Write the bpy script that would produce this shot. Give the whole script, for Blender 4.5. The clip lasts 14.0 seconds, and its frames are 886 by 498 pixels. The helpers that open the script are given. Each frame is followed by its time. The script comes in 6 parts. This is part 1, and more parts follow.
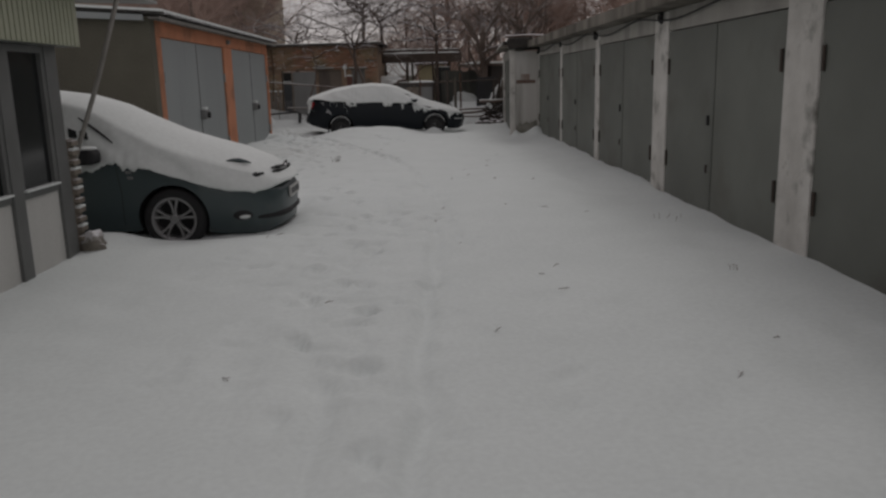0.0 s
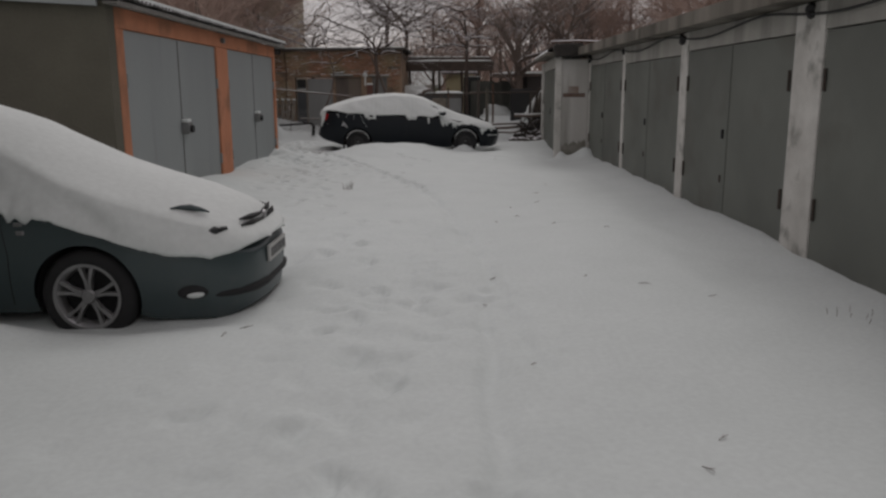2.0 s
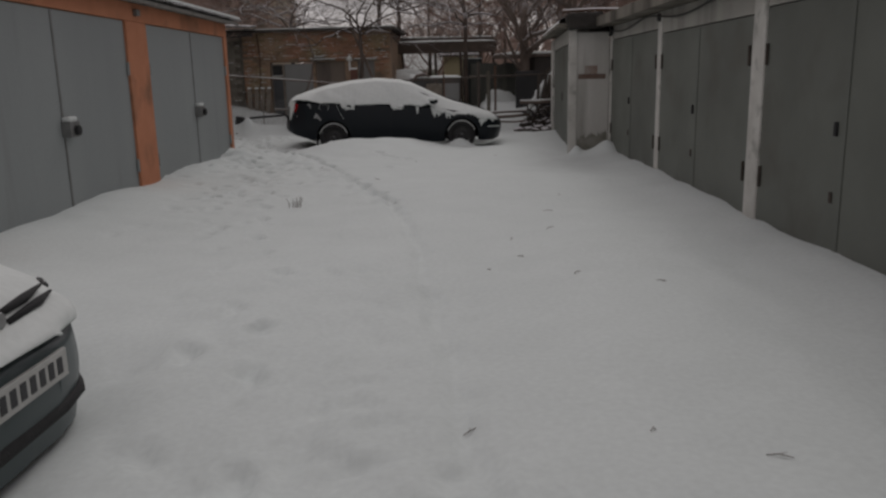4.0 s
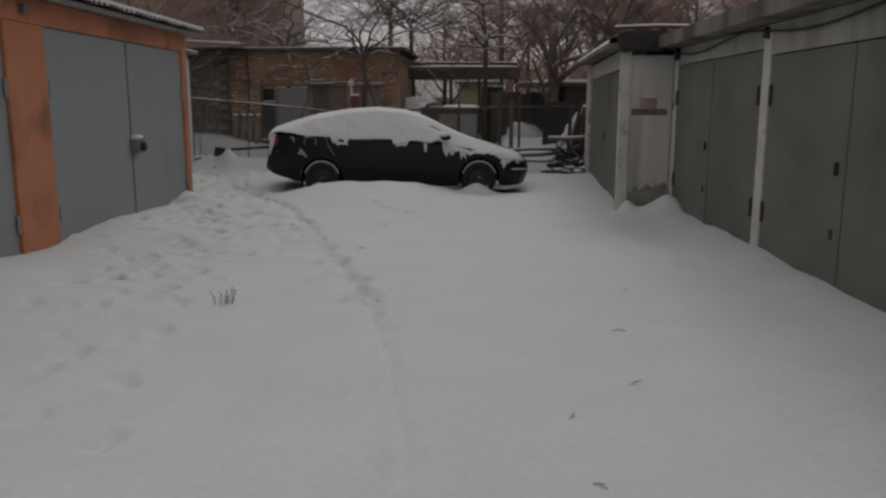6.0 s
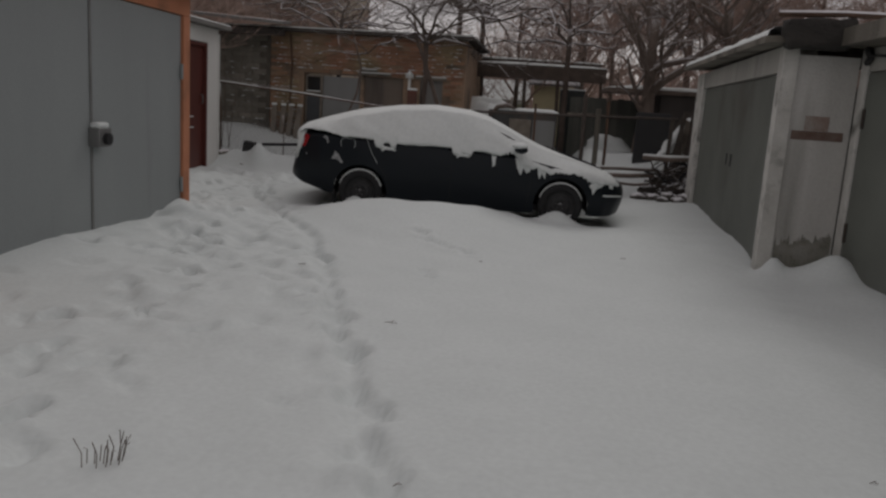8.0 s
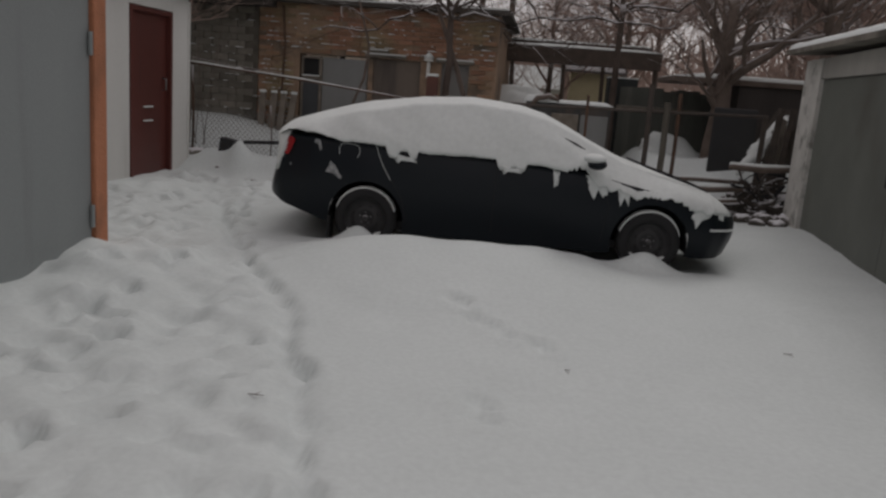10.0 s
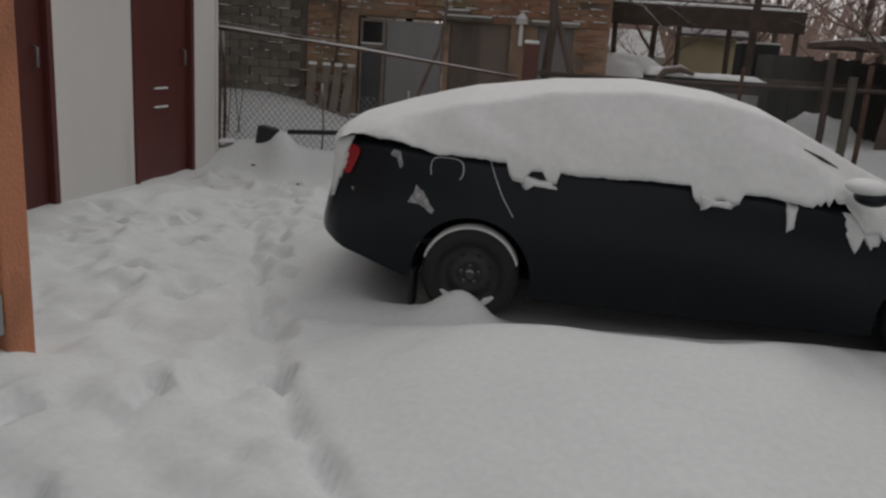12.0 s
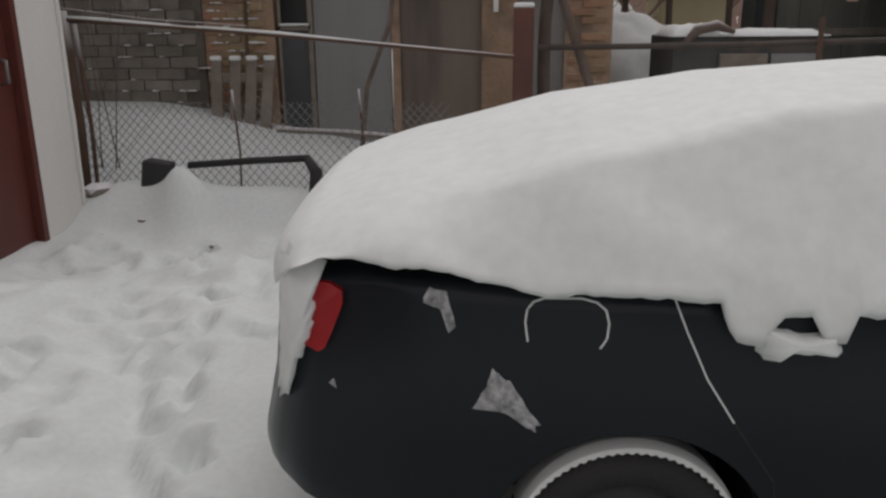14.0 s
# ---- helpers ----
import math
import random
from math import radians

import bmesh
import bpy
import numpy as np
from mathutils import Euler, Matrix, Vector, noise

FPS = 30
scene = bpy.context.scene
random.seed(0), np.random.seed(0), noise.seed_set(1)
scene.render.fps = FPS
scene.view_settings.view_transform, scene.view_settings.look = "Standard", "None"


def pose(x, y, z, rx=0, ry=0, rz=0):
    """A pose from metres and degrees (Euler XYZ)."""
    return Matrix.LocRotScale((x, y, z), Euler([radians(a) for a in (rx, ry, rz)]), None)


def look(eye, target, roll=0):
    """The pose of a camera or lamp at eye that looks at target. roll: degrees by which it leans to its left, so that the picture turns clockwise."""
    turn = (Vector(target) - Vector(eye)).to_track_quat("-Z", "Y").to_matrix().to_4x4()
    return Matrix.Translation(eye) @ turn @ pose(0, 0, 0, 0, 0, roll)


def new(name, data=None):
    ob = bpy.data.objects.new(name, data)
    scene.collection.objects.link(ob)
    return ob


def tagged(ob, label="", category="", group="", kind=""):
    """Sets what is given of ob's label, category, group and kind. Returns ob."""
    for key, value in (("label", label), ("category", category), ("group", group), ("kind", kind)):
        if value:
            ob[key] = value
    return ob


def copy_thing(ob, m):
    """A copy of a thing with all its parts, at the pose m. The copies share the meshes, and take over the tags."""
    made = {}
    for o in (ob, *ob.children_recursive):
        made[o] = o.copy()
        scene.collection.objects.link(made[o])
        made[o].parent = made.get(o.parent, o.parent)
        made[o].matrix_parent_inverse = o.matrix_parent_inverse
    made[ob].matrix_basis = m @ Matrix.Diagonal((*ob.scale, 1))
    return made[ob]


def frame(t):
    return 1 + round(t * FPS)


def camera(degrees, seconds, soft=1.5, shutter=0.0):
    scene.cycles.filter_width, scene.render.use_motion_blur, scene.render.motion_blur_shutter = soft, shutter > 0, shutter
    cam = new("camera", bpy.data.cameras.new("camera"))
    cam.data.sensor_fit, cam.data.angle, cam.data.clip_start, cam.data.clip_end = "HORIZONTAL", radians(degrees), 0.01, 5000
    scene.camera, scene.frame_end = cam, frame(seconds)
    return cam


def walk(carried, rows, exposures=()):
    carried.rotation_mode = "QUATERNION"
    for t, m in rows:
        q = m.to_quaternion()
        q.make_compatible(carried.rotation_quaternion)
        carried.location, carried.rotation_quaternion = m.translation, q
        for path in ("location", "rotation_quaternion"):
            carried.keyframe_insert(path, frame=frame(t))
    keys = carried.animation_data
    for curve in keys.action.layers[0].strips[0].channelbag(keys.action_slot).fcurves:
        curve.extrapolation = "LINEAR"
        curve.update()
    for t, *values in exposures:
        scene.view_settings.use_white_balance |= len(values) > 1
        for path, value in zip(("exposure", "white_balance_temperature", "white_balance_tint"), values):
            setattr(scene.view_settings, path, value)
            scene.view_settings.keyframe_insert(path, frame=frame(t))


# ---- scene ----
cam = camera(58.96, 14.0, soft=2.5)
# seconds, eye x y z, yaw, pitch, lean
PATH = [
    (0.0, 0.001, -0.436, 1.415, -1.23, -12.19, 1.43),
    (0.4, 0.000, -0.000, 1.381, 0.36, -10.23, 0.98),
    (0.5, -0.015, 0.152, 1.384, 1.01, -10.22, 0.36),
    (1.0, -0.048, 0.931, 1.408, 1.75, -10.75, 1.17),
    (1.5, -0.109, 1.640, 1.450, 2.78, -9.25, 1.43),
    (2.0, -0.173, 2.391, 1.432, 0.12, -11.46, 0.23),
    (2.5, -0.113, 3.079, 1.441, 1.82, -12.31, 1.61),
    (3.0, -0.068, 3.818, 1.474, 1.24, -12.67, 0.40),
    (3.2, -0.010, 4.129, 1.449, 0.88, -13.51, 1.29),
    (5.3, 0.207, 7.451, 1.353, 1.03, -10.19, 1.05),
    (5.5, 0.177, 7.739, 1.378, 3.28, -10.96, 0.37),
    (6.0, 0.153, 8.550, 1.418, 1.80, -10.48, -0.09),
    (6.5, 0.121, 9.264, 1.404, 4.30, -10.38, 1.28),
    (7.0, 0.039, 10.069, 1.394, 7.09, -10.49, -0.12),
    (7.5, 0.045, 10.708, 1.396, 3.88, -11.00, 0.09),
    (8.0, -0.121, 11.426, 1.400, 5.69, -10.53, -3.71),
    (8.2, -0.123, 11.681, 1.403, 5.32, -10.80, -2.34),
    (10.3, -0.878, 14.825, 1.435, 5.76, -11.83, -4.91),
    (10.5, -0.951, 15.098, 1.438, 3.13, -12.86, -5.20),
    (11.0, -1.221, 15.820, 1.440, -1.59, -12.71, -6.22),
    (11.5, -1.490, 16.513, 1.478, 4.32, -13.66, -3.41),
    (12.0, -1.680, 17.061, 1.466, 9.64, -14.25, -4.09),
    (12.5, -1.946, 17.679, 1.475, 9.29, -12.62, -4.65),
    (13.0, -2.158, 18.373, 1.483, 9.78, -14.48, -2.98),
    (13.5, -2.399, 19.056, 1.481, 5.70, -14.12, -1.71),
    (14.0, -2.576, 19.710, 1.481, 4.45, -16.08, 0.50),
]
walk(cam, [(t, pose(x, y, z, 90 + pitch, 0, yaw) @ pose(0, 0, 0, 0, 0, -lean)) for t, x, y, z, yaw, pitch, lean in PATH],
     exposures=[(0.0, -0.02), (1.5, -0.03), (2.0, 0.2), (2.5, 0.32), (3.0, 0.12), (5.5, 0.02), (8.0, 0.0), (10.3, 0.22), (11.0, 0.24), (11.5, 0.35), (12.0, 0.43), (12.5, 0.45), (13.0, 0.73), (13.5, 0.81), (14.0, 0.9)])

# ---- sky and light: a flat winter overcast with a broad, weak sun ----
world = bpy.data.worlds.new("overcast_sky")
scene.world = world
world.use_nodes = True
wn, wl = world.node_tree.nodes, world.node_tree.links
sky = wn.new("ShaderNodeTexSky")
sky.sky_type, sky.sun_disc = "NISHITA", False
sky.sun_elevation, sky.sun_rotation = radians(46), radians(11)
cloud = wn.new("ShaderNodeTexNoise")
cloud.inputs["Scale"].default_value, cloud.inputs["Detail"].default_value = 1.6, 3.0
veil = wn.new("ShaderNodeMix")
veil.data_type = "RGBA"
veil.inputs["A"].default_value, veil.inputs["B"].default_value = (3.75, 3.42, 3.42, 1), (4.5, 4.12, 4.12, 1)
over = wn.new("ShaderNodeMix")
over.data_type = "RGBA"
over.inputs["Factor"].default_value = 0.93
wl.new(cloud.outputs["Fac"], veil.inputs["Factor"])
wl.new(sky.outputs["Color"], over.inputs["A"])
wl.new(veil.outputs["Result"], over.inputs["B"])
wl.new(over.outputs["Result"], wn["Background"].inputs["Color"])
wn["Background"].inputs["Strength"].default_value = 0.102

sun = new("sun", bpy.data.lights.new("sun", "SUN"))
sun.data.energy, sun.data.angle, sun.data.color = 0.44, radians(24), (1.0, 0.97, 0.94)
sun.matrix_world = look((1, 15, 16), (-2, 0, 0))
tagged(sun, kind="structure")


# ---- materials ----
def mat(name, a, b=None, scale=3.0, rough=0.85, bump=0.25, grain=70.0, metal=0.0, stain=None, streak=False, dust=0.0, rnd=0.0, coat=0.0,
        spec=0.4, sub=0.0):
    """a, b: two base colours mixed by a broad noise; grain: fine noise; stain: (colour, scale, from, to); dust: snow on upward faces."""
    m = bpy.data.materials.new(name)
    m.use_nodes = True
    n, l = m.node_tree.nodes, m.node_tree.links
    p = n["Principled BSDF"]
    geo = n.new("ShaderNodeNewGeometry")
    at = geo.outputs["Position"]
    if streak:
        sq = n.new("ShaderNodeVectorMath")
        sq.operation = "MULTIPLY"
        sq.inputs[1].default_value = (1, 1, 0.12)
        l.new(at, sq.inputs[0])
        wide_at = sq.outputs[0]
    else:
        wide_at = at

    def noise_node(s, detail, where, lo, hi):
        t = n.new("ShaderNodeTexNoise")
        t.inputs["Scale"].default_value, t.inputs["Detail"].default_value = s, detail
        l.new(where, t.inputs["Vector"])
        r = n.new("ShaderNodeMapRange")
        r.inputs["From Min"].default_value, r.inputs["From Max"].default_value = lo, hi
        l.new(t.outputs["Fac"], r.inputs["Value"])
        return r.outputs["Result"]

    def mix(fac, ca, cb):
        x = n.new("ShaderNodeMix")
        x.data_type = "RGBA"
        for sock, v in (("Factor", fac), ("A", ca), ("B", cb)):
            if isinstance(v, bpy.types.NodeSocket):
                l.new(v, x.inputs[sock])
            else:
                x.inputs[sock].default_value = (*v, 1) if isinstance(v, tuple) else v
        return x.outputs["Result"]

    b = b or tuple(c * 0.8 for c in a)
    col = mix(noise_node(scale, 5, wide_at, 0.3, 0.7), a, b)
    fine = noise_node(grain, 3, at, 0.2, 0.8)
    col = mix(fine, col, mix(0.12, col, (0.02, 0.02, 0.02)))
    if stain:
        c, s, lo, hi = stain
        col = mix(noise_node(s, 6, wide_at, lo, hi), col, c)
    if rnd:
        info = n.new("ShaderNodeObjectInfo")
        hsv = n.new("ShaderNodeHueSaturation")
        r = n.new("ShaderNodeMapRange")
        r.inputs["To Min"].default_value, r.inputs["To Max"].default_value = 1 - rnd, 1 + rnd
        l.new(info.outputs["Random"], r.inputs["Value"])
        l.new(r.outputs["Result"], hsv.inputs["Value"])
        l.new(col, hsv.inputs["Color"])
        col = hsv.outputs["Color"]
    if dust:
        sep = n.new("ShaderNodeSeparateXYZ")
        l.new(geo.outputs["Normal"], sep.inputs[0])
        r = n.new("ShaderNodeMapRange")
        r.inputs["From Min"].default_value, r.inputs["From Max"].default_value = 0.45, 0.75
        r.inputs["To Max"].default_value = dust
        l.new(sep.outputs["Z"], r.inputs["Value"])
        col = mix(r.outputs["Result"], col, (0.8, 0.8, 0.82))
    l.new(col, p.inputs["Base Color"])
    p.inputs["Roughness"].default_value, p.inputs["Metallic"].default_value = rough, metal
    p.inputs["Specular IOR Level"].default_value = spec
    p.inputs["Coat Weight"].default_value = coat
    p.inputs["Coat Roughness"].default_value = 0.12
    if sub:
        p.inputs["Subsurface Weight"].default_value, p.inputs["Subsurface Scale"].default_value = sub, 0.02
    if bump:
        bp = n.new("ShaderNodeBump")
        bp.inputs["Strength"].default_value, bp.inputs["Distance"].default_value = bump, 0.02
        l.new(fine, bp.inputs["Height"])
        l.new(bp.outputs["Normal"], p.inputs["Normal"])
    return m


SNOW = mat("snow", (0.70, 0.745, 0.735), (0.665, 0.71, 0.70), 1.5, 0.75, 0.012, 30, spec=0.25)
SNOW_CAR = mat("car_snow", (0.735, 0.77, 0.755), (0.70, 0.735, 0.72), 2.5, 0.8, 0.018, 22, spec=0.2)
PLASTER = mat("grey_plaster", (0.43, 0.42, 0.385), (0.31, 0.302, 0.275), 2.2, 0.9, 0.4, 60, stain=((0.13, 0.135, 0.115), 1.7, 0.55, 0.78), streak=True)
PIER = mat("whitewashed_pier", (0.67, 0.66, 0.62), (0.50, 0.49, 0.455), 3.5, 0.9, 0.45, 50, stain=((0.16, 0.16, 0.14), 4.0, 0.55, 0.75))
FLANK = mat("stained_flank", (0.62, 0.61, 0.58), (0.47, 0.46, 0.43), 2.5, 0.92, 0.3, 40, stain=((0.16, 0.155, 0.13), 1.9, 0.54, 0.78), streak=True)
CONCRETE = mat("concrete_slab", (0.25, 0.23, 0.195), (0.15, 0.138, 0.115), 2.5, 0.92, 0.5, 45, stain=((0.065, 0.058, 0.046), 1.7, 0.44, 0.66), streak=True, dust=0.9)
GATE_GREY = mat("grey_green_gate_paint", (0.160, 0.171, 0.150), (0.120, 0.128, 0.112), 1.3, 0.6, 0.12, 90, stain=((0.075, 0.066, 0.052), 1.1, 0.55, 0.85), rnd=0.08)
GATE_BLUE = mat("blue_grey_gate_paint", (0.312, 0.337, 0.335), (0.268, 0.291, 0.291), 0.9, 0.55, 0.1, 90, stain=((0.17, 0.175, 0.17), 2.4, 0.6, 0.95), streak=True)
ORANGE = mat("orange_plaster", (0.58, 0.245, 0.135), (0.47, 0.19, 0.10), 2.5, 0.9, 0.4, 60, stain=((0.24, 0.12, 0.07), 2.0, 0.50, 0.76))
OLIVE = mat("olive_rough_plaster", (0.135, 0.127, 0.098), (0.10, 0.094, 0.073), 1.2, 0.95, 0.6, 30)
WHITEWALL = mat("white_render", (0.72, 0.72, 0.69), (0.64, 0.64, 0.61), 1.5, 0.9, 0.07, 60, stain=((0.45, 0.44, 0.41), 1.5, 0.6, 0.85), streak=True)
REDDOOR = mat("oxblood_door_paint", (0.118, 0.032, 0.025), (0.090, 0.025, 0.020), 2.0, 0.5, 0.1, 80, stain=((0.05, 0.02, 0.018), 3.0, 0.6, 0.8), streak=True)
RIM_BLACK = mat("black_steel_rim", (0.034, 0.034, 0.035), (0.045, 0.045, 0.045), 9.0, 0.55, 0.15, 80)
HUB_GREY = mat("dusted_hub", (0.10, 0.10, 0.10), (0.045, 0.045, 0.045), 30.0, 0.7, 0.3, 90, dust=0.5)
BRICK_RED = mat("red_brick", (0.345, 0.182, 0.12), (0.29, 0.165, 0.105), 3.0, 0.92, 0.6, 60, stain=((0.26, 0.20, 0.122), 0.9, 0.46, 0.6), dust=0.75, rnd=0.22)
BRICK_GREY = mat("grey_block", (0.235, 0.215, 0.182), (0.15, 0.140, 0.115), 5.0, 0.95, 0.5, 60, dust=0.5, rnd=0.18)
MORTAR = mat("mortar", (0.135, 0.122, 0.10), (0.10, 0.09, 0.075), 6.0, 0.95, 0.5, 60)
MORTAR_RED = mat("crumbling_render", (0.345, 0.24, 0.165), (0.265, 0.185, 0.125), 2.0, 0.95, 0.8, 18, stain=((0.13, 0.105, 0.08), 1.3, 0.5, 0.65))
WOOD = mat("weathered_wood", (0.25, 0.22, 0.18), (0.165, 0.14, 0.115), 6.0, 0.9, 0.5, 80, dust=0.8)
BARK = mat("winter_bark", (0.18, 0.14, 0.117), (0.115, 0.09, 0.074), 5.0, 0.95, 0.5, 60, dust=0.45)
# paler than BARK: the haze of distance is painted into this colour
HAZY_TWIG = mat("haze_paled_twigs", (0.39, 0.285, 0.24), (0.29, 0.21, 0.175), 1.0, 0.95, 0.0, 60)
STEEL = mat("galvanised_steel", (0.26, 0.265, 0.26), (0.19, 0.19, 0.185), 5.0, 0.5, 0.1, 80, metal=0.5)
RUST = mat("rusty_pipe", (0.13, 0.075, 0.05), (0.085, 0.055, 0.04), 7.0, 0.85, 0.4, 70, dust=0.9)
DARK = mat("dark_rubber", (0.026, 0.026, 0.027), (0.02, 0.02, 0.021), 8.0, 0.8, 0.3, 90)
CABLE = mat("black_cable", (0.02, 0.02, 0.02), None, 5.0, 0.6, 0.0)
NAVY = mat("navy_car_paint", (0.0085, 0.012, 0.0165), (0.0105, 0.014, 0.018), 1.0, 0.30, 0.02, 160, spec=0.22, coat=0.0)
TEAL = mat("teal_grey_car_paint", (0.040, 0.062, 0.066), (0.05, 0.07, 0.073), 1.5, 0.42, 0.04, 160, spec=0.5, coat=0.25, stain=((0.09, 0.095, 0.095), 3.0, 0.6, 0.9))
FROST = mat("thin_frost", (0.52, 0.53, 0.53), (0.14, 0.15, 0.155), 42.0, 0.7, 0.3, 90)
GLASS_DARK = mat("dark_window_glass", (0.012, 0.014, 0.015), (0.02, 0.022, 0.022), 2.0, 0.12, 0.0, spec=0.5)
ALLOY = mat("silver_alloy", (0.36, 0.36, 0.36), (0.25, 0.25, 0.25), 6.0, 0.42, 0.1, 90, metal=0.6, dust=0.5)
RED_LENS = mat("red_lamp_lens", (0.42, 0.018, 0.022), (0.33, 0.014, 0.018), 9.0, 0.25, 0.0)
CLEAR_LENS = mat("clear_lamp_lens", (0.30, 0.31, 0.32), (0.2, 0.2, 0.21), 9.0, 0.2, 0.0)
PLATE = mat("number_plate", (0.55, 0.55, 0.53), (0.45, 0.45, 0.43), 9.0, 0.5, 0.1)
INK = mat("plate_marks", (0.04, 0.04, 0.045), None, 9.0, 0.5, 0.0)
SIDING = mat("cream_metal_siding", (0.45, 0.465, 0.35), (0.385, 0.40, 0.30), 2.0, 0.6, 0.15, 80)
KIOSK_WHITE = mat("white_kiosk_panel", (0.60, 0.60, 0.57), (0.50, 0.50, 0.475), 1.5, 0.6, 0.15, 70, stain=((0.3, 0.3, 0.28), 2.0, 0.62, 0.85), streak=True)
KIOSK_FRAME = mat("grey_window_frame", (0.16, 0.165, 0.16), (0.12, 0.125, 0.12), 4.0, 0.5, 0.1, 80)
SHEET = mat("blue_grey_sheet", (0.24, 0.245, 0.24), (0.185, 0.188, 0.18), 2.0, 0.7, 0.2, 60, stain=((0.07, 0.055, 0.045), 2.0, 0.55, 0.75), streak=True)
BEIGE = mat("brown_house_render", (0.38, 0.33, 0.255), (0.30, 0.26, 0.20), 0.5, 0.95, 0.4, 20, stain=((0.20, 0.165, 0.125), 0.5, 0.5, 0.75))
ASBESTOS = mat("corrugated_sheet", (0.21, 0.205, 0.19), (0.15, 0.145, 0.138), 3.0, 0.92, 0.4, 50, dust=0.92)
YELLOW = mat("yellow_panel", (0.64, 0.57, 0.36), (0.55, 0.48, 0.30), 3.0, 0.8, 0.2)
FADED = mat("brick_blotch", (0.30, 0.225, 0.19), (0.42, 0.40, 0.37), 7.0, 0.92, 0.4, 50)
REDMARK = mat("faded_red_paint", (0.14, 0.078, 0.06), (0.21, 0.16, 0.135), 9.0, 0.9, 0.4, 60)
SCRAP = mat("scrap_iron", (0.05, 0.042, 0.036), (0.085, 0.066, 0.054), 9, 0.85, 0.4)


# ---- mesh helpers ----
def box(bm, x0, x1, y0, y1, z0, z1, bevel=0.0, turn=None):
    made = bmesh.ops.create_cube(bm, size=1.0)["verts"]
    m = Matrix.Translation(((x0 + x1) / 2, (y0 + y1) / 2, (z0 + z1) / 2)) @ (turn or Matrix()) @ Matrix.Diagonal((abs(x1 - x0), abs(y1 - y0), abs(z1 - z0), 1))
    bmesh.ops.transform(bm, matrix=m, verts=made)
    if bevel:
        edges = list({e for v in made for e in v.link_edges})
        bmesh.ops.bevel(bm, geom=edges, offset=bevel, segments=2, profile=0.6, affect="EDGES")
    return bm


def tube(bm, pts, radii, sides=6, cap=True):
    """A tube along pts with a radius at each."""
    pts = [Vector(p) for p in pts]
    rings = []
    for i, p in enumerate(pts):
        d = (pts[min(i + 1, len(pts) - 1)] - pts[max(i - 1, 0)]).normalized()
        u = d.cross(Vector((0.31, 0.17, 0.93)) if abs(d.z) < 0.9 else Vector((1, 0.2, 0))).normalized()
        w = d.cross(u)
        r = radii[i] if isinstance(radii, (list, tuple)) else radii
        rings.append([bm.verts.new(p + (u * math.cos(a) + w * math.sin(a)) * r) for a in (2 * math.pi * k / sides for k in range(sides))])
    for a, b in zip(rings, rings[1:]):
        for k in range(sides):
            bm.faces.new((a[k], a[(k + 1) % sides], b[(k + 1) % sides], b[k]))
    if cap:
        bm.faces.new(rings[0][::-1])
        bm.faces.new(rings[-1])
    return bm


def slab(bm, outline, lift, axis="z"):
    """A plate: outline is a list of 3D points in one plane, lift the vector of its thickness."""
    lift = Vector(lift)
    low = [bm.verts.new(p) for p in outline]
    top = [bm.verts.new(Vector(p) + lift) for p in outline]
    n = len(low)
    bm.faces.new(low[::-1])
    bm.faces.new(top)
    for i in range(n):
        bm.faces.new((low[i], low[(i + 1) % n], top[(i + 1) % n], top[i]))
    return bm


def lathe(bm, profile, sides=36, centre=(0, 0, 0)):
    """profile: (radius, y) pairs turned about the y axis."""
    c = Vector(centre)
    rings = []
    for r, y in profile:
        rings.append([bm.verts.new(c + Vector((r * math.cos(a), y, r * math.sin(a)))) for a in (2 * math.pi * k / sides for k in range(sides))])
    for a, b in zip(rings, rings[1:]):
        for k in range(sides):
            bm.faces.new((a[k], a[(k + 1) % sides], b[(k + 1) % sides], b[k]))
    return bm


def root_of(ob):
    while ob.parent:
        ob = ob.parent
    return ob


def part(name, bm, material, parent, label="", local=False, smooth=False):
    """Links a bmesh as one mesh under a thing or part. Points are in world metres, or in the thing's own with local."""
    if not local:
        bmesh.ops.translate(bm, vec=-root_of(parent).location, verts=bm.verts)
    bmesh.ops.recalc_face_normals(bm, faces=bm.faces)
    me = bpy.data.meshes.new(name)
    bm.to_mesh(me)
    bm.free()
    me.materials.append(material)
    if smooth:
        me.shade_smooth()
    ob = new(name, me)
    ob.parent = parent
    return tagged(ob, label)


def thing(name, base, label, category, group="", kind="", turn=0.0):
    ob = new(name)
    ob.location = base
    ob.rotation_euler = (0, 0, radians(turn))
    ob.empty_display_size = 0.1
    return tagged(ob, label, category, group, kind)


def solo(name, bm, material, label, category, group="", kind="", smooth=False):
    """A thing of a single mesh, points in world metres."""
    bmesh.ops.recalc_face_normals(bm, faces=bm.faces)
    me = bpy.data.meshes.new(name)
    bm.to_mesh(me)
    bm.free()
    me.materials.append(material)
    if smooth:
        me.shade_smooth()
    return tagged(new(name, me), label, category, group, kind)


def new_bm():
    return bmesh.new()


def lerp(x, xs, ys):
    return float(np.interp(x, xs, ys))


def wob(x, y=0.0, z=0.0, s=1.0):
    return noise.noise(Vector((x * s, y * s, z * s)))


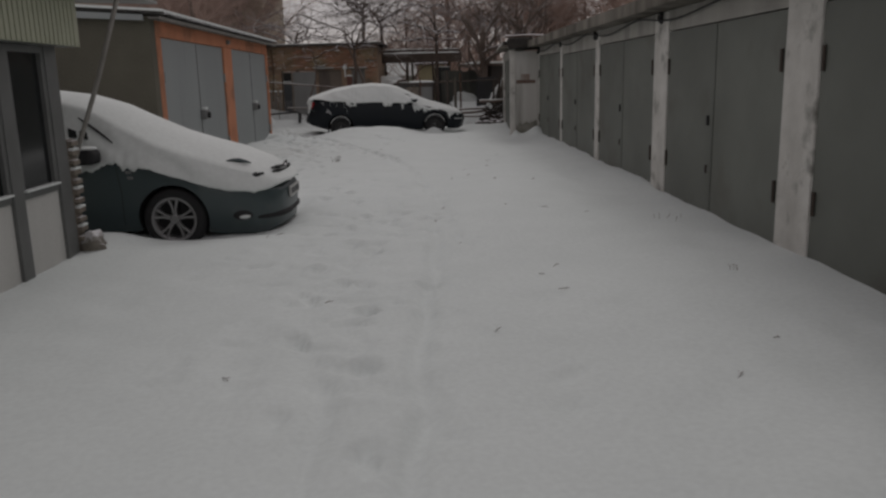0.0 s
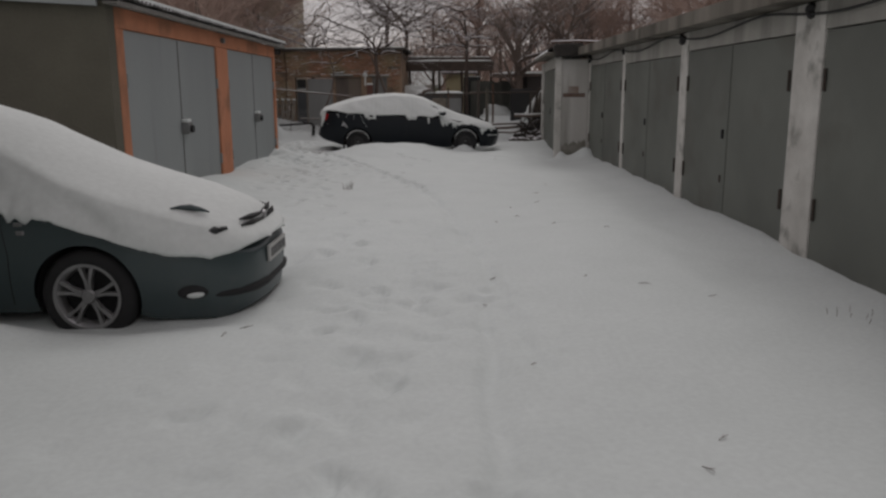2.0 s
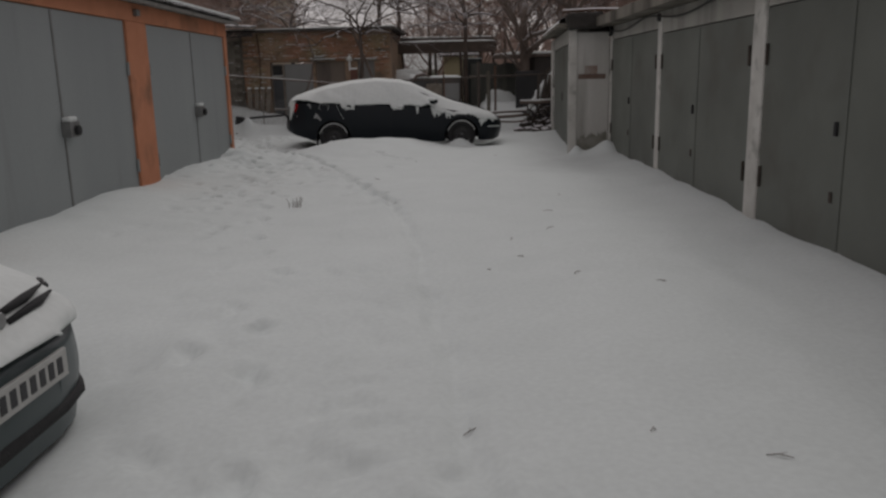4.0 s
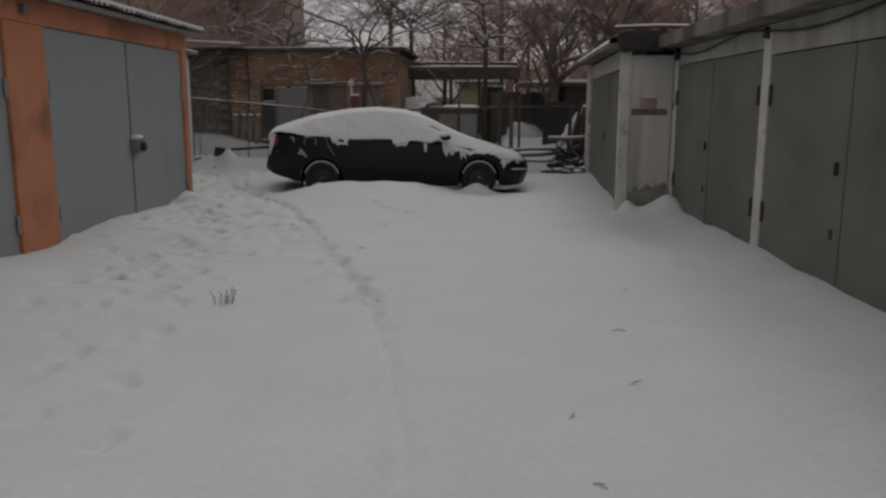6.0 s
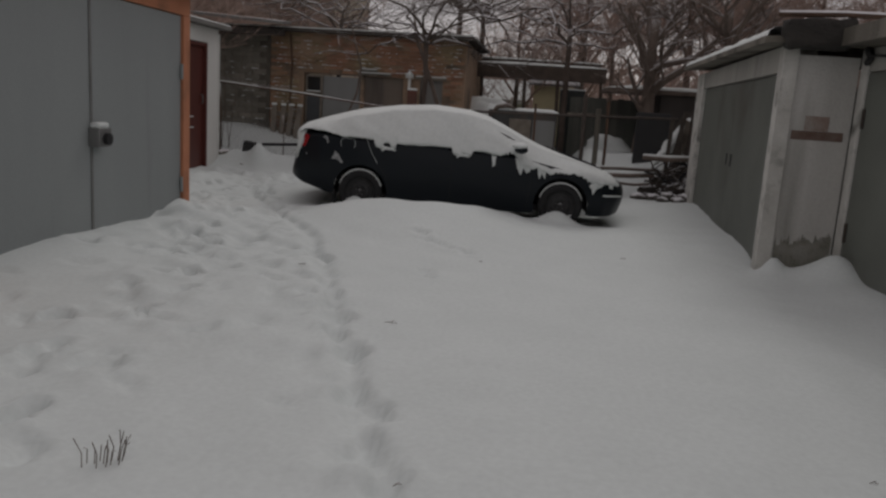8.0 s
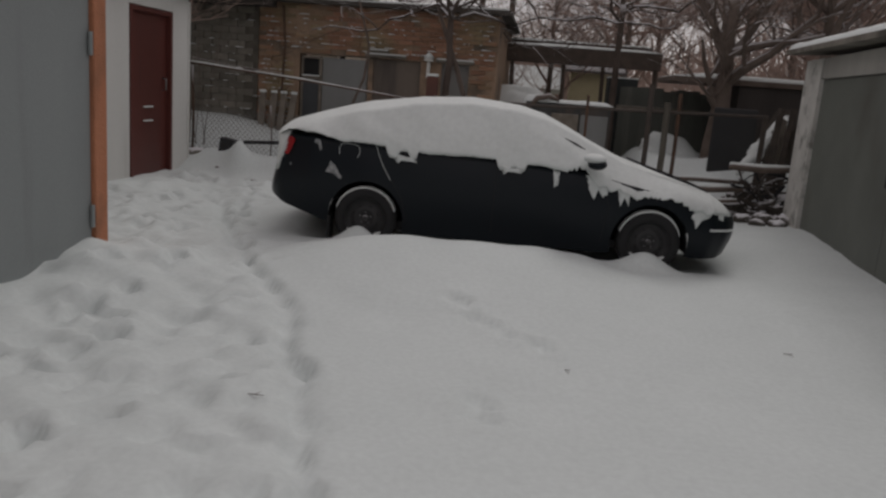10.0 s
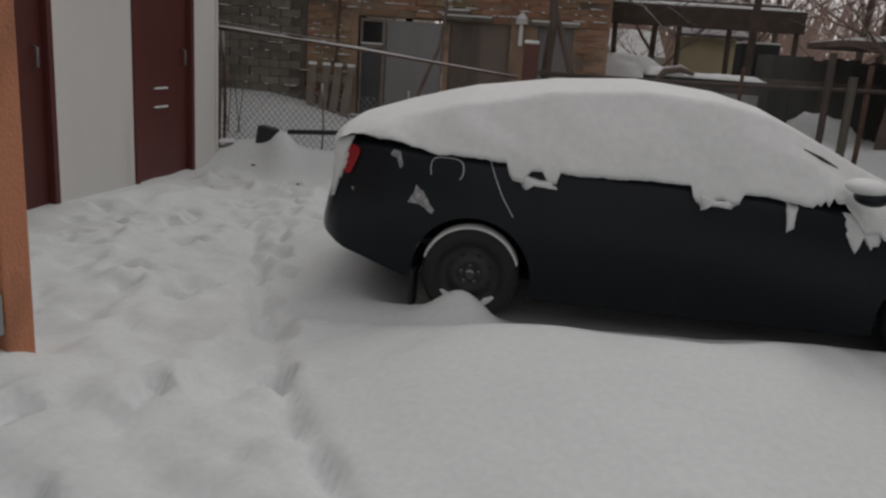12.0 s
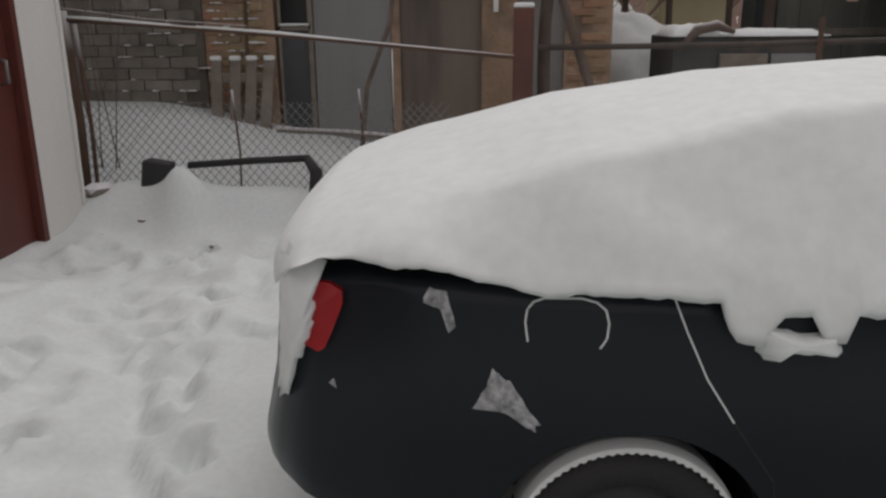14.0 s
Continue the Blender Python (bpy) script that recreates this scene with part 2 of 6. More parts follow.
def grow(bm, p, d, length, r, depth, rng, kids, bend):
    pts, radii = [p], [r]
    n = 4 if depth > 1 else 3
    for i in range(n):
        d = (d + Vector((rng.uniform(-1, 1), rng.uniform(-1, 1), rng.uniform(-0.7, 1))) * bend).normalized()
        p = p + d * length / n
        pts.append(p)
        radii.append(r * (1 - 0.62 * (i + 1) / n))
    tube(bm, pts, radii, 6 if r > 0.05 else (4 if r > 0.015 else 3), cap=False)
    if depth > 0:
        for k in range(kids):
            f = rng.uniform(0.3, 1.0)
            q = pts[0].lerp(pts[-1], f) if n < 3 else pts[min(n, max(1, round(f * n)))]
            a = rng.uniform(0, 6.3)
            side = Vector((math.cos(a), math.sin(a), rng.uniform(-0.1, 0.7)))
            grow(bm, q.copy(), (d * 0.55 + side * 0.8).normalized(), length * rng.uniform(0.5, 0.75), r * rng.uniform(0.34, 0.5), depth - 1, rng, kids, bend)


# ---- the snow-covered ground: one sheet to the horizon ----
CAR2_AT, CAR2_TURN = Vector((-3.235, 22.205, -0.10)), 3.0
CAR1_AT, CAR1_TURN = Vector((-5.97, 8.21, -0.20)), -1.0


def prints_along(pts, step, spread, rng, jitter=0.12):
    """Footprints (x, y, heading) along a trodden way."""
    made, side = [], 1
    for (xa, ya), (xb, yb) in zip(pts, pts[1:]):
        d = math.hypot(xb - xa, yb - ya)
        h = math.atan2(yb - ya, xb - xa)
        for k in range(max(1, int(d / step))):
            f = (k + 0.5) * step / d
            side = -side
            made.append((xa + (xb - xa) * f - math.sin(h) * spread * side + rng.uniform(-jitter, jitter),
                         ya + (yb - ya) * f + math.cos(h) * spread * side + rng.uniform(-jitter, jitter), h + rng.uniform(-0.3, 0.3), rng.uniform(0.6, 1.1)))
    return made


SNOWFIELD = {}


def snow_z(x, y):
    """The height of the snow at a place."""
    i = int(np.searchsorted(SNOWFIELD["xs"], x)) - 1
    j = int(np.searchsorted(SNOWFIELD["ys"], y)) - 1
    return float(SNOWFIELD["h"][j:j + 2, i:i + 2].mean())


def snow_ground():
    rng = random.Random(4)
    dx, dy = 0.042, 0.045
    xs = [-500, -200, -80, -40, -25, -18, -14, -11, -9.5, -8.5, -8.0] + list(np.arange(-7.6, 4.2, dx)) + [4.6, 5.2, 6, 8, 11, 16, 24, 40, 80, 200, 500]
    ys = [-500, -200, -80, -40, -20, -12, -8, -5, -3, -1.5, -0.5] + list(np.arange(0.2, 27.6, dy)) + [28, 28.6, 29.5, 31, 33, 36, 40, 48, 60, 90, 200, 600]
    xa, ya = np.array(xs), np.array(ys)
    gx, gy = np.meshgrid(xa, ya)
    h = np.zeros_like(gx)
    # broad swells and fine unevenness
    for k in range(26):
        a, w = rng.uniform(0, math.pi), rng.uniform(0.7, 3.2)
        h += 0.0055 * w ** -0.4 * np.sin((gx * math.cos(a) + gy * math.sin(a)) * w + rng.uniform(0, 6.3))
    for k in range(40):
        a, w = rng.uniform(0, math.pi), rng.uniform(5, 16)
        h += 0.0008 * np.sin((gx * math.cos(a) + gy * math.sin(a)) * w + rng.uniform(0, 6.3) + 1.5 * np.sin(gx * 1.3 + gy * 0.9 + k))

    def bump(x0, y0, rx, ry, amount, turn=0.0):
        c, s = math.cos(turn), math.sin(turn)
        reach = 3 * max(rx, ry)
        j0, j1 = np.searchsorted(ya, (y0 - reach, y0 + reach))
        i0, i1 = np.searchsorted(xa, (x0 - reach, x0 + reach))
        px, py = gx[j0:j1, i0:i1] - x0, gy[j0:j1, i0:i1] - y0
        u, v = px * c + py * s, -px * s + py * c
        h[j0:j1, i0:i1] += amount * np.exp(-(u / rx) ** 2 - (v / ry) ** 2)

    def step(v, a, b):
        f = np.clip((v - a) / (b - a), 0, 1)
        return f * f * (3 - 2 * f)

    # banks against the walls
    h += (0.02 + 0.09 * step(gy, 5.5, 10.5)) * np.exp(-((2.86 - gx) / 0.38) ** 2) * step(gy, -2, 1) * (1 - step(gy, 19.1, 19.5)) * (0.8 + 0.14 * np.sin(gy * 1.9) + 0.08 * np.sin(gy * 5.3))
    h += 0.15 * np.exp(-(np.maximum(gx + 3.83, 0) / 0.75) ** 2) * step(gy, 10.8, 12.5) * (1 - step(gy, 19.5, 20.2)) * (0.8 + 0.2 * np.sin(gy * 2.3))
    h += 0.035 * np.exp(-(np.maximum(gx + 5.77, 0) / 0.6) ** 2) * step(gy, 20, 21) * (1 - step(gy, 25, 26))
    for b in ((2.4, 19.0, 0.28, 0.22, 0.06), (2.78, 18.85, 0.22, 0.3, 0.20), (2.29, 19.08, 0.09, 0.10, 0.13)):
        bump(*b)
    h += 0.045 * np.exp(-(np.abs(gx - 2.35 - 0.07 * (gy - 19.3)) / 0.4) ** 2) * step(gy, 19.4, 20) * (1 - step(gy, 24.5, 25.5))
    # drifts round the dark car
    c, s = math.cos(radians(CAR2_TURN)), math.sin(radians(CAR2_TURN))
    u, v = (gx - CAR2_AT.x) * c + (gy - CAR2_AT.y) * s, -(gx - CAR2_AT.x) * s + (gy - CAR2_AT.y) * c
    far = step(v, -1.5, -1.15)
    along = (far * step(u, 0.9, 1.35) + (1 - far) * step(u, 0.0, 1.4)) * (1 - step(u, 4.3, 4.9))
    front = step(u, 2.0, 3.4)
    ridge = v + 1.78 - 0.80 * front
    crest = (0.295 - 0.10 * step(u, 1.8, 3.9) - 0.125 * front - 0.035 * step(u, 2.4, 3.2)) * np.exp(-(np.minimum(ridge, 0) / (1.0 + 0.4 * front)) ** 2 - (np.maximum(ridge, 0) / 0.46) ** 2)
    h += (crest - 0.09 * (1 - 0.6 * step(u, 1.0, 2.2)) * np.exp(-((v + 0.88) / 0.22) ** 2)) * along * (0.96 + 0.05 * np.sin(u * 2.1 + 0.6))
    h += 0.17 * np.exp(-((u - 0.91) / 0.19) ** 2 - ((v + 1.0) / 0.14) ** 2) + 0.17 * np.exp(-((u - 3.5) / 0.22) ** 2 - ((v + 1.0) / 0.14) ** 2)
    h -= 0.07 * np.exp(-((u - 0.2) / 0.55) ** 2 - ((v + 0.55) / 0.5) ** 2)
    h -= 0.11 * step(u, 0.2, 0.6) * (1 - step(u, 4.1, 4.5)) * step(v, -0.85, -0.6) * (1 - step(v, 0.6, 0.85))
    # drift along the teal car and at the kiosk
    h -= 0.04 * np.exp(-((gy - 7.25) / 0.22) ** 2) * step(gx, -5.5, -4) * (1 - step(gx, -2.2, -1.6)) 
    bump(-2.9, 6.7, 0.25, 0.4, 0.05)
    bump(-2.4, 6.75, 0.35, 0.2, -0.04)
    gap = np.hypot(np.maximum(np.maximum(-6.0 - gx, gx + 1.62), 0), np.maximum(np.maximum(7.4 - gy, gy - 9.05), 0))
    h -= 0.06 * np.exp(-(gap / 0.34) ** 2)
    h += 0.07 * np.exp(-((gy - 6.82) / 0.22) ** 2) * step(gx, -4.6, -3.4) * (1 - step(gx, -2.9, -2.2))
    # high snow behind the fence
    h += 0.46 * step(gy, 26.0, 27.3) * step(-gx, 3.4, 6.2) + 0.25 * step(gy, 25.6, 27.5) * step(-gx, 0, 3)
    for b in ((-5.0, 25.35, 0.16, 0.15, 0.26), (-5.35, 25.55, 0.75, 0.3, 0.32), (-4.2, 25.6, 0.7, 0.28, 0.24)):
        bump(*b)
    h += 0.60 * step(gy, 25.9, 27.2) * step(gx, 0.5, 1.2)
    bump(2.5, 27.1, 0.6, 0.6, 0.2)
    # tramped snow
    marks = prints_along([(0.32, 6.2), (0.28, 7.0), (0.18, 8.1), (0.17, 9.0), (-0.03, 10.6), (-0.2, 12.2), (-0.5, 13.9), (-0.97, 15.4), (-1.52, 17.0), (-2.2, 19.0),
                          (-3.0, 20.2), (-4.1, 22.5), (-5.2, 24.7)], 0.33, 0.03, rng, 0.025)
    marks = [(x, y, a, d * (0.3 if y < 13 else 0.55 if y < 17 else 0.3)) for x, y, a, d in marks]
    marks += prints_along([(-0.5, 2.2), (-0.6, 3.6), (-0.7, 5.4), (-0.6, 7.2), (-0.95, 8.6), (-1.2, 10.5), (-1.9, 12.8), (-2.6, 15.0), (-2.9, 17.5), (-3.6, 20.0)], 0.42, 0.16, rng)
    marks += prints_along([(-2.9, 20.0), (-3.6, 21.6), (-4.2, 23.2), (-4.8, 25.2)], 0.26, 0.10, rng, 0.07)[::2]
    marks += [(rng.uniform(-5.5, -3.5), rng.uniform(20.3, 24.9), rng.uniform(0, 3.1), rng.uniform(0.25, 0.7)) for _ in range(95)]
    marks += [(rng.gauss(-2.5, 0.55), rng.uniform(12.2, 18.5), rng.uniform(0, 3.1), rng.uniform(0.25, 0.6)) for _ in range(60)]
    marks += [(rng.gauss(-0.6, 0.4), rng.uniform(3.0, 9.0), rng.uniform(0, 3.1), rng.uniform(0.25, 0.65)) for _ in range(50)]
    marks += [(x, y, 2.2, 0.45) for x, y in ((-1.15, 19.35), (-1.0, 19.1), (-0.85, 18.95), (-0.62, 18.8), (-2.0, 18.2), (-1.85, 18.1), (-0.9, 17.9))]
    marks = [(x, y, a, d * (0.4 if y < 4.0 else 0.55 if y < 8 else 0.5 if y < 14 else 1.0)) for x, y, a, d in marks]
    for x0, y0, turn, deep in marks:
        near = (np.abs(gx - x0) < 0.4) & (np.abs(gy - y0) < 0.4)
        cc, ss = math.cos(turn), math.sin(turn)
        ux, vx = (gx[near] - x0) * cc + (gy[near] - y0) * ss, -(gx[near] - x0) * ss + (gy[near] - y0) * cc
        q = (ux / 0.125) ** 2 + ((vx + 0.02 * np.sin(ux * 30 + x0 * 9)) / 0.06) ** 2
        h[near] += deep * (-0.085 * np.exp(-q * q * 0.8) + 0.028 * np.exp(-((np.sqrt(q) - 1.45) / 0.4) ** 2))
    # soft lumps thrown up by many feet
    for _ in range(300):
        x0, y0 = rng.uniform(-5.7, -3.1), rng.uniform(18.8, 25.0)
        if x0 > -3.7 and y0 > 21.0:
            continue
        bump(x0, y0, rng.uniform(0.07, 0.34), rng.uniform(0.05, 0.14), rng.uniform(-0.042, 0.05), rng.gauss(1.9, 0.6))
    for _ in range(190):
        f = rng.random()
        x0, y0 = rng.gauss(-2.4 - 1.6 * f, 0.5), 15.5 + 6.0 * f
        bump(x0, y0, rng.uniform(0.06, 0.2), rng.uniform(0.045, 0.11), rng.uniform(-0.05, 0.035), rng.uniform(0.6, 2.4))
    for _ in range(260):
        f = rng.random()
        x0, y0 = rng.gauss(-0.25 - 0.5 * f, 0.5), 2.5 + 8.5 * f
        bump(x0, y0, rng.uniform(0.045, 0.15), rng.uniform(0.04, 0.09), rng.uniform(-0.032, 0.022), rng.uniform(0.6, 2.4))
    for _ in range(260):
        y0 = rng.uniform(14.0, 20.0)
        x0 = -0.55 - 0.42 * (y0 - 14.0) + rng.gauss(0, 0.16)
        bump(x0, y0, rng.uniform(0.045, 0.12), rng.uniform(0.045, 0.09), rng.uniform(-0.035, 0.03), rng.uniform(0.6, 2.4))
    # a shallow groove worn along the middle
    for way, deep in (([(-0.10, -2), (-0.06, 2.7), (-0.03, 4.2), (0.05, 5.5), (0.12, 8.0)], 0.075), ([(-0.45, 1.5), (-0.5, 2.9), (-0.66, 3.7)], 0.06), ([(0.3, 6.3), (0.18, 8.5), (-0.2, 12.2), (-0.53, 13.9), (-1.5, 17.0), (-2.2, 19.0), (-3.0, 20.3), (-3.75, 21.8), (-4.3, 23.0)], 0.05)):
        px = np.interp(gy, [p[1] for p in way], [p[0] for p in way])
        inside = (gy > way[0][1]) & (gy < way[-1][1])
        h -= np.where(inside, deep * (0.5 + 0.5 * step(gy, 10.5, 15)) * np.exp(-((gx - px - 0.022 * np.sin(gy * 5)) / 0.06) ** 2), 0)
    h -= 0.06 * step(gy, 21.0, 22.0) * (1 - step(gy, 24.0, 25.0)) * np.exp(-((gx + 4.35 - 0.35 * (23 - gy)) / 0.5) ** 2)
    SNOWFIELD.update(xs=np.array(xs), ys=np.array(ys), h=h)
    verts = np.stack([gx, gy, h], -1).reshape(-1, 3)
    nx, ny = len(xs), len(ys)
    i = (np.arange(ny - 1)[:, None] * nx + np.arange(nx - 1)).ravel()
    me = bpy.data.meshes.new("ground")
    me.from_pydata(verts.tolist(), [], np.stack([i, i + 1, i + nx + 1, i + nx], 1).tolist())
    me.materials.append(SNOW)
    me.shade_smooth()
    return tagged(new("ground", me), "deep fresh snow with footprints covering the yard", "snow", kind="structure")


snow_ground()


# ---- the row of grey garages along the alley ----
def gate_leaf(parent, x, y0, y1, z0, z1, material, face):
    """One sheet-steel leaf in the plane x; face -1 looks to -x, 1 to +x."""
    bm = new_bm()
    box(bm, x, x + 0.05 * -face, y0, y1, z0, z1, 0.006)
    return part("gate_leaf", bm, material, parent)


def roof_snow(bm, x0, x1, y0, y1, z, thick, seed, nx=10, ny=24):
    """A soft uneven layer of snow on a flat roof."""
    grid = []
    for i in range(nx + 1):
        row = []
        for j in range(ny + 1):
            u, v = i / nx, j / ny
            edge = min(u, 1 - u, v * 2, (1 - v) * 2, 0.12) / 0.12
            zz = z + thick * (0.15 + 0.85 * math.sqrt(max(edge, 0))) * (1 + 0.35 * wob(u * 7 + seed, v * 14))
            row.append(bm.verts.new((x0 + (x1 - x0) * u + 0.02 * wob(v * 25, seed), y0 + (y1 - y0) * v, zz)))
        grid.append(row)
    low = [[bm.verts.new((v.co.x, v.co.y, z - 0.003)) for v in row] for row in grid]
    for i in range(nx):
        for j in range(ny):
            bm.faces.new((grid[i][j], grid[i + 1][j], grid[i + 1][j + 1], grid[i][j + 1]))
    for i in range(nx):
        for j in (0, ny):
            bm.faces.new((grid[i][j], grid[i + 1][j], low[i + 1][j], low[i][j]))
    for j in range(ny):
        for i in (0, nx):
            bm.faces.new((grid[i][j], grid[i][j + 1], low[i][j + 1], low[i][j]))
    return bm


XR = 2.86
# far pier edge, near pier edge of each bay, gate top
BAYS = [(19.06, 16.05, 1.92), (15.87, 12.72, 1.86), (12.43, 9.39, 1.90), (8.85, 5.83, 1.90), (5.28, 2.40, 1.90), (1.95, -1.0, 1.90), (-1.5, -4.4, 1.90), (-4.9, -7.8, 1.90)]


def right_garage(k):
    y1, y0, top = BAYS[k]
    end = BAYS[k + 1][0] if k + 1 < len(BAYS) else y0 - 0.5
    begin = y1 if k else 19.22
    g = thing("garage", (XR + 2.5, (y1 + y0) / 2, 0), "flat-roofed grey garage with steel double gates in snow", "garage", "row of grey garages")
    bm = new_bm()
    box(bm, XR, XR + 0.35, end, y0, -0.15, 2.13, 0.015)
    part("pier", bm, PIER, g, "whitewashed stained pier", smooth=False)
    if k == 0:
        bm = new_bm()
        box(bm, XR, XR + 0.35, y1, begin, -0.15, 2.13, 0.015)
        part("pier", bm, PIER, g, "whitewashed stained pier")
    bm = new_bm()
    box(bm, XR + 0.012, XR + 0.34, y0, y1, top, 2.13, 0.008)
    part("lintel", bm, PLASTER, g)
    bm = new_bm()
    box(bm, XR + 0.36, XR + 5.6, end + 0.003, end + 0.25, -0.15, 2.08)
    box(bm, XR + 5.35, XR + 5.6, end + 0.25, begin - 0.003, -0.15, 2.08)
    part("wall", bm, PLASTER, g)
    mid = (y0 + y1) / 2 + 0.02
    for a, b in ((y0 + 0.01, mid - 0.006), (mid + 0.006, y1 - 0.01)):
        leaf = gate_leaf(g, XR + 0.016, a, b, -0.05, top - 0.012, GATE_GREY, -1)
        far = b > mid + 0.1
        edge = b - 0.05 if far else a + 0.05
        for z in (0.45, 1.5):
            bm = new_bm()
            tube(bm, [(XR + 0.004, edge, z - 0.09), (XR + 0.002, edge, z + 0.09)], 0.014, 8)
            part("hinge", bm, SCRAP, leaf, "dark rusty hinge")
        if far:
            bm = new_bm()
            box(bm, XR - 0.004, XR + 0.016, a + 0.09, a + 0.13, 0.90, 1.0, 0.006)
            part("handle", bm, DARK, leaf, "dark iron handle")
            bm = new_bm()
            box(bm, XR + 0.004, XR + 0.016, a + 0.10, a + 0.14, 0.42, 0.50, 0.004)
            part("bolt_plate", bm, SCRAP, leaf, "dark rusty bolt plate")
            bm = new_bm()
            box(bm, XR + 0.008, XR + 0.016, a - 0.03, a + 0.03, -0.03, top - 0.03, 0.002)
            part("cover_strip", bm, GATE_GREY, leaf)
    bm = new_bm()
    if k in (0, 1, 2):
        box(bm, 2.62, XR + 5.7, end, begin, 2.135, 2.20, 0.006)
        box(bm, 2.585, 2.618, end, begin, 2.13, 2.285, 0.005)
    else:
        box(bm, 2.57, XR + 5.7, end, begin, 2.135, 2.42, 0.02)
    part("roof", bm, CONCRETE, g, "weathered concrete roof slab")
    bm = new_bm()
    roof_snow(bm, 2.63 if k < 3 else 2.6, XR + 5.6, end, begin, 2.202 if k < 3 else 2.422, 0.13 if k < 3 else 0.09, k)
    part("snow_layer", bm, SNOW_CAR, g, "snow lying on the roof", smooth=True)
    return g


for k in range(len(BAYS)):
    right_garage(k)

# the sagging cable under the eaves
bm = new_bm()
pts = []
for j in range(90):
    y = 19.0 - j * 0.3
    pts.append((XR - 0.03, y, 2.08 + 0.03 * math.sin(y * 2.0) - 0.04 * abs(math.sin(y * 0.95))))
tube(bm, pts, 0.011, 6)
solo("cable", bm, CABLE, "black cable sagging along the garage lintels", "cable", smooth=True)


for y in (9.1, 12.6, 15.95, 19.0):
    bm = new_bm()
    bmesh.ops.create_icosphere(bm, subdivisions=3, radius=1.0, matrix=Matrix.Translation((XR - 0.02, y, 2.05)) @ Matrix.Diagonal((0.035, 0.06, 0.065, 1)))
    for v in bm.verts:
        v.co += v.normal * 0.05 * wob(v.co.x * 14, v.co.y * 14, v.co.z * 14)
    solo("cable_knot", bm, CABLE, "dark taped cable knot under the eaves", "cable knot", "cable knots", smooth=True)


# ---- the garage that stands forward at the end of the row ----
def far_garage():
    g = thing("garage", (4.5, 22.1, 0), "pale plastered garage with a stained flank and a grey gate", "garage", "row of grey garages")
    ax, ay, bx, by = 2.17, 19.22, 2.62, 25.3
    d = Vector((bx - ax, by - ay, 0)).normalized()
    nrm = Vector((d.y, -d.x, 0))

    def front(bm, s0, s1, z0, z1, depth, out=0.0):
        a, b = Vector((ax, ay, z0)) + d * s0 - nrm * out, Vector((ax, ay, z0)) + d * s1 - nrm * out
        return slab(bm, [a, b, b + nrm * depth, a + nrm * depth], (0, 0, z1 - z0))

    full = (Vector((bx, by, 0)) - Vector((ax, ay, 0))).length
    for s0, s1, deep in ((0, 0.2, 0.13), (full - 0.75, full, 0.35)):
        part("pier", front(new_bm(), s0, s1, -0.15, 2.13, deep), PIER, g, "whitewashed stained pier")
    part("lintel", front(new_bm(), 0.2, full - 0.75, 1.89, 2.13, 0.33, -0.01), PLASTER, g)
    leafs = [(0.21, 2.55), (2.56, full - 0.76)]
    for s0, s1 in leafs:
        leaf = part("gate_leaf", front(new_bm(), s0, s1, -0.05, 1.88, 0.05, -0.05), GATE_GREY, g)
        part("handle", front(new_bm(), s1 - 0.2 if s0 < 1 else s0 + 0.1, s1 - 0.12 if s0 < 1 else s0 + 0.16, 0.85, 1.0, 0.06, -0.045), DARK, leaf, "dark iron handle")
    bm = new_bm()
    box(bm, 2.302, XR - 0.003, ay + 0.012, ay + 0.22, -0.15, 2.05)
    part("flank_wall", bm, FLANK, g, "pale plaster flank with moss and a red paint band")
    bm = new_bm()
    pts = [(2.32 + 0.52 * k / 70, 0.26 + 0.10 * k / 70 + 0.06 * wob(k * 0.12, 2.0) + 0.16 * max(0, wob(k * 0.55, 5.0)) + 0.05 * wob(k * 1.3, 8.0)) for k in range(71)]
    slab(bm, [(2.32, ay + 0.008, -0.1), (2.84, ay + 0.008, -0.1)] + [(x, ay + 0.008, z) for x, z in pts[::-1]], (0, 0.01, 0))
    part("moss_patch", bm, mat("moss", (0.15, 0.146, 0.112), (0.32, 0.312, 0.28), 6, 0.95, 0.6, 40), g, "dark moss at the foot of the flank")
    for u0, u1, z0, z1, m in ((2.33, 2.80, 1.275, 1.36, REDMARK), (2.44, 2.66, 1.364, 1.50, FADED)):
        bm = new_bm()
        box(bm, u0, u1, ay + 0.007, ay + 0.04, z0, z1, 0.003)
        part("paint_band", bm, m, g, "faded red paint on plaster")
    bm = new_bm()
    box(bm, 7.2, 7.45, ay, by, -0.15, 2.05)
    box(bm, bx + 0.36, 7.2, by - 0.25, by, -0.15, 2.05)
    part("wall", bm, PLASTER, g)
    bm = new_bm()
    slab(bm, [(ax - 0.22, ay - 0.1, 2.135), (7.5, ay - 0.1, 2.45), (7.5, by + 0.2, 2.52), (bx - 0.22, by + 0.2, 2.205)], (0, 0, 0.06))
    part("roof", bm, CONCRETE, g, "concrete roof slab")
    bm = new_bm()
    n = 26
    rows = []
    for i in range(n + 1):
        v = i / n
        xa = (ax - 0.20) + (bx - ax) * v
        y = ay - 0.08 + (by - ay + 0.26) * v
        w = [0.0, 0.015, 0.06, 0.4, 1.5, 4.8]
        hh = [0.0, 0.045, 0.075, 0.085, 0.09, 0.09]
        rows.append([bm.verts.new((xa + q + 0.03 * wob(y * 3, 7), y, 2.198 + 0.07 * v + 0.315 * q / 5.3 + k2 * (1 + 0.3 * wob(y * 2, q)))) for q, k2 in zip(w, hh)])
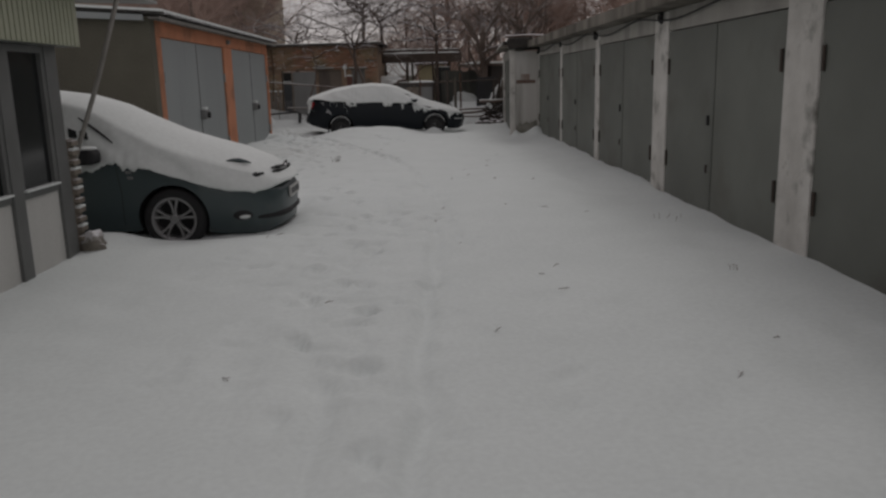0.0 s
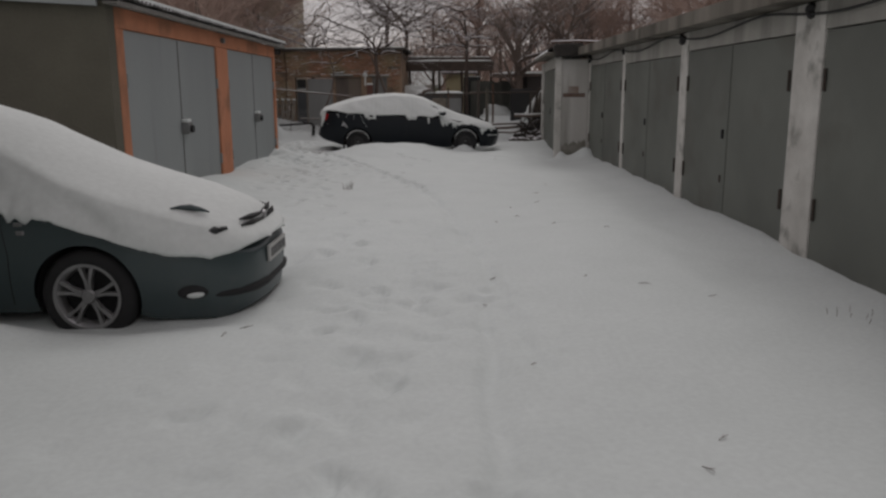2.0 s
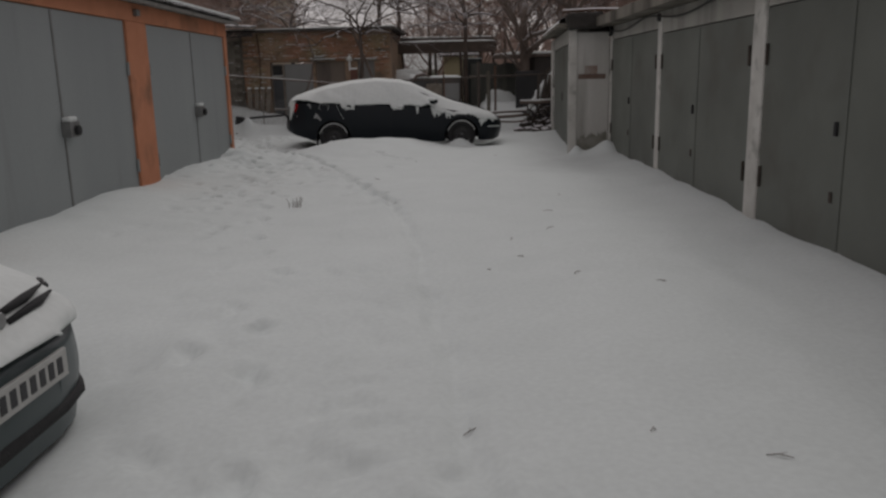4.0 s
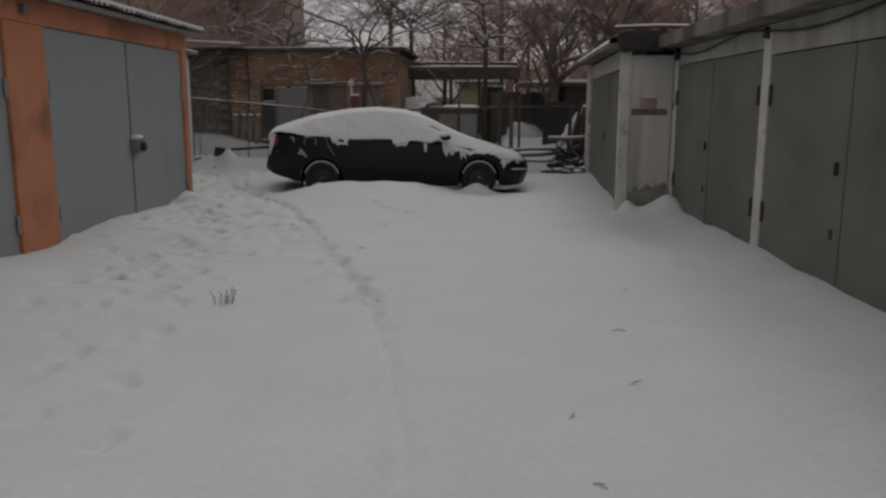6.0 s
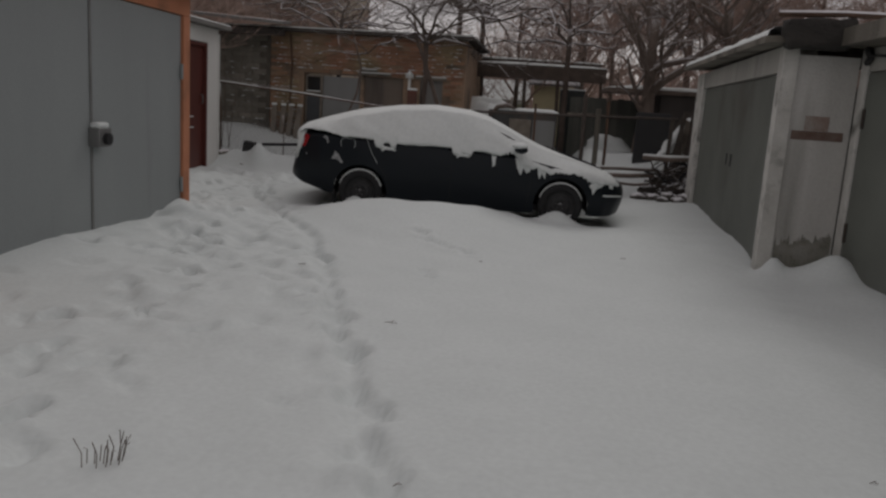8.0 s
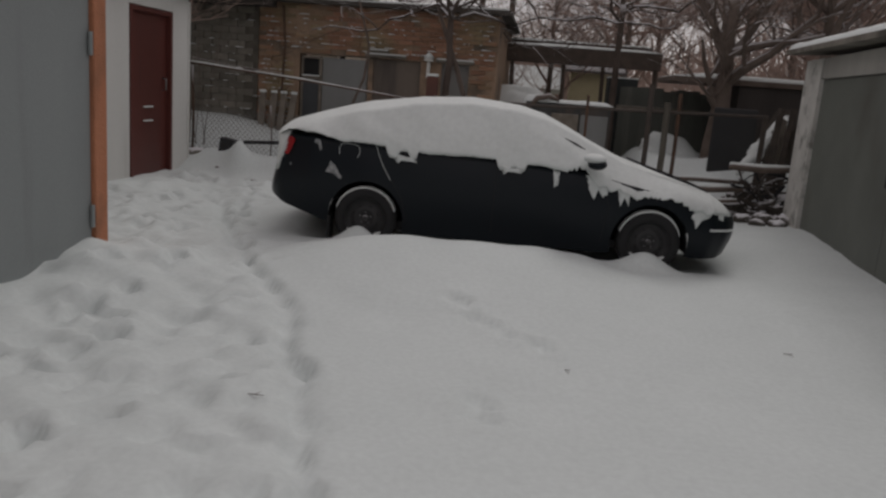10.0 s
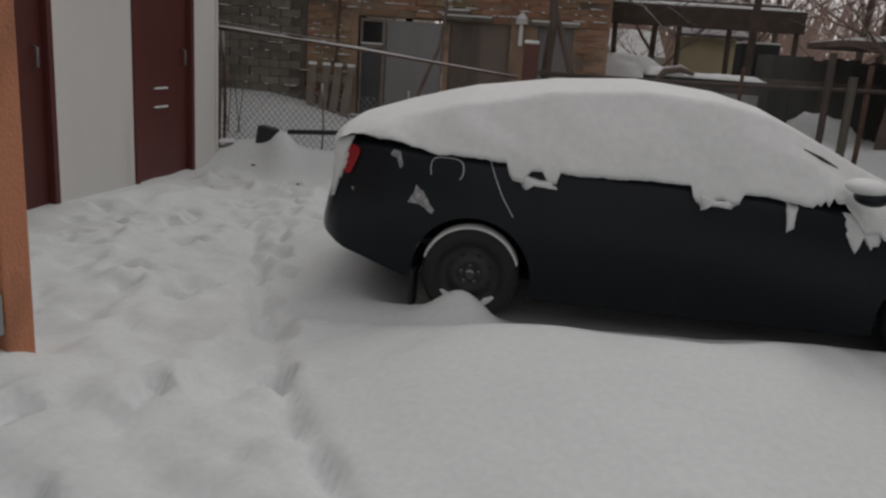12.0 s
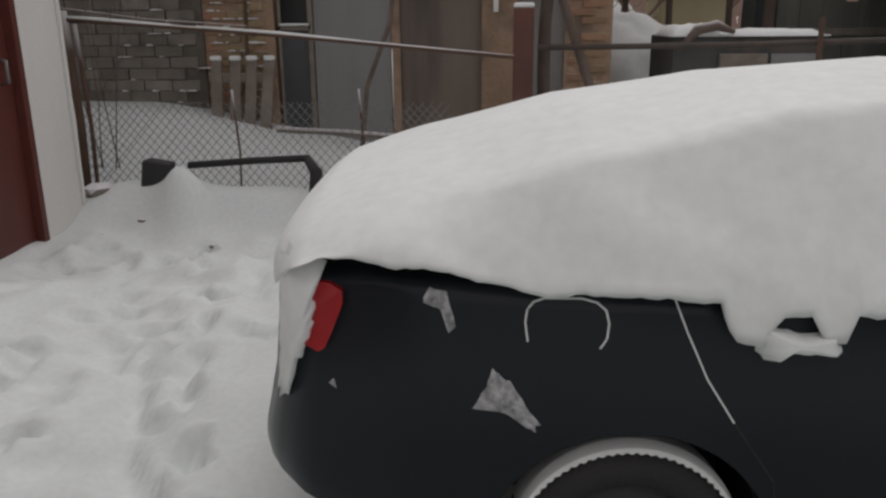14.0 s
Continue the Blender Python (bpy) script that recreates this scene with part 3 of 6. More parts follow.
    for a, b in zip(rows, rows[1:]):
        for j in range(5):
            bm.faces.new((a[j], a[j + 1], b[j + 1], b[j]))
    part("snow_layer", bm, SNOW_CAR, g, "snow lying on the roof", smooth=True)
    return g


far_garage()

# a dark felt-wrapped parapet block and a bent roof strip over the pale flank
bm = new_bm()
box(bm, 2.12, 2.72, 19.0, 19.3, 2.1, 2.36, 0.05)
bmesh.ops.subdivide_edges(bm, edges=bm.edges[:], cuts=4, use_grid_fill=True)
for v in bm.verts:
    v.co += Vector((wob(v.co.x * 6, v.co.y * 6, v.co.z * 6), 0.4 * wob(v.co.z * 9, v.co.x * 9), 0.8 * wob(v.co.x * 5 + 4, v.co.y * 5))) * 0.07
solo("chimney_block", bm, mat("tar_felt", (0.03, 0.028, 0.026), (0.05, 0.045, 0.04), 4, 0.95, 0.6, 30), "dark tar-felted block at the roof corner", "roof block")
bm = new_bm()
tube(bm, [(2.05, 19.15, 2.40), (2.6, 19.05, 2.41), (3.4, 18.7, 2.36)], 0.03, 6)
solo("roof_rail", bm, RUST, "snowy pipe lying across the garage roof", "pipe")

# ---- the orange-fronted double garage ----
XL = -3.83


def orange_garage():
    g = thing("garage", (XL - 2.5, 15.9, 0), "double garage with orange plaster front and blue-grey steel gates", "garage")
    top = 2.13
    for a, b in ((11.42, 11.64), (15.36, 16.02), (19.62, 19.78)):
        bm = new_bm()
        box(bm, XL - 0.35, XL, a, b, -0.15, top, 0.012)
        part("pier", bm, ORANGE, g, "orange plastered pier")
    bm = new_bm()
    box(bm, XL - 0.35, XL, 11.42, 19.78, top + 0.002, 2.36, 0.01)
    part("lintel", bm, ORANGE, g, "orange plastered lintel")
    bm = new_bm()
    box(bm, XL - 5.5, XL - 0.002, 11.2, 11.417, -0.2, 2.40, 0.008)
    part("side_wall", bm, OLIVE, g, "dark olive rough-plastered side wall")
    bm = new_bm()
    box(bm, XL - 5.5, XL - 0.352, 19.5, 19.78, -0.2, 2.34)
    box(bm, XL - 5.5, XL - 5.25, 11.42, 19.5, -0.2, 2.34)
    part("wall", bm, PLASTER, g)
    for y0, y1, lock in ((11.65, 15.35, 13.53), (16.03, 19.61, 17.83)):
        mid = lock + 0.02
        for a, b in ((y0, mid - 0.008), (mid + 0.008, y1)):
            leaf = gate_leaf(g, XL - 0.03, a, b, -0.05, top - 0.006, GATE_BLUE, 1)
            edge = a + 0.02 if a == y0 else b - 0.02
            for z in (0.35, 1.55):
                bm = new_bm()
                tube(bm, [(XL - 0.008, edge, z - 0.08), (XL - 0.008, edge, z + 0.08)], 0.016, 8)
                part("hinge", bm, GATE_BLUE, leaf)
            if a == y0:
                bm = new_bm()
                box(bm, XL - 0.032, XL - 0.022, b - 0.004, b + 0.03, 0.0, top - 0.02, 0.002)
                part("cover_strip", bm, STEEL, leaf)
            else:
                bm = new_bm()
                box(bm, XL - 0.031, XL + 0.07, a - 0.05, a + 0.16, 0.84, 1.00, 0.012)
                lock_ob = part("lock_box", bm, STEEL, leaf, "steel padlock box capped with snow")
                bm = new_bm()
                lathe(bm, [(0.0, 0.0), (0.045, 0.0), (0.05, 0.01), (0.05, 0.05), (0.0, 0.06)], 16)
                bmesh.ops.rotate(bm, matrix=Matrix.Rotation(radians(-90), 3, "Z"), verts=bm.verts)
                bmesh.ops.translate(bm, vec=(XL + 0.06, a + 0.06, 0.91), verts=bm.verts)
                part("padlock", bm, DARK, lock_ob)
                bm = new_bm()
                box(bm, XL - 0.028, XL + 0.06, a - 0.04, a + 0.14, 0.995, 1.05, 0.022)
                part("snow_cap", bm, SNOW_CAR, lock_ob, smooth=True)
    # corrugated roof with a boarded edge
    bm = new_bm()
    n = 150
    rows = []
    for i in range(n + 1):
        y = 11.06 + (19.98 - 11.06) * i / n
        w = 0.022 * math.cos(2 * math.pi * (y - 11.06) / 0.13)
        rows.append([bm.verts.new((x, y, z + w)) for x, z in ((XL + 0.26, 2.42), (XL - 2.5, 2.62), (XL - 5.8, 2.86))])
    for a, b in zip(rows, rows[1:]):
        for j in range(2):
            bm.faces.new((a[j], a[j + 1], b[j + 1], b[j]))
    bmesh.ops.solidify(bm, geom=bm.faces[:], thickness=0.012)
    part("roof", bm, ASBESTOS, g, "corrugated sheet roof under snow")
    bm = new_bm()
    box(bm, XL + 0.17, XL + 0.20, 11.10, 19.95, 2.335, 2.385, 0.004)
    box(bm, XL + 0.002, XL + 0.17, 11.12, 19.9, 2.362, 2.382, 0.003)
    part("fascia_board", bm, mat("grey_board", (0.30, 0.29, 0.27), (0.2, 0.19, 0.175), 4, 0.9, 0.4), g)
    bm = new_bm()
    slab(bm, [(XL - 5.5, 11.08, 2.66), (XL - 0.05, 11.08, 2.33), (XL - 0.05, 11.08, 2.41), (XL - 5.5, 11.08, 2.80)], (0, 0.04, 0))
    part("barge_board", bm, GATE_BLUE, g, "grey painted barge board")
    bm = new_bm()
    slab(bm, [(XL - 5.6, 11.04, 2.87), (XL + 0.22, 11.04, 2.445), (XL + 0.22, 19.95, 2.445), (XL - 5.6, 19.95, 2.87)], (0, 0, 0.035))
    part("snow_layer", bm, SNOW_CAR, g, "snow lying on the roof")
    # bent lamp bracket under the eave
    bm = new_bm()
    box(bm, XL + 0.0, XL + 0.06, 15.62, 15.72, 2.20, 2.28, 0.01)
    part("junction_box", bm, STEEL, g, "small grey junction box")
    return g


orange_garage()


# ---- the white utility building with oxblood doors ----
def white_building():
    x = -5.77
    g = thing("outbuilding", (x - 2, 22.8, 0), "white rendered outbuilding with oxblood steel doors", "outbuilding")
    for a, b in ((19.9, 21.55), (22.62, 23.70), (24.84, 25.33)):
        bm = new_bm()
        box(bm, x - 0.3, x, a, b, -0.15, 2.42, 0.01)
        part("wall", bm, WHITEWALL, g)
    for a, b in ((21.55, 22.62), (23.70, 24.84)):
        bm = new_bm()
        box(bm, x - 0.3, x - 0.002, a, b, 2.16, 2.42)
        part("lintel", bm, WHITEWALL, g)
    for a, b in ((25.08, 25.33), (19.9, 20.15)):
        bm = new_bm()
        box(bm, x - 4, x - 0.302, a, b, -0.15, 2.42)
        part("end_wall", bm, WHITEWALL, g)
    for a, b in ((21.56, 22.61), (23.71, 24.83)):
        bm = new_bm()
        box(bm, x - 0.10, x - 0.05, a, b, -0.05, 2.155, 0.008)
        door = part("door", bm, REDDOOR, g, "oxblood painted steel door")
        for y0, y1, z0, z1 in ((a, a + 0.06, -0.05, 2.15), (b - 0.06, b, -0.05, 2.15), (a + 0.06, b - 0.06, 2.09, 2.15)):
            bm = new_bm()
            box(bm, x - 0.05, x + 0.012, y0, y1, z0, z1, 0.004)
            part("door_frame", bm, REDDOOR, door)
        bm = new_bm()
        tube(bm, [(x - 0.05, b - 0.17, 1.28), (x + 0.0, b - 0.17, 1.27), (x + 0.0, b - 0.17, 1.13), (x - 0.05, b - 0.17, 1.12)], 0.011, 8)
        part("handle", bm, STEEL, door, "chrome pull handle", smooth=True)
        for z in (0.72, 0.90):
            bm = new_bm()
            box(bm, x - 0.05, x - 0.032, a + 0.42, a + 0.66, z, z + 0.018, 0.004)
            part("snow_streak", bm, SNOW_CAR, door, "snow caught on the door")
    bm = new_bm()
    box(bm, x - 4.2, x + 0.18, 19.85, 25.5, 2.425, 2.50, 0.01)
    part("roof", bm, ASBESTOS, g)
    bm = new_bm()
    roof_snow(bm, x - 4.1, x + 0.17, 19.9, 25.48, 2.503, 0.09, 40)
    part("snow_layer", bm, SNOW_CAR, g, "snow lying on the roof", smooth=True)
    bm = new_bm()
    box(bm, x - 0.28, x + 0.02, 25.332, 25.36, -0.1, 2.35, 0.01)
    part("corner_trim", bm, WHITEWALL, g)


white_building()
# ---- cars ----
def car(kind_name, label, spec, at, turn, paint, rim_kind):
    X0, L, xr, xf, R, Ra = spec["X0"], spec["L"], spec["xr"], spec["xf"], spec["R"], spec["Ra"]
    C, K = spec["zc"], spec["R"] / 0.315
    g = thing(kind_name, at, label, "car", turn=turn)

    def hw(x):
        return lerp(x, *spec["hw"])

    def zs(x):
        return lerp(x, *spec["zs"])

    def zb(x):
        return lerp(x, *spec["zb"])

    def flare(x, f):
        return hw(x) * (1 - 0.10 * (1 - f) ** 3 - 0.045 * f ** 4)

    def side(x, z, out=0.004):
        """A point on the right flank."""
        f = min(1, max(0, (z - zb(x)) / (zs(x) - zb(x))))
        return Vector((warp(x, z), -flare(x, f) - out, z))

    def warp(x, z):
        near = math.exp(-((x - X0) / 0.28) ** 2), math.exp(-((L - x) / 0.28) ** 2)
        f = math.exp(-((z - 0.45) / 0.22) ** 2)
        return x - near[0] * (0.07 * f - 0.03) + near[1] * (spec["nose"] * f - 0.03)

    # painted shell with cut wheel arches
    bm = new_bm()
    rings = []
    n = int(L / 0.03)
    for i in range(n + 1):
        x = X0 + (L - X0) * i / n
        half = []
        for j in range(17):
            f = j / 16
            half.append((flare(x, f), zb(x) + (zs(x) - zb(x)) * f))
        for j in range(1, 7):
            q = j / 6
            half.append((hw(x) * 0.955 * (1 - q), zs(x) + 0.05 * math.sin(q * math.pi / 2)))
        ring = [bm.verts.new((warp(x, z), -y, z)) for y, z in half] + [bm.verts.new((warp(x, z), y, z)) for y, z in half[-2::-1]]
        rings.append(ring)
    for a, b in zip(rings, rings[1:]):
        for j in range(len(a) - 1):
            bm.faces.new((a[j], a[j + 1], b[j + 1], b[j]))
    bm.faces.new(rings[0])
    bm.faces.new(rings[-1])
    gone = [f for f in bm.faces if any(math.hypot(f.calc_center_median().x - h, f.calc_center_median().z - C) < Ra for h in (xr, xf)) and abs(f.calc_center_median().y) > 0.4]
    bmesh.ops.delete(bm, geom=gone, context="FACES")
    for v in bm.verts:
        if v.is_boundary:
            for h in (xr, xf):
                d = Vector((v.co.x - h, 0, v.co.z - C))
                if abs(d.length - Ra) < 0.055 and abs(v.co.y) > 0.4:
                    d = d.normalized() * Ra
                    v.co.x, v.co.z = h + d.x, C + d.z
    body = part("body", bm, paint, g, local=True, smooth=True)
    # cabin under the snow
    bm = new_bm()
    rings = []
    cx, cz = spec["cabin"]
    for i in range(41):
        x = cx[0] + (cx[-1] - cx[0]) * i / 40
        top, base = lerp(x, cx, cz), zs(x) - 0.03
        half = [(hw(x) * (0.93 - 0.23 * (j / 8) ** 1.4), base + (top - 0.07 - base) * j / 8) for j in range(9)] + [(hw(x) * 0.62, top - 0.02), (hw(x) * 0.3, top), (0, top + 0.005)]
        rings.append([bm.verts.new((x, -y, z)) for y, z in half] + [bm.verts.new((x, y, z)) for y, z in half[-2::-1]])
    for a, b in zip(rings, rings[1:]):
        for j in range(len(a) - 1):
            bm.faces.new((a[j], a[j + 1], b[j + 1], b[j]))
    part("cabin", bm, GLASS_DARK, body, "dark glazed cabin under the snow", local=True, smooth=True)
    # floor pan
    bm = new_bm()
    box(bm, 0.75, L - 0.7, -hw(L / 2) * 0.82, hw(L / 2) * 0.82, 0.21, 0.28)
    box(bm, 0.16, 0.8, -hw(0.3) * 0.86, hw(0.3) * 0.86, 0.44, 0.47)
    part("floor_pan", bm, DARK, body, local=True)
    for sgn in (-1, 1):
        for h in (xr, xf):
            bm = new_bm()
            rows = []
            for k in range(25):
                a = math.pi * (-0.07 + 1.14 * k / 24)
                rows.append([bm.verts.new((h + Ra * math.cos(a), sgn * y, C + Ra * math.sin(a))) for y in (0.42, hw(h) * 0.93 - 0.005)])
            for a, b in zip(rows, rows[1:]):
                bm.faces.new((a[0], a[1], b[1], b[0]))
            bm.faces.new([r[0] for r in rows])
            part("wheel_arch_liner", bm, DARK, body, local=True)
            # wheel
            y0 = sgn * (hw(h) * 0.97 - 0.20)
            bm = new_bm()
            lathe(bm, [(0.205 * K, 0.0), (0.27 * K, 0.005), (R - 0.02, 0.015), (R, 0.05), (R, 0.15), (R - 0.02, 0.185), (0.27 * K, 0.2), (0.215 * K, 0.195), (0.205 * K, 0.17), (0.205 * K, 0.0)], 48)
            for v in bm.verts:
                v.co.y = v.co.y * sgn + y0
                v.co.x += h
                v.co.z += C
            wheel = part("tyre", bm, DARK, g, "black winter tyre in snow", local=True, smooth=True)
            bm = new_bm()
            if rim_kind == "steel":
                lathe(bm, [(0.212, 0.185), (0.20, 0.165), (0.175, 0.13), (0.15, 0.135), (0.12, 0.155), (0.085, 0.165), (0.07, 0.15), (0.03, 0.15), (0.0, 0.15)], 40)
            else:
                lathe(bm, [(0.185, 0.085), (0.0, 0.075)], 40)
                for v in bm.verts:
                    v.co = Vector((v.co.x * K + h, v.co.y * sgn + y0, v.co.z * K + C))
                part("brake_drum", bm, DARK, wheel, "dark hollow behind the spokes", local=True)
                bm = new_bm()
                lathe(bm, [(0.225, 0.198), (0.205, 0.196), (0.197, 0.185), (0.188, 0.165), (0.185, 0.09)], 40)
                for k in range(10):
                    lean = (-1, 1)[k % 2]
                    a = 2 * math.pi * (k // 2) / 5 + 0.3
                    low, high = [], []
                    for r, wdt, shift in ((0.035, 0.013, 0.006), (0.11, 0.009, 0.014), (0.198, 0.013, 0.040)):
                        for sg in (-1, 1):
                            off = lean * shift + sg * wdt
                            p = Vector((r * math.cos(a) - off * math.sin(a), 0, r * math.sin(a) + off * math.cos(a)))
                            yy = 0.165 + 0.025 * r / 0.19
                            low.append(bm.verts.new(p + Vector((0, yy - 0.04, 0))))
                            high.append(bm.verts.new(p + Vector((0, yy, 0))))
                    for q in (0, 2):
                        bm.faces.new((high[q], high[q + 1], high[q + 3], high[q + 2]))
                        bm.faces.new((high[q], high[q + 2], low[q + 2], low[q]))
                        bm.faces.new((high[q + 1], low[q + 1], low[q + 3], high[q + 3]))
                lathe(bm, [(0.0, 0.185), (0.04, 0.185), (0.05, 0.17)], 20)
            for v in bm.verts:
                v.co.x, v.co.z = v.co.x * K, v.co.z * K
            for v in bm.verts:
                v.co.y = v.co.y * sgn + y0
                v.co.x += h
                v.co.z += C
            rim = part("rim", bm, RIM_BLACK if rim_kind == "steel" else ALLOY, wheel, "black steel rim" if rim_kind == "steel" else "silver five-spoke alloy rim", local=True, smooth=rim_kind == "steel")
            if sgn < 0 and spec["treadsnow"]:
                # cooling holes, wheel nuts with snow dust, snow wedged in the rim
                for k in range(8):
                    bm = new_bm()
                    a = 2 * math.pi * (k + 0.5) / 8
                    lathe(bm, [(0.0, 0.152), (0.016, 0.152), (0.019, 0.135)], 10, (0.115 * math.cos(a), 0, 0.115 * math.sin(a)))
                    for v in bm.verts:
                        v.co = Vector((v.co.x + h, y0 - v.co.y, v.co.z + C))
                    part("rim_hole", bm, CABLE, wheel, "dark cooling hole", local=True)
                bm = new_bm()
                lathe(bm, [(0.0, 0.176), (0.022, 0.175), (0.03, 0.15)], 16)
                for k in range(5):
                    a = 2 * math.pi * k / 5 + 0.3
                    lathe(bm, [(0.0, 0.174), (0.011, 0.174), (0.012, 0.15)], 6, (0.052 * math.cos(a), 0, 0.052 * math.sin(a)))
                for v in bm.verts:
                    v.co = Vector((v.co.x + h, y0 - v.co.y, v.co.z + C))
                part("hub", bm, HUB_GREY, wheel, "grey hub and wheel nuts dusted with snow", local=True)
                for a0, a1, thick in ((1.17, 1.36, 0.030), (1.62, 1.80, 0.032)):
                    bm = new_bm()
                    rows = []
                    for k in range(13):
                        a = math.pi * (a0 + (a1 - a0) * k / 12)
                        w = thick * math.sin(math.pi * k / 12) ** 0.7 * (1 + 0.35 * wob(k * 0.9, a0 * 9))
                        rows.append([bm.verts.new((h + r * math.cos(a), y0 - y, C + r * math.sin(a))) for r, y in ((0.213 * K, 0.19), (0.212 * K - w * 0.5, 0.196), (0.212 * K - w, 0.17))])
                    for a, b in zip(rows, rows[1:]):
                        for j in range(2):
                            bm.faces.new((a[j], a[j + 1], b[j + 1], b[j]))
                    part("rim_snow", bm, SNOW_CAR, wheel, "snow wedged in the rim", local=True, smooth=True)
                # snow caught on the tread
                bm = new_bm()
                rows = []
                for k in range(61):
                    a = math.pi * (0.10 + 0.80 * k / 60)
                    tk = 0.013 * math.sin(math.pi * k / 60) ** 0.6 * spec["treadsnow"]
                    rag = 0.006 * (k % 2)
                    rows.append([bm.verts.new((h + r * math.cos(a), y, C + r * math.sin(a))) for r, y in
                                 ((R - 0.012 + rag, y0 - 0.183), (R - 0.001 + tk * 0.4, y0 - 0.180), (R + 0.002 + tk, y0 - 0.15), (R + 0.002, y0 - 0.05))])
                for a, b in zip(rows, rows[1:]):
                    for j in range(3):
                        bm.faces.new((a[j], a[j + 1], b[j + 1], b[j]))
                part("tread_snow", bm, SNOW_CAR, wheel, "snow packed on the tyre", local=True)
    # blanket of snow
    bm = new_bm()
    ex, ez = spec["edge"]
    tx, tz = spec["top"]
    rings = []
    x0, x1 = tx[0], tx[-1]
    n = int((x1 - x0) / 0.02)
    for i in range(n + 1):
        x = x0 + (x1 - x0) * i / n
        top = lerp(x, tx, tz)
        ring = []
        for sgn in (-1, 1):
            rag = 0.02 * wob(x * 2.7, sgn, 3) + 0.012 * wob(x * 9, sgn, 5) + 0.007 * wob(x * 31, sgn, 8)
            if spec["ragged"][0] < x < spec["ragged"][1]:
                rag += 0.05 * wob(x * 5, sgn, 2) + 0.035 * wob(x * 17, sgn, 4) + 0.035 * wob(x * 53, sgn, 6)
            e = min(lerp(x, ex, ez) + rag, top - 0.02)
            hh = hw(min(max(x, X0), L)) + 0.022 + 0.006 * wob(x * 6, sgn)
            if x < X0 + 0.14:
                hh *= 1 - 0.3 * ((X0 + 0.14 - x) / 0.18) ** 2
            e0 = min(sum(lerp(x + dx, ex, ez) for dx in (-0.2, -0.1, 0, 0.1, 0.2)) / 5, top - 0.02)
            tall = min(1, max(0, (top - e0 - 0.05) / 0.25))
            cy, czf = lerp(x, *spec["crease_out"]), lerp(x, *spec["crease_up"])
            p, q = 0.42 + 0.48 * tall, 0.62 + 0.30 * tall
            col = [(sgn * (hh - 0.05), e + 0.015), (sgn * (hh - 0.012), e)]
            for k in range(1, 29):
                f = k / 28
                u = 0.5 * math.pi * f
                y, z = hh * max(math.cos(u), 0) ** p, e0 + (top - e0) * math.sin(u) ** q
                if f <= 0.64:
                    rise = f / 0.64
                    fy, fz = 1 - (1 - cy) * rise ** 1.15, czf * rise ** 0.97
                else:
                    rise = (f - 0.64) / 0.36
                    fy, fz = cy * (1 - rise) ** 0.97, czf + (1 - czf) * math.sin(rise * math.pi / 2) ** 0.97
                y, z = y + (hh * fy - y) * tall, z + (e0 + (top - e0) * fz - z) * tall
                z += (e - e0) * max(0, 1 - 2.8 * f) ** 2
                flank = math.sin(min(1, 2 * f) * math.pi * 0.5) * max(0, 1 - 1.25 * f)
                ripple = 0.019 * math.sin(x * 19 + z * 24 + 3 * wob(x * 2, z * 2)) * max(0, 0.35 + wob(x * 2.1 + 5, z * 2.1))
                drift = tall * (0.018 * wob(x * 1.6 + z * 2.2, sgn * 2.0, z * 1.1) + flank * (0.016 * math.sin(x * 8 + z * 11 + 2 * wob(x * 2, z * 2)) + ripple))
                col.append((sgn * max(0, y + drift) if k < 28 else 0.0, z + drift * 0.6))
            ring.append(col)
        right, left = ring
        rings.append([bm.verts.new((x, y, z)) for y, z in right] + [bm.verts.new((x, y, z)) for y, z in left[-2::-1]])
    for a, b in zip(rings, rings[1:]):
        for j in range(len(a) - 1):
            bm.faces.new((a[j], a[j + 1], b[j + 1], b[j]))
    bm.faces.new(rings[0])
    bm.faces.new(rings[-1])
    part("snow_blanket", bm, SNOW_CAR, g, "thick smooth snow over roof, bonnet and windows", local=True, smooth=True)
    return g, body, side, warp


def blob(bm, side, pts, thick, seed):
    """A flake of snow stuck to a flank: an outline of (x, z) with a raised middle."""
    mx, mz = sum(p[0] for p in pts) / len(pts), sum(p[1] for p in pts) / len(pts)
    dense = []
    for (xa, za), (xb, zb) in zip(pts, pts[1:] + pts[:1]):
        for k in range(7):
            f = k / 7
            x, z = xa + (xb - xa) * f, za + (zb - za) * f
            r = 1 + 0.20 * wob(x * 40, z * 40, seed) + 0.12 * wob(x * 110, z * 110, seed)
            dense.append((mx + (x - mx) * r, mz + (z - mz) * r))
    outer = [bm.verts.new(side(x, z, 0.002)) for x, z in dense]
    inner = [bm.verts.new(side(mx + (x - mx) * 0.7, mz + (z - mz) * 0.7, thick)) for x, z in dense]
    c = bm.verts.new(side(mx, mz, thick * 1.1))
    m = len(outer)
    for i in range(m):
        bm.faces.new((outer[i], outer[(i + 1) % m], inner[(i + 1) % m], inner[i]))
        bm.faces.new((inner[i], inner[(i + 1) % m], c))


def flank_line(side, pts, r, out=0.004):
    dense = []
    for (xa, za), (xb, zb) in zip(pts, pts[1:]):
        for k in range(5):
            dense.append(side(xa + (xb - xa) * k / 5, za + (zb - za) * k / 5, out))
    dense.append(side(*pts[-1], out))
    return tube(new_bm(), dense, r, 5)


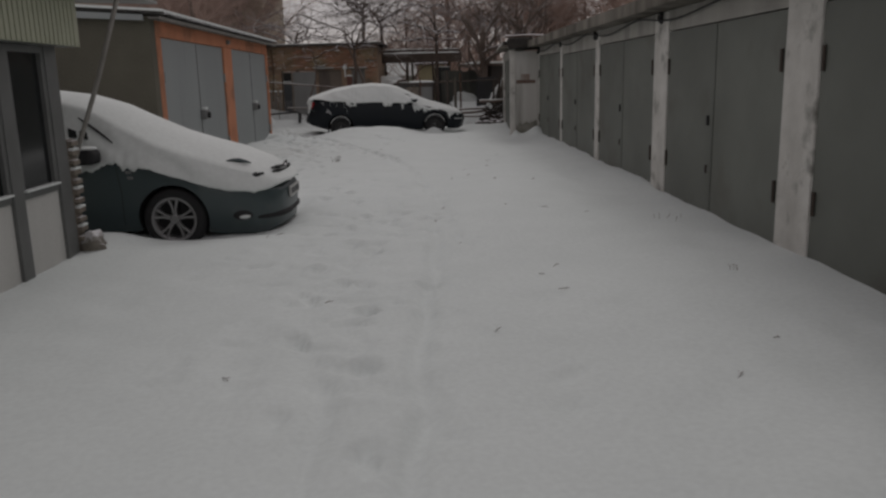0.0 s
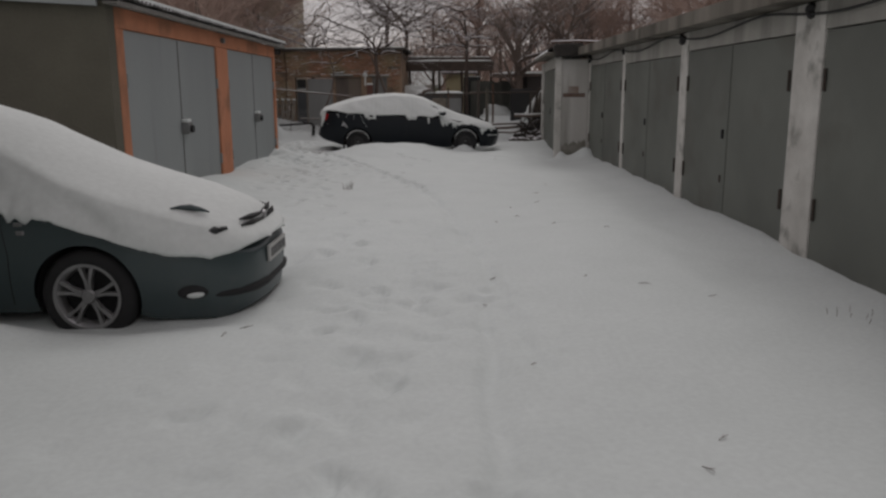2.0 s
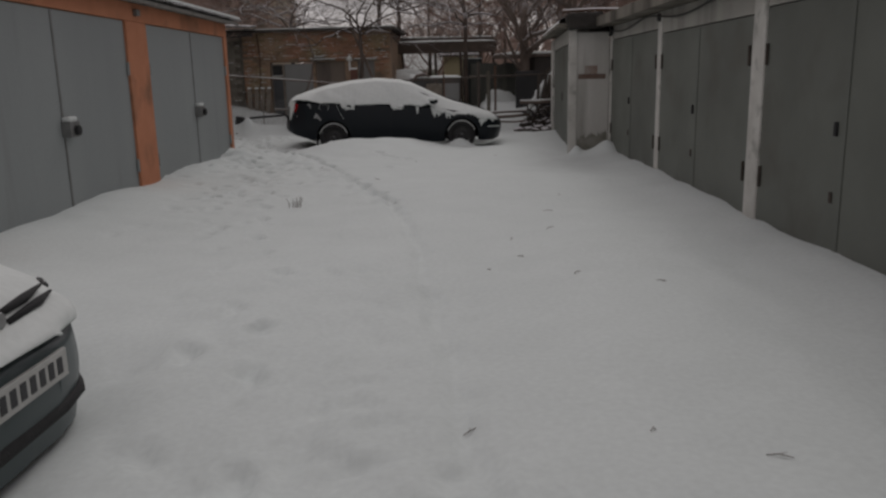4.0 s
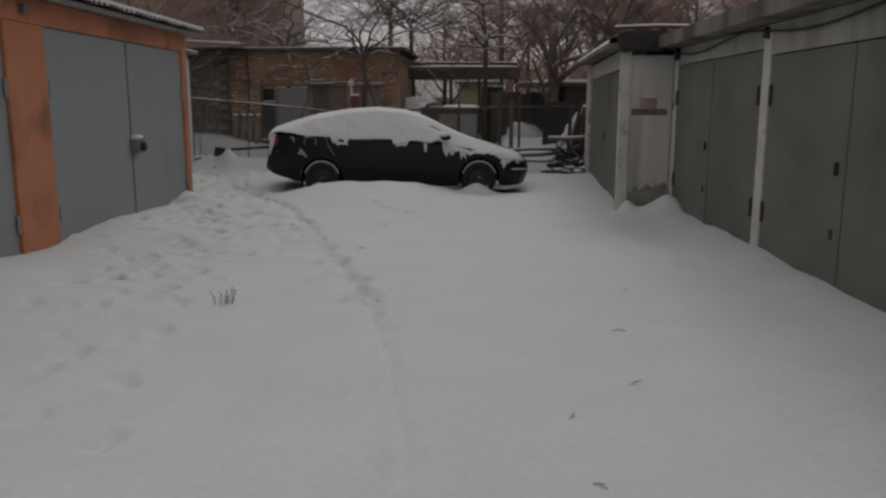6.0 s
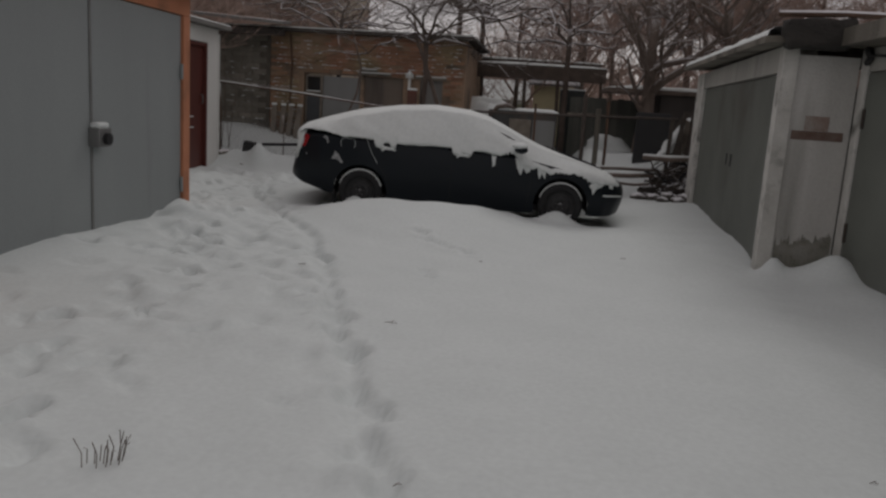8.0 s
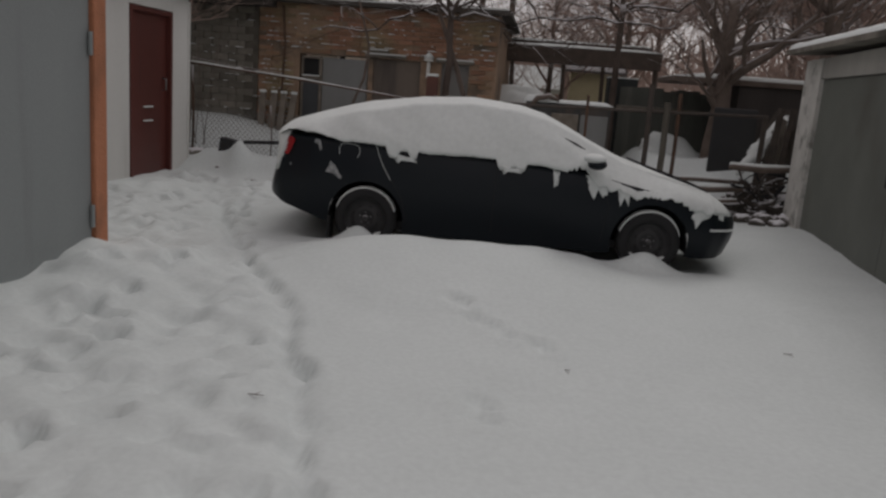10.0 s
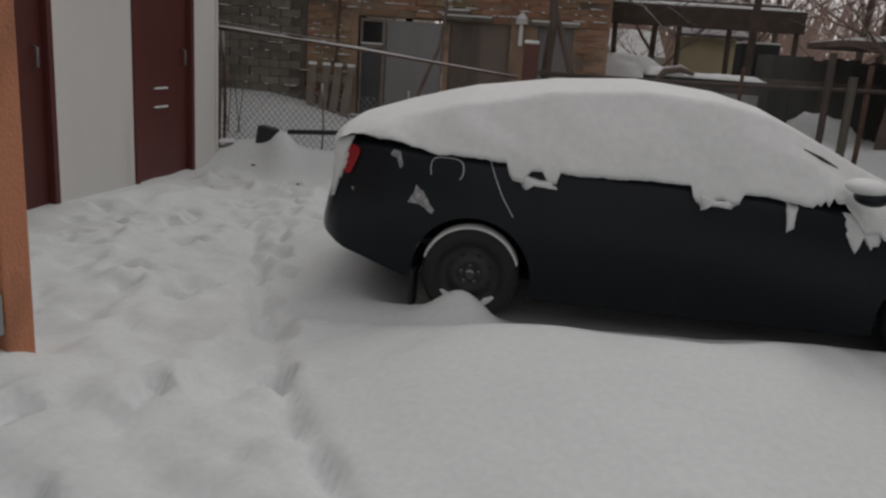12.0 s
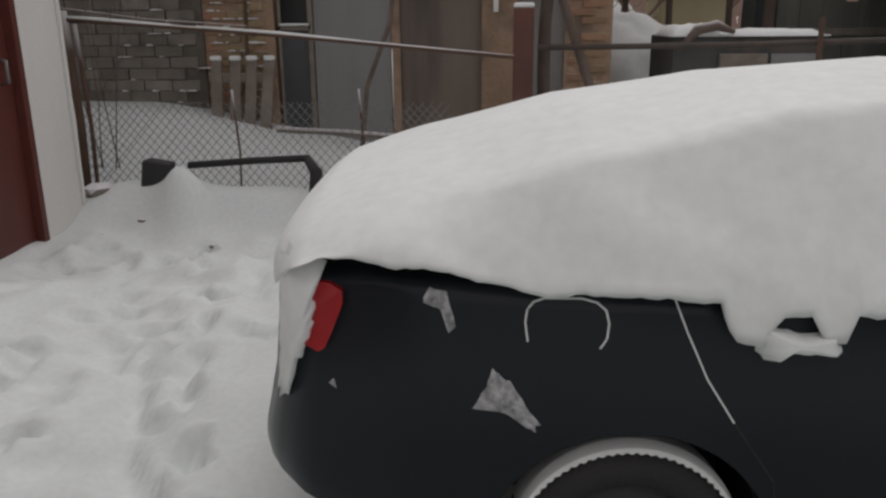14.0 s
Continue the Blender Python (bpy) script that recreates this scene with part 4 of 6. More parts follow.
SEDAN = dict(crease_out=([0.0, 0.4, 0.8, 1.3, 2.3], [0.91, 0.86, 0.79, 0.73, 0.68]), crease_up=([0.0, 0.4, 0.8, 1.3, 2.3], [0.42, 0.54, 0.75, 0.87, 0.90]), nose=0.08, zc=0.300, L=4.34, X0=0.02, xr=0.937, xf=3.54, R=0.288, Ra=0.350, treadsnow=1.0, ragged=(2.6, 4.15),
             hw=([0.02, 0.06, 0.14, 0.40, 0.9, 2.2, 3.4, 3.85, 4.08, 4.22, 4.30, 4.34], [0.62, 0.73, 0.80, 0.855, 0.88, 0.885, 0.88, 0.86, 0.81, 0.70, 0.58, 0.45]),
             zs=([0.02, 0.08, 0.30, 1.0, 2.0, 3.0, 3.3, 3.9, 4.2, 4.34], [0.93, 1.0, 1.02, 0.985, 0.95, 0.88, 0.81, 0.70, 0.63, 0.57]),
             zb=([0.04, 0.18, 0.6, 1.4, 3.2, 3.9, 4.2, 4.34], [0.46, 0.365, 0.225, 0.18, 0.17, 0.18, 0.18, 0.22]),
             cabin=([0.5, 1.0, 1.5, 2.0, 2.5, 2.9, 3.3], [1.02, 1.24, 1.34, 1.38, 1.33, 1.16, 0.93]),
             edge=([-0.01, 0.04, 0.08, 0.13, 0.2, 0.45, 0.7, 1.10, 1.13, 1.20, 1.23, 1.31, 1.33, 1.38, 1.40, 1.9, 2.10, 2.13, 2.22, 2.24, 2.29, 2.31, 2.36, 2.38, 2.88, 3.0, 3.18, 3.4, 3.69, 3.9, 4.02, 4.16, 4.34],
                   [0.90, 0.93, 0.97, 1.03, 1.06, 1.06, 1.0, 0.985, 0.89, 0.875, 0.945, 0.945, 0.88, 0.88, 0.945, 0.955, 0.955, 0.86, 0.85, 0.885, 0.88, 0.855, 0.86, 0.915, 0.91, 0.80, 0.76, 0.70, 0.71, 0.66, 0.60, 0.60, 0.56]),
             top=([0.02, 0.035, 0.07, 0.14, 0.40, 0.84, 1.33, 1.82, 2.30, 2.54, 2.78, 3.03, 3.27, 3.48, 3.70, 3.92, 4.10, 4.24, 4.32],
                  [0.99, 1.05, 1.10, 1.15, 1.24, 1.362, 1.44, 1.465, 1.425, 1.365, 1.255, 1.13, 1.02, 0.945, 0.89, 0.835, 0.775, 0.69, 0.60]))


def navy_sedan():
    g, body, side, warp = car("saloon_car", "dark navy saloon car parked under thick snow", SEDAN, CAR2_AT, CAR2_TURN, NAVY, "steel")
    # rear lamp wrapping the corner, half hidden by snow
    bm = new_bm()
    pts = [(0.08, 0.875), (0.10, 0.85), (0.165, 0.835), (0.182, 0.845), (0.202, 0.885), (0.232, 0.955), (0.230, 0.985), (0.20, 1.0), (0.10, 1.0)]
    slab(bm, [side(x, z, 0.022) for x, z in pts], (0, 0.05, 0))
    lamp = part("tail_lamp", bm, RED_LENS, body, "red tail lamp", local=True)
    bm = new_bm()
    blob(bm, side, [(0.04, 0.66), (0.085, 0.70), (0.10, 0.78), (0.125, 0.83), (0.150, 0.90), (0.155, 0.97), (0.19, 1.05), (0.045, 1.06), (0.03, 0.85)], 0.052, 1)
    part("lamp_snow", bm, SNOW_CAR, body, "snow clinging to the tail lamp", local=True, smooth=True)
    for k, pts in enumerate(([(0.45, 1.0), (0.49, 0.99), (0.51, 0.91), (0.495, 0.89), (0.475, 0.95), (0.43, 0.965)],
                             [(0.600, 0.805), (0.640, 0.78), (0.712, 0.668), (0.697, 0.652), (0.627, 0.697), (0.555, 0.708)],
                             [(0.19, 0.75), (0.205, 0.76), (0.215, 0.735)])):
        bm = new_bm()
        blob(bm, side, pts, 0.006, k)
        part("snow_patch", bm, FROST, body, "thin snow frozen on the panel", local=True, smooth=True)
    part("fuel_flap_rim", flank_line(side, [(0.678, 0.875), (0.672, 0.92), (0.676, 0.95), (0.69, 0.968), (0.715, 0.977), (0.80, 0.977), (0.835, 0.968), (0.855, 0.95), (0.862, 0.92), (0.858, 0.885), (0.85, 0.872), (0.843, 0.862)], 0.0026, 0.0), SNOW_CAR, body, "snow-filled seam of the fuel flap", local=True)
    part("door_seam", flank_line(side, [(1.0, 1.0), (1.04, 0.90), (1.09, 0.79), (1.16, 0.68)], 0.0024, 0.0), SNOW_CAR, body, "snow-filled door seam", local=True)
    part("door_seam", flank_line(side, [(1.16, 0.68), (1.27, 0.52), (1.31, 0.30)], 0.003, 0.0), DARK, body, local=True)
    part("door_seam", flank_line(side, [(2.12, 0.95), (2.11, 0.6), (2.10, 0.27)], 0.003, 0.0), DARK, body, local=True)
    part("door_seam", flank_line(side, [(3.08, 0.86), (3.14, 0.6), (3.10, 0.27)], 0.003, 0.0), DARK, body, local=True)
    for x, z in ((1.19, 0.885), (2.15, 0.865)):
        bm = new_bm()
        a, b = side(x, z, 0.0), side(x + 0.19, z - 0.005, 0.0)
        tube(bm, [a, a + Vector((0.02, -0.02, 0)), b + Vector((-0.02, -0.02, 0)), b], 0.011, 8)
        handle = part("door_handle", bm, NAVY, body, local=True, smooth=True)
        bm = new_bm()
        blob(bm, side, [(x - 0.02, z + 0.045), (x + 0.05, z + 0.03), (x + 0.10, z + 0.015), (x + 0.19, z + 0.02), (x + 0.20, z - 0.03), (x + 0.06, z - 0.02), (x + 0.02, z - 0.05)], 0.05, 7)
        part("handle_snow", bm, SNOW_CAR, handle, "clump of snow on the handle", local=True, smooth=True)
    # mirror
    bm = new_bm()
    bmesh.ops.create_icosphere(bm, subdivisions=3, radius=1.0, matrix=Matrix.Translation((2.98, -1.0, 0.985)) @ Matrix.Diagonal((0.085, 0.10, 0.05, 1)))
    mirror = part("door_mirror", bm, NAVY, body, "dark door mirror capped with snow", local=True, smooth=True)
    bm = new_bm()
    bmesh.ops.create_icosphere(bm, subdivisions=3, radius=1.0, matrix=Matrix.Translation((2.96, -0.97, 1.03)) @ Matrix.Diagonal((0.10, 0.14, 0.045, 1)))
    part("mirror_snow", bm, SNOW_CAR, mirror, local=True, smooth=True)
    # bonnet shut line showing through the snow, and the wiper
    bm = new_bm()
    tube(bm, [(3.30, -0.50, 1.035), (3.5, -0.54, 0.965), (3.7, -0.56, 0.905), (3.92, -0.57, 0.838), (4.08, -0.54, 0.775)], [0.006, 0.014, 0.016, 0.014, 0.006], 6)
    part("bonnet_gap", bm, DARK, body, "dark bonnet edge bare of snow", local=True)
    bm = new_bm()
    tube(bm, [(2.70, -0.70, 1.175), (2.80, -0.70, 1.13), (2.90, -0.69, 1.085)], [0.004, 0.012, 0.004], 6)
    part("windscreen_pillar", bm, DARK, body, local=True)
    # head lamp and bumper strip
    bm = new_bm()
    slab(bm, [side(x, z, 0.006) for x, z in ((3.95, 0.58), (4.15, 0.55), (4.18, 0.63), (3.97, 0.66))], (0, 0.05, 0))
    part("head_lamp", bm, CLEAR_LENS, body, "clear head lamp partly under snow", local=True)
    for k, pts in enumerate(([(3.92, 0.66), (4.08, 0.65), (4.06, 0.58), (3.98, 0.54), (3.94, 0.47), (3.89, 0.57)], [(4.12, 0.64), (4.2, 0.62), (4.18, 0.54), (4.14, 0.56)])):
        bm = new_bm()
        blob(bm, side, pts, 0.02, k + 60)
        part("lamp_snow", bm, SNOW_CAR, body, "snow plastered round the head lamp", local=True, smooth=True)
    part("bumper_strip", flank_line(side, [(4.06, 0.46), (4.2, 0.455), (4.29, 0.45)], 0.012), SNOW_CAR, body, "snow-dusted bumper strip", local=True)
    for k, pts in enumerate(([(2.92, 0.86), (3.02, 0.88), (3.11, 0.85), (3.13, 0.74), (3.08, 0.68), (3.03, 0.75), (3.00, 0.65), (2.96, 0.72)],
                             [(2.615, 0.90), (2.68, 0.89), (2.67, 0.76), (2.635, 0.74)],
                             [(3.20, 0.78), (3.33, 0.76), (3.31, 0.63), (3.27, 0.70), (3.24, 0.62)])):
        bm = new_bm()
        blob(bm, side, pts, 0.022, k + 80)
        part("snow_clump", bm, SNOW_CAR, body, "clump of snow hanging down the flank", local=True, smooth=True)
    # mud flap
    bm = new_bm()
    box(bm, 0.585, 0.61, -0.85, -0.66, 0.06, 0.30, 0.006)
    part("mud_flap", bm, DARK, body, local=True)
    return g


navy_sedan()

COMPACT = dict(crease_out=([0.0, 2.6, 3.3, 4.5], [0.66, 0.66, 0.82, 0.84]), crease_up=([0.0, 2.6, 3.3, 4.5], [0.87, 0.87, 0.62, 0.55]), nose=0.03, zc=0.315, L=4.54, X0=0.0, xr=0.85, xf=3.48, R=0.315, Ra=0.348, treadsnow=0.0, ragged=(2.2, 3.2),
               hw=([0, 0.1, 0.4, 0.9, 2.2, 3.3, 3.75, 4.05, 4.26, 4.42, 4.5, 4.54], [0.55, 0.72, 0.80, 0.84, 0.85, 0.85, 0.84, 0.80, 0.73, 0.60, 0.46, 0.22]),
               zs=([0, 0.1, 0.6, 2.0, 2.9, 3.2, 3.6, 4.0, 4.3, 4.54], [0.86, 0.92, 0.94, 0.92, 0.90, 0.86, 0.78, 0.69, 0.62, 0.54]),
               zb=([0, 0.2, 0.6, 1.4, 3.0, 3.8, 4.35, 4.54], [0.36, 0.28, 0.23, 0.20, 0.20, 0.16, 0.13, 0.19]),
               cabin=([0.5, 1.0, 1.5, 2.0, 2.4, 2.8, 3.2], [0.95, 1.22, 1.42, 1.48, 1.44, 1.24, 0.92]),
               edge=([-0.06, 0.2, 1.2, 2.2, 2.55, 2.75, 3.0, 3.05, 3.3, 3.63, 4.0, 4.27, 4.37, 4.45, 4.51], [0.78, 0.82, 0.84, 0.84, 0.84, 0.83, 0.88, 0.85, 0.82, 0.71, 0.595, 0.56, 0.57, 0.595, 0.615]),
               top=([-0.06, 0.0, 0.15, 0.5, 1.0, 1.5, 2.04, 2.43, 2.76, 3.05, 3.38, 3.71, 4.02, 4.26, 4.38, 4.48, 4.56],
                    [0.82, 0.98, 1.10, 1.28, 1.5, 1.60, 1.61, 1.56, 1.46, 1.32, 1.17, 1.06, 0.97, 0.87, 0.79, 0.70, 0.635]))


def teal_car():
    g, body, side, warp = car("hatchback_car", "teal-grey car with alloy wheels under thick snow beside the kiosk", COMPACT, CAR1_AT, CAR1_TURN, TEAL, "alloy")
    # mirror
    bm = new_bm()
    box(bm, 2.63, 2.85, -1.07, -0.84, 0.895, 1.045, 0.055)
    mirror = part("door_mirror", bm, DARK, body, "black door mirror with snow on top", local=True, smooth=True)
    bm = new_bm()
    bmesh.ops.create_icosphere(bm, subdivisions=3, radius=1.0, matrix=Matrix.Translation((2.75, -0.93, 1.05)) @ Matrix.Diagonal((0.09, 0.11, 0.022, 1)))
    part("mirror_snow", bm, SNOW_CAR, mirror, local=True, smooth=True)
    # glass left bare at the side window
    for pts in (((2.49, -0.722, 1.235), (2.57, -0.728, 1.205), (2.59, -0.778, 1.145), (2.52, -0.782, 1.150)), ((2.605, -0.728, 1.205), (2.67, -0.722, 1.190), (2.70, -0.778, 1.125), (2.62, -0.780, 1.140))):
        bm = new_bm()
        slab(bm, [Vector(p) for p in pts], (0, 0.06, 0.02))
        part("side_window", bm, GLASS_DARK, body, "dark side glass showing through snow", local=True)
    bm = new_bm()
    tube(bm, [(2.565, -0.630, 1.334), (2.66, -0.664, 1.275), (2.756, -0.697, 1.212), (2.84, -0.724, 1.152), (2.925, -0.750, 1.086)], [0.006, 0.011, 0.012, 0.011, 0.005], 6)
    part("windscreen_pillar", bm, DARK, body, local=True)
    part("door_seam", flank_line(side, [(2.96, 0.85), (3.0, 0.6), (2.98, 0.26)], 0.003, 0.0), DARK, body, local=True)
    for x, z in ((3.08, 0.80), (3.09, 0.745)):
        bm = new_bm()
        blob(bm, side, [(x - 0.03, z + 0.012), (x + 0.03, z + 0.012), (x + 0.03, z - 0.014), (x - 0.025, z - 0.014)], 0.008, 4)
        part("badge", bm, ALLOY, body, "small pale wing badge", local=True)
    front = []
    # nose: plate, grille slots, fog lamps, bare lamp hollows in the snow
    bm = new_bm()
    box(bm, 4.375, 4.392, -0.26, 0.26, 0.37, 0.485, 0.004)
    plate = part("number_plate", bm, PLATE, body, "pale number plate", local=True)
    front.append(plate)
    for k in range(7):
        bm = new_bm()
        y = -0.21 + k * 0.065
        box(bm, 4.391, 4.395, y, y + 0.038, 0.395, 0.46)
        part("plate_bar", bm, INK, plate, local=True)
    flank = [side(x, 0.30, -0.012) for x in (4.22, 4.32, 4.40, 4.46, 4.50, 4.53)]
    bm = new_bm()
    tube(bm, flank + [Vector((p.x, -p.y, p.z)) for p in flank[::-1]], [0.008, 0.022, 0.028, 0.03, 0.03, 0.03, 0.03, 0.03, 0.03, 0.028, 0.022, 0.008], 8)
    part("lower_grille", bm, DARK, body, "dark lower grille slit", local=True, smooth=True)
    for sgn in (-1, 1):
        bm = new_bm()
        bmesh.ops.create_icosphere(bm, subdivisions=3, radius=1.0, matrix=Matrix.Translation((4.00, sgn * 0.735, 0.335)) @ Matrix.Rotation(radians(sgn * 62), 4, "Z") @ Matrix.Diagonal((0.035, 0.11, 0.05, 1)))
        fog = part("fog_lamp", bm, DARK, body, "dark fog lamp hollow", local=True, smooth=True)
        bm = new_bm()
        bmesh.ops.create_icosphere(bm, subdivisions=2, radius=1.0, matrix=Matrix.Translation((4.01, sgn * 0.755, 0.318)) @ Matrix.Rotation(radians(sgn * 62), 4, "Z") @ Matrix.Diagonal((0.03, 0.06, 0.022, 1)))
        part("fog_snow", bm, SNOW_CAR, fog, local=True, smooth=True)
        bm = new_bm()
        tube(bm, [(4.215, sgn * 0.655, 0.694), (4.29, sgn * 0.612, 0.706), (4.355, sgn * 0.548, 0.716)], [0.010, 0.032, 0.014], 10)
        bare = [part("head_lamp", bm, GLASS_DARK, body, "head lamp peeping out of the snow", local=True, smooth=True)]
        front.append(fog)
        # grille slots either side of the badge
        for pts in (((4.452, 0.03, 0.740), (4.438, 0.24, 0.748), (4.410, 0.42, 0.757)), ((4.476, 0.05, 0.706), (4.458, 0.30, 0.714), (4.430, 0.45, 0.721))):
            bm = new_bm()
            tube(bm, [(x, sgn * y, z) for x, y, z in pts], [0.013, 0.020, 0.006], 8)
            bare.append(part("grille_slot", bm, DARK, body, "dark grille slot bare of snow", local=True, smooth=True))
        for ob in bare:
            ob.location += Vector((-0.014, 0, 0.012))
    bm = new_bm()
    lathe(bm, [(0.0, 0.02), (0.03, 0.018), (0.036, 0.0)], 16)
    for v in bm.verts:
        v.co = Vector((4.455 + v.co.y, v.co.x, 0.74 + v.co.z))
    part("badge", bm, ALLOY, body, "round plain badge on the grille", local=True)
    bm = new_bm()
    tube(bm, [(3.985, -0.595, 0.868), (4.04, -0.56, 0.872), (4.10, -0.53, 0.866), (4.16, -0.512, 0.850), (4.215, -0.50, 0.830)], [0.004, 0.014, 0.022, 0.016, 0.005], 8)
    part("bonnet_hollow", bm, TEAL, body, "bare streak on the bonnet", local=True, smooth=True)
    plate.location.z = 0.065
    for ob in front:
        ob.location.x = 0.162
    return g


teal_car()
# ---- the kiosk beside the teal car ----
def kiosk():
    x, y1, y0 = -3.02, 6.22, -2.0
    g = thing("kiosk", (x - 1, 4.5, 0), "cream kiosk with grey-framed windows and a projecting awning", "kiosk")
    bays = [(5.50, 6.10), (4.74, 5.34), (3.98, 4.58), (3.22, 3.82), (2.46, 3.06)]
    for a, b in bays:
        bm = new_bm()
        box(bm, x - 0.06, x - 0.015, a, b, -0.15, 0.60, 0.005)
        part("lower_panel", bm, KIOSK_WHITE, g, "white lower panel")
        for u0, u1, z0, z1 in ((a, b, 0.60, 0.655), (a, b, 1.70, 1.755), (a, a + 0.05, 0.655, 1.70), (b - 0.05, b, 0.655, 1.70)):
            bm = new_bm()
            box(bm, x - 0.07, x, u0, u1, z0, z1, 0.006)
            part("window_frame", bm, KIOSK_FRAME, g)
        bm = new_bm()
        box(bm, x - 0.045, x - 0.035, a + 0.05, b - 0.05, 0.655, 1.70)
        part("pane", bm, GLASS_DARK, g, "dark window pane")
        bm = new_bm()
        box(bm, x - 0.03, x + 0.03, a + 0.02, b - 0.02, 0.655, 0.672, 0.006)
        part("sill_snow", bm, SNOW_CAR, g, "snow on the window sill")
        bm = new_bm()
        box(bm, x - 0.5, x - 0.47, a + 0.08, b - 0.08, 1.25, 1.55, 0.01)
        part("inside_panel", bm, KIOSK_FRAME, g, "dark board behind the glass")
    for a, b in ((6.10, 6.30), (5.34, 5.50), (4.58, 4.74), (3.82, 3.98), (3.06, 3.22), (2.30, 2.46)):
        bm = new_bm()
        box(bm, x - 0.08, x + 0.012, a, b, -0.15, 1.756, 0.008)
        part("post", bm, KIOSK_FRAME, g, "grey upright post")
    bm = new_bm()
    box(bm, -2.90, -2.872, y0, 6.47, 1.76, 2.22)
    y = y0
    while y < 6.42:
        box(bm, -2.871, -2.86, y, y + 0.052, 1.76, 2.22, 0.003)
        y += 0.074
    part("siding", bm, SIDING, g, "cream ribbed metal siding")
    bm = new_bm()
    box(bm, -3.02, -2.90, y0, 6.45, 1.758, 1.775)
    part("soffit", bm, KIOSK_FRAME, g)
    bm = new_bm()
    box(bm, -6.5, x - 0.08, 6.05, 6.2, -0.15, 2.24)
    part("end_wall", bm, KIOSK_WHITE, g)
    bm = new_bm()
    box(bm, -6.4, x - 0.08, y0, y0 + 0.12, -0.15, 2.24)
    box(bm, x - 0.06, x - 0.012, y0 + 0.122, 2.298, -0.15, 1.757)
    part("end_wall", bm, KIOSK_WHITE, g)
    bm = new_bm()
    box(bm, -6.4, x - 0.08, y0 + 0.122, 6.048, -0.1, 0.06)
    part("floor_slab", bm, CONCRETE, g)
    bm = new_bm()
    box(bm, -6.5, -6.4, y0, 6.05, -0.15, 2.24)
    part("back_wall", bm, KIOSK_WHITE, g)
    bm = new_bm()
    slab(bm, [(-6.6, y0, 2.42), (-2.62, y0, 2.27), (-2.55, 7.6, 2.20), (-6.6, 7.6, 2.36)], (0, 0, 0.03))
    part("awning", bm, mat("awning_sheet", (0.32, 0.32, 0.31), (0.22, 0.22, 0.21), 2, 0.7, 0.2), g, "thin sheet awning")
    bm = new_bm()
    slab(bm, [(-6.5, y0, 2.452), (-2.66, y0, 2.303), (-2.58, 7.58, 2.235), (-6.5, 7.58, 2.395)], (0, 0, 0.035))
    part("snow_layer", bm, SNOW_CAR, g, "snow lying on the awning")
    # rotten ribbed corner cladding with snow on each rib
    for k in range(11):
        z = 0.12 + k * 0.082
        bm = new_bm()
        box(bm, x - 0.06, x + 0.05, 6.31, 6.44, z, z + 0.045, 0.012)
        rib = part("rib", bm, WOOD, g, "weathered cladding rib with snow")
        if k % 2:
            bm = new_bm()
            box(bm, x - 0.05, x + 0.055, 6.32, 6.43, z + 0.042, z + 0.066, 0.01)
            part("rib_snow", bm, SNOW_CAR, rib, smooth=True)
    bm = new_bm()
    box(bm, x - 0.05, x + 0.01, 6.302, 6.44, -0.1, 1.0, 0.008)
    part("corner_board", bm, WOOD, g)
    return g


kiosk()
bm = new_bm()
tube(bm, [(-2.56, 6.62, 2.20), (-2.80, 6.6, 1.5), (-3.08, 6.62, 0.84), (-3.32, 6.64, -0.05)], 0.02, 8)
solo("prop_pole", bm, mat("pale_pole", (0.30, 0.29, 0.265), (0.22, 0.21, 0.19), 5, 0.8, 0.3), "grey wooden pole leaning against the awning", "pole", smooth=True)
bm = new_bm()
bmesh.ops.create_icosphere(bm, subdivisions=3, radius=1.0, matrix=Matrix.Translation((-2.93, 6.42, 0.06)) @ Matrix.Diagonal((0.12, 0.13, 0.14, 1)))
for v in bm.verts:
    v.co += Vector((1, 1, 1)) * 0.04 * wob(v.co.x * 9, v.co.y * 9, v.co.z * 9)
solo("stone", bm, CONCRETE, "rough stone at the kiosk corner half under snow", "stone")


# ---- the old brick house behind the yard ----
HY = 27.8


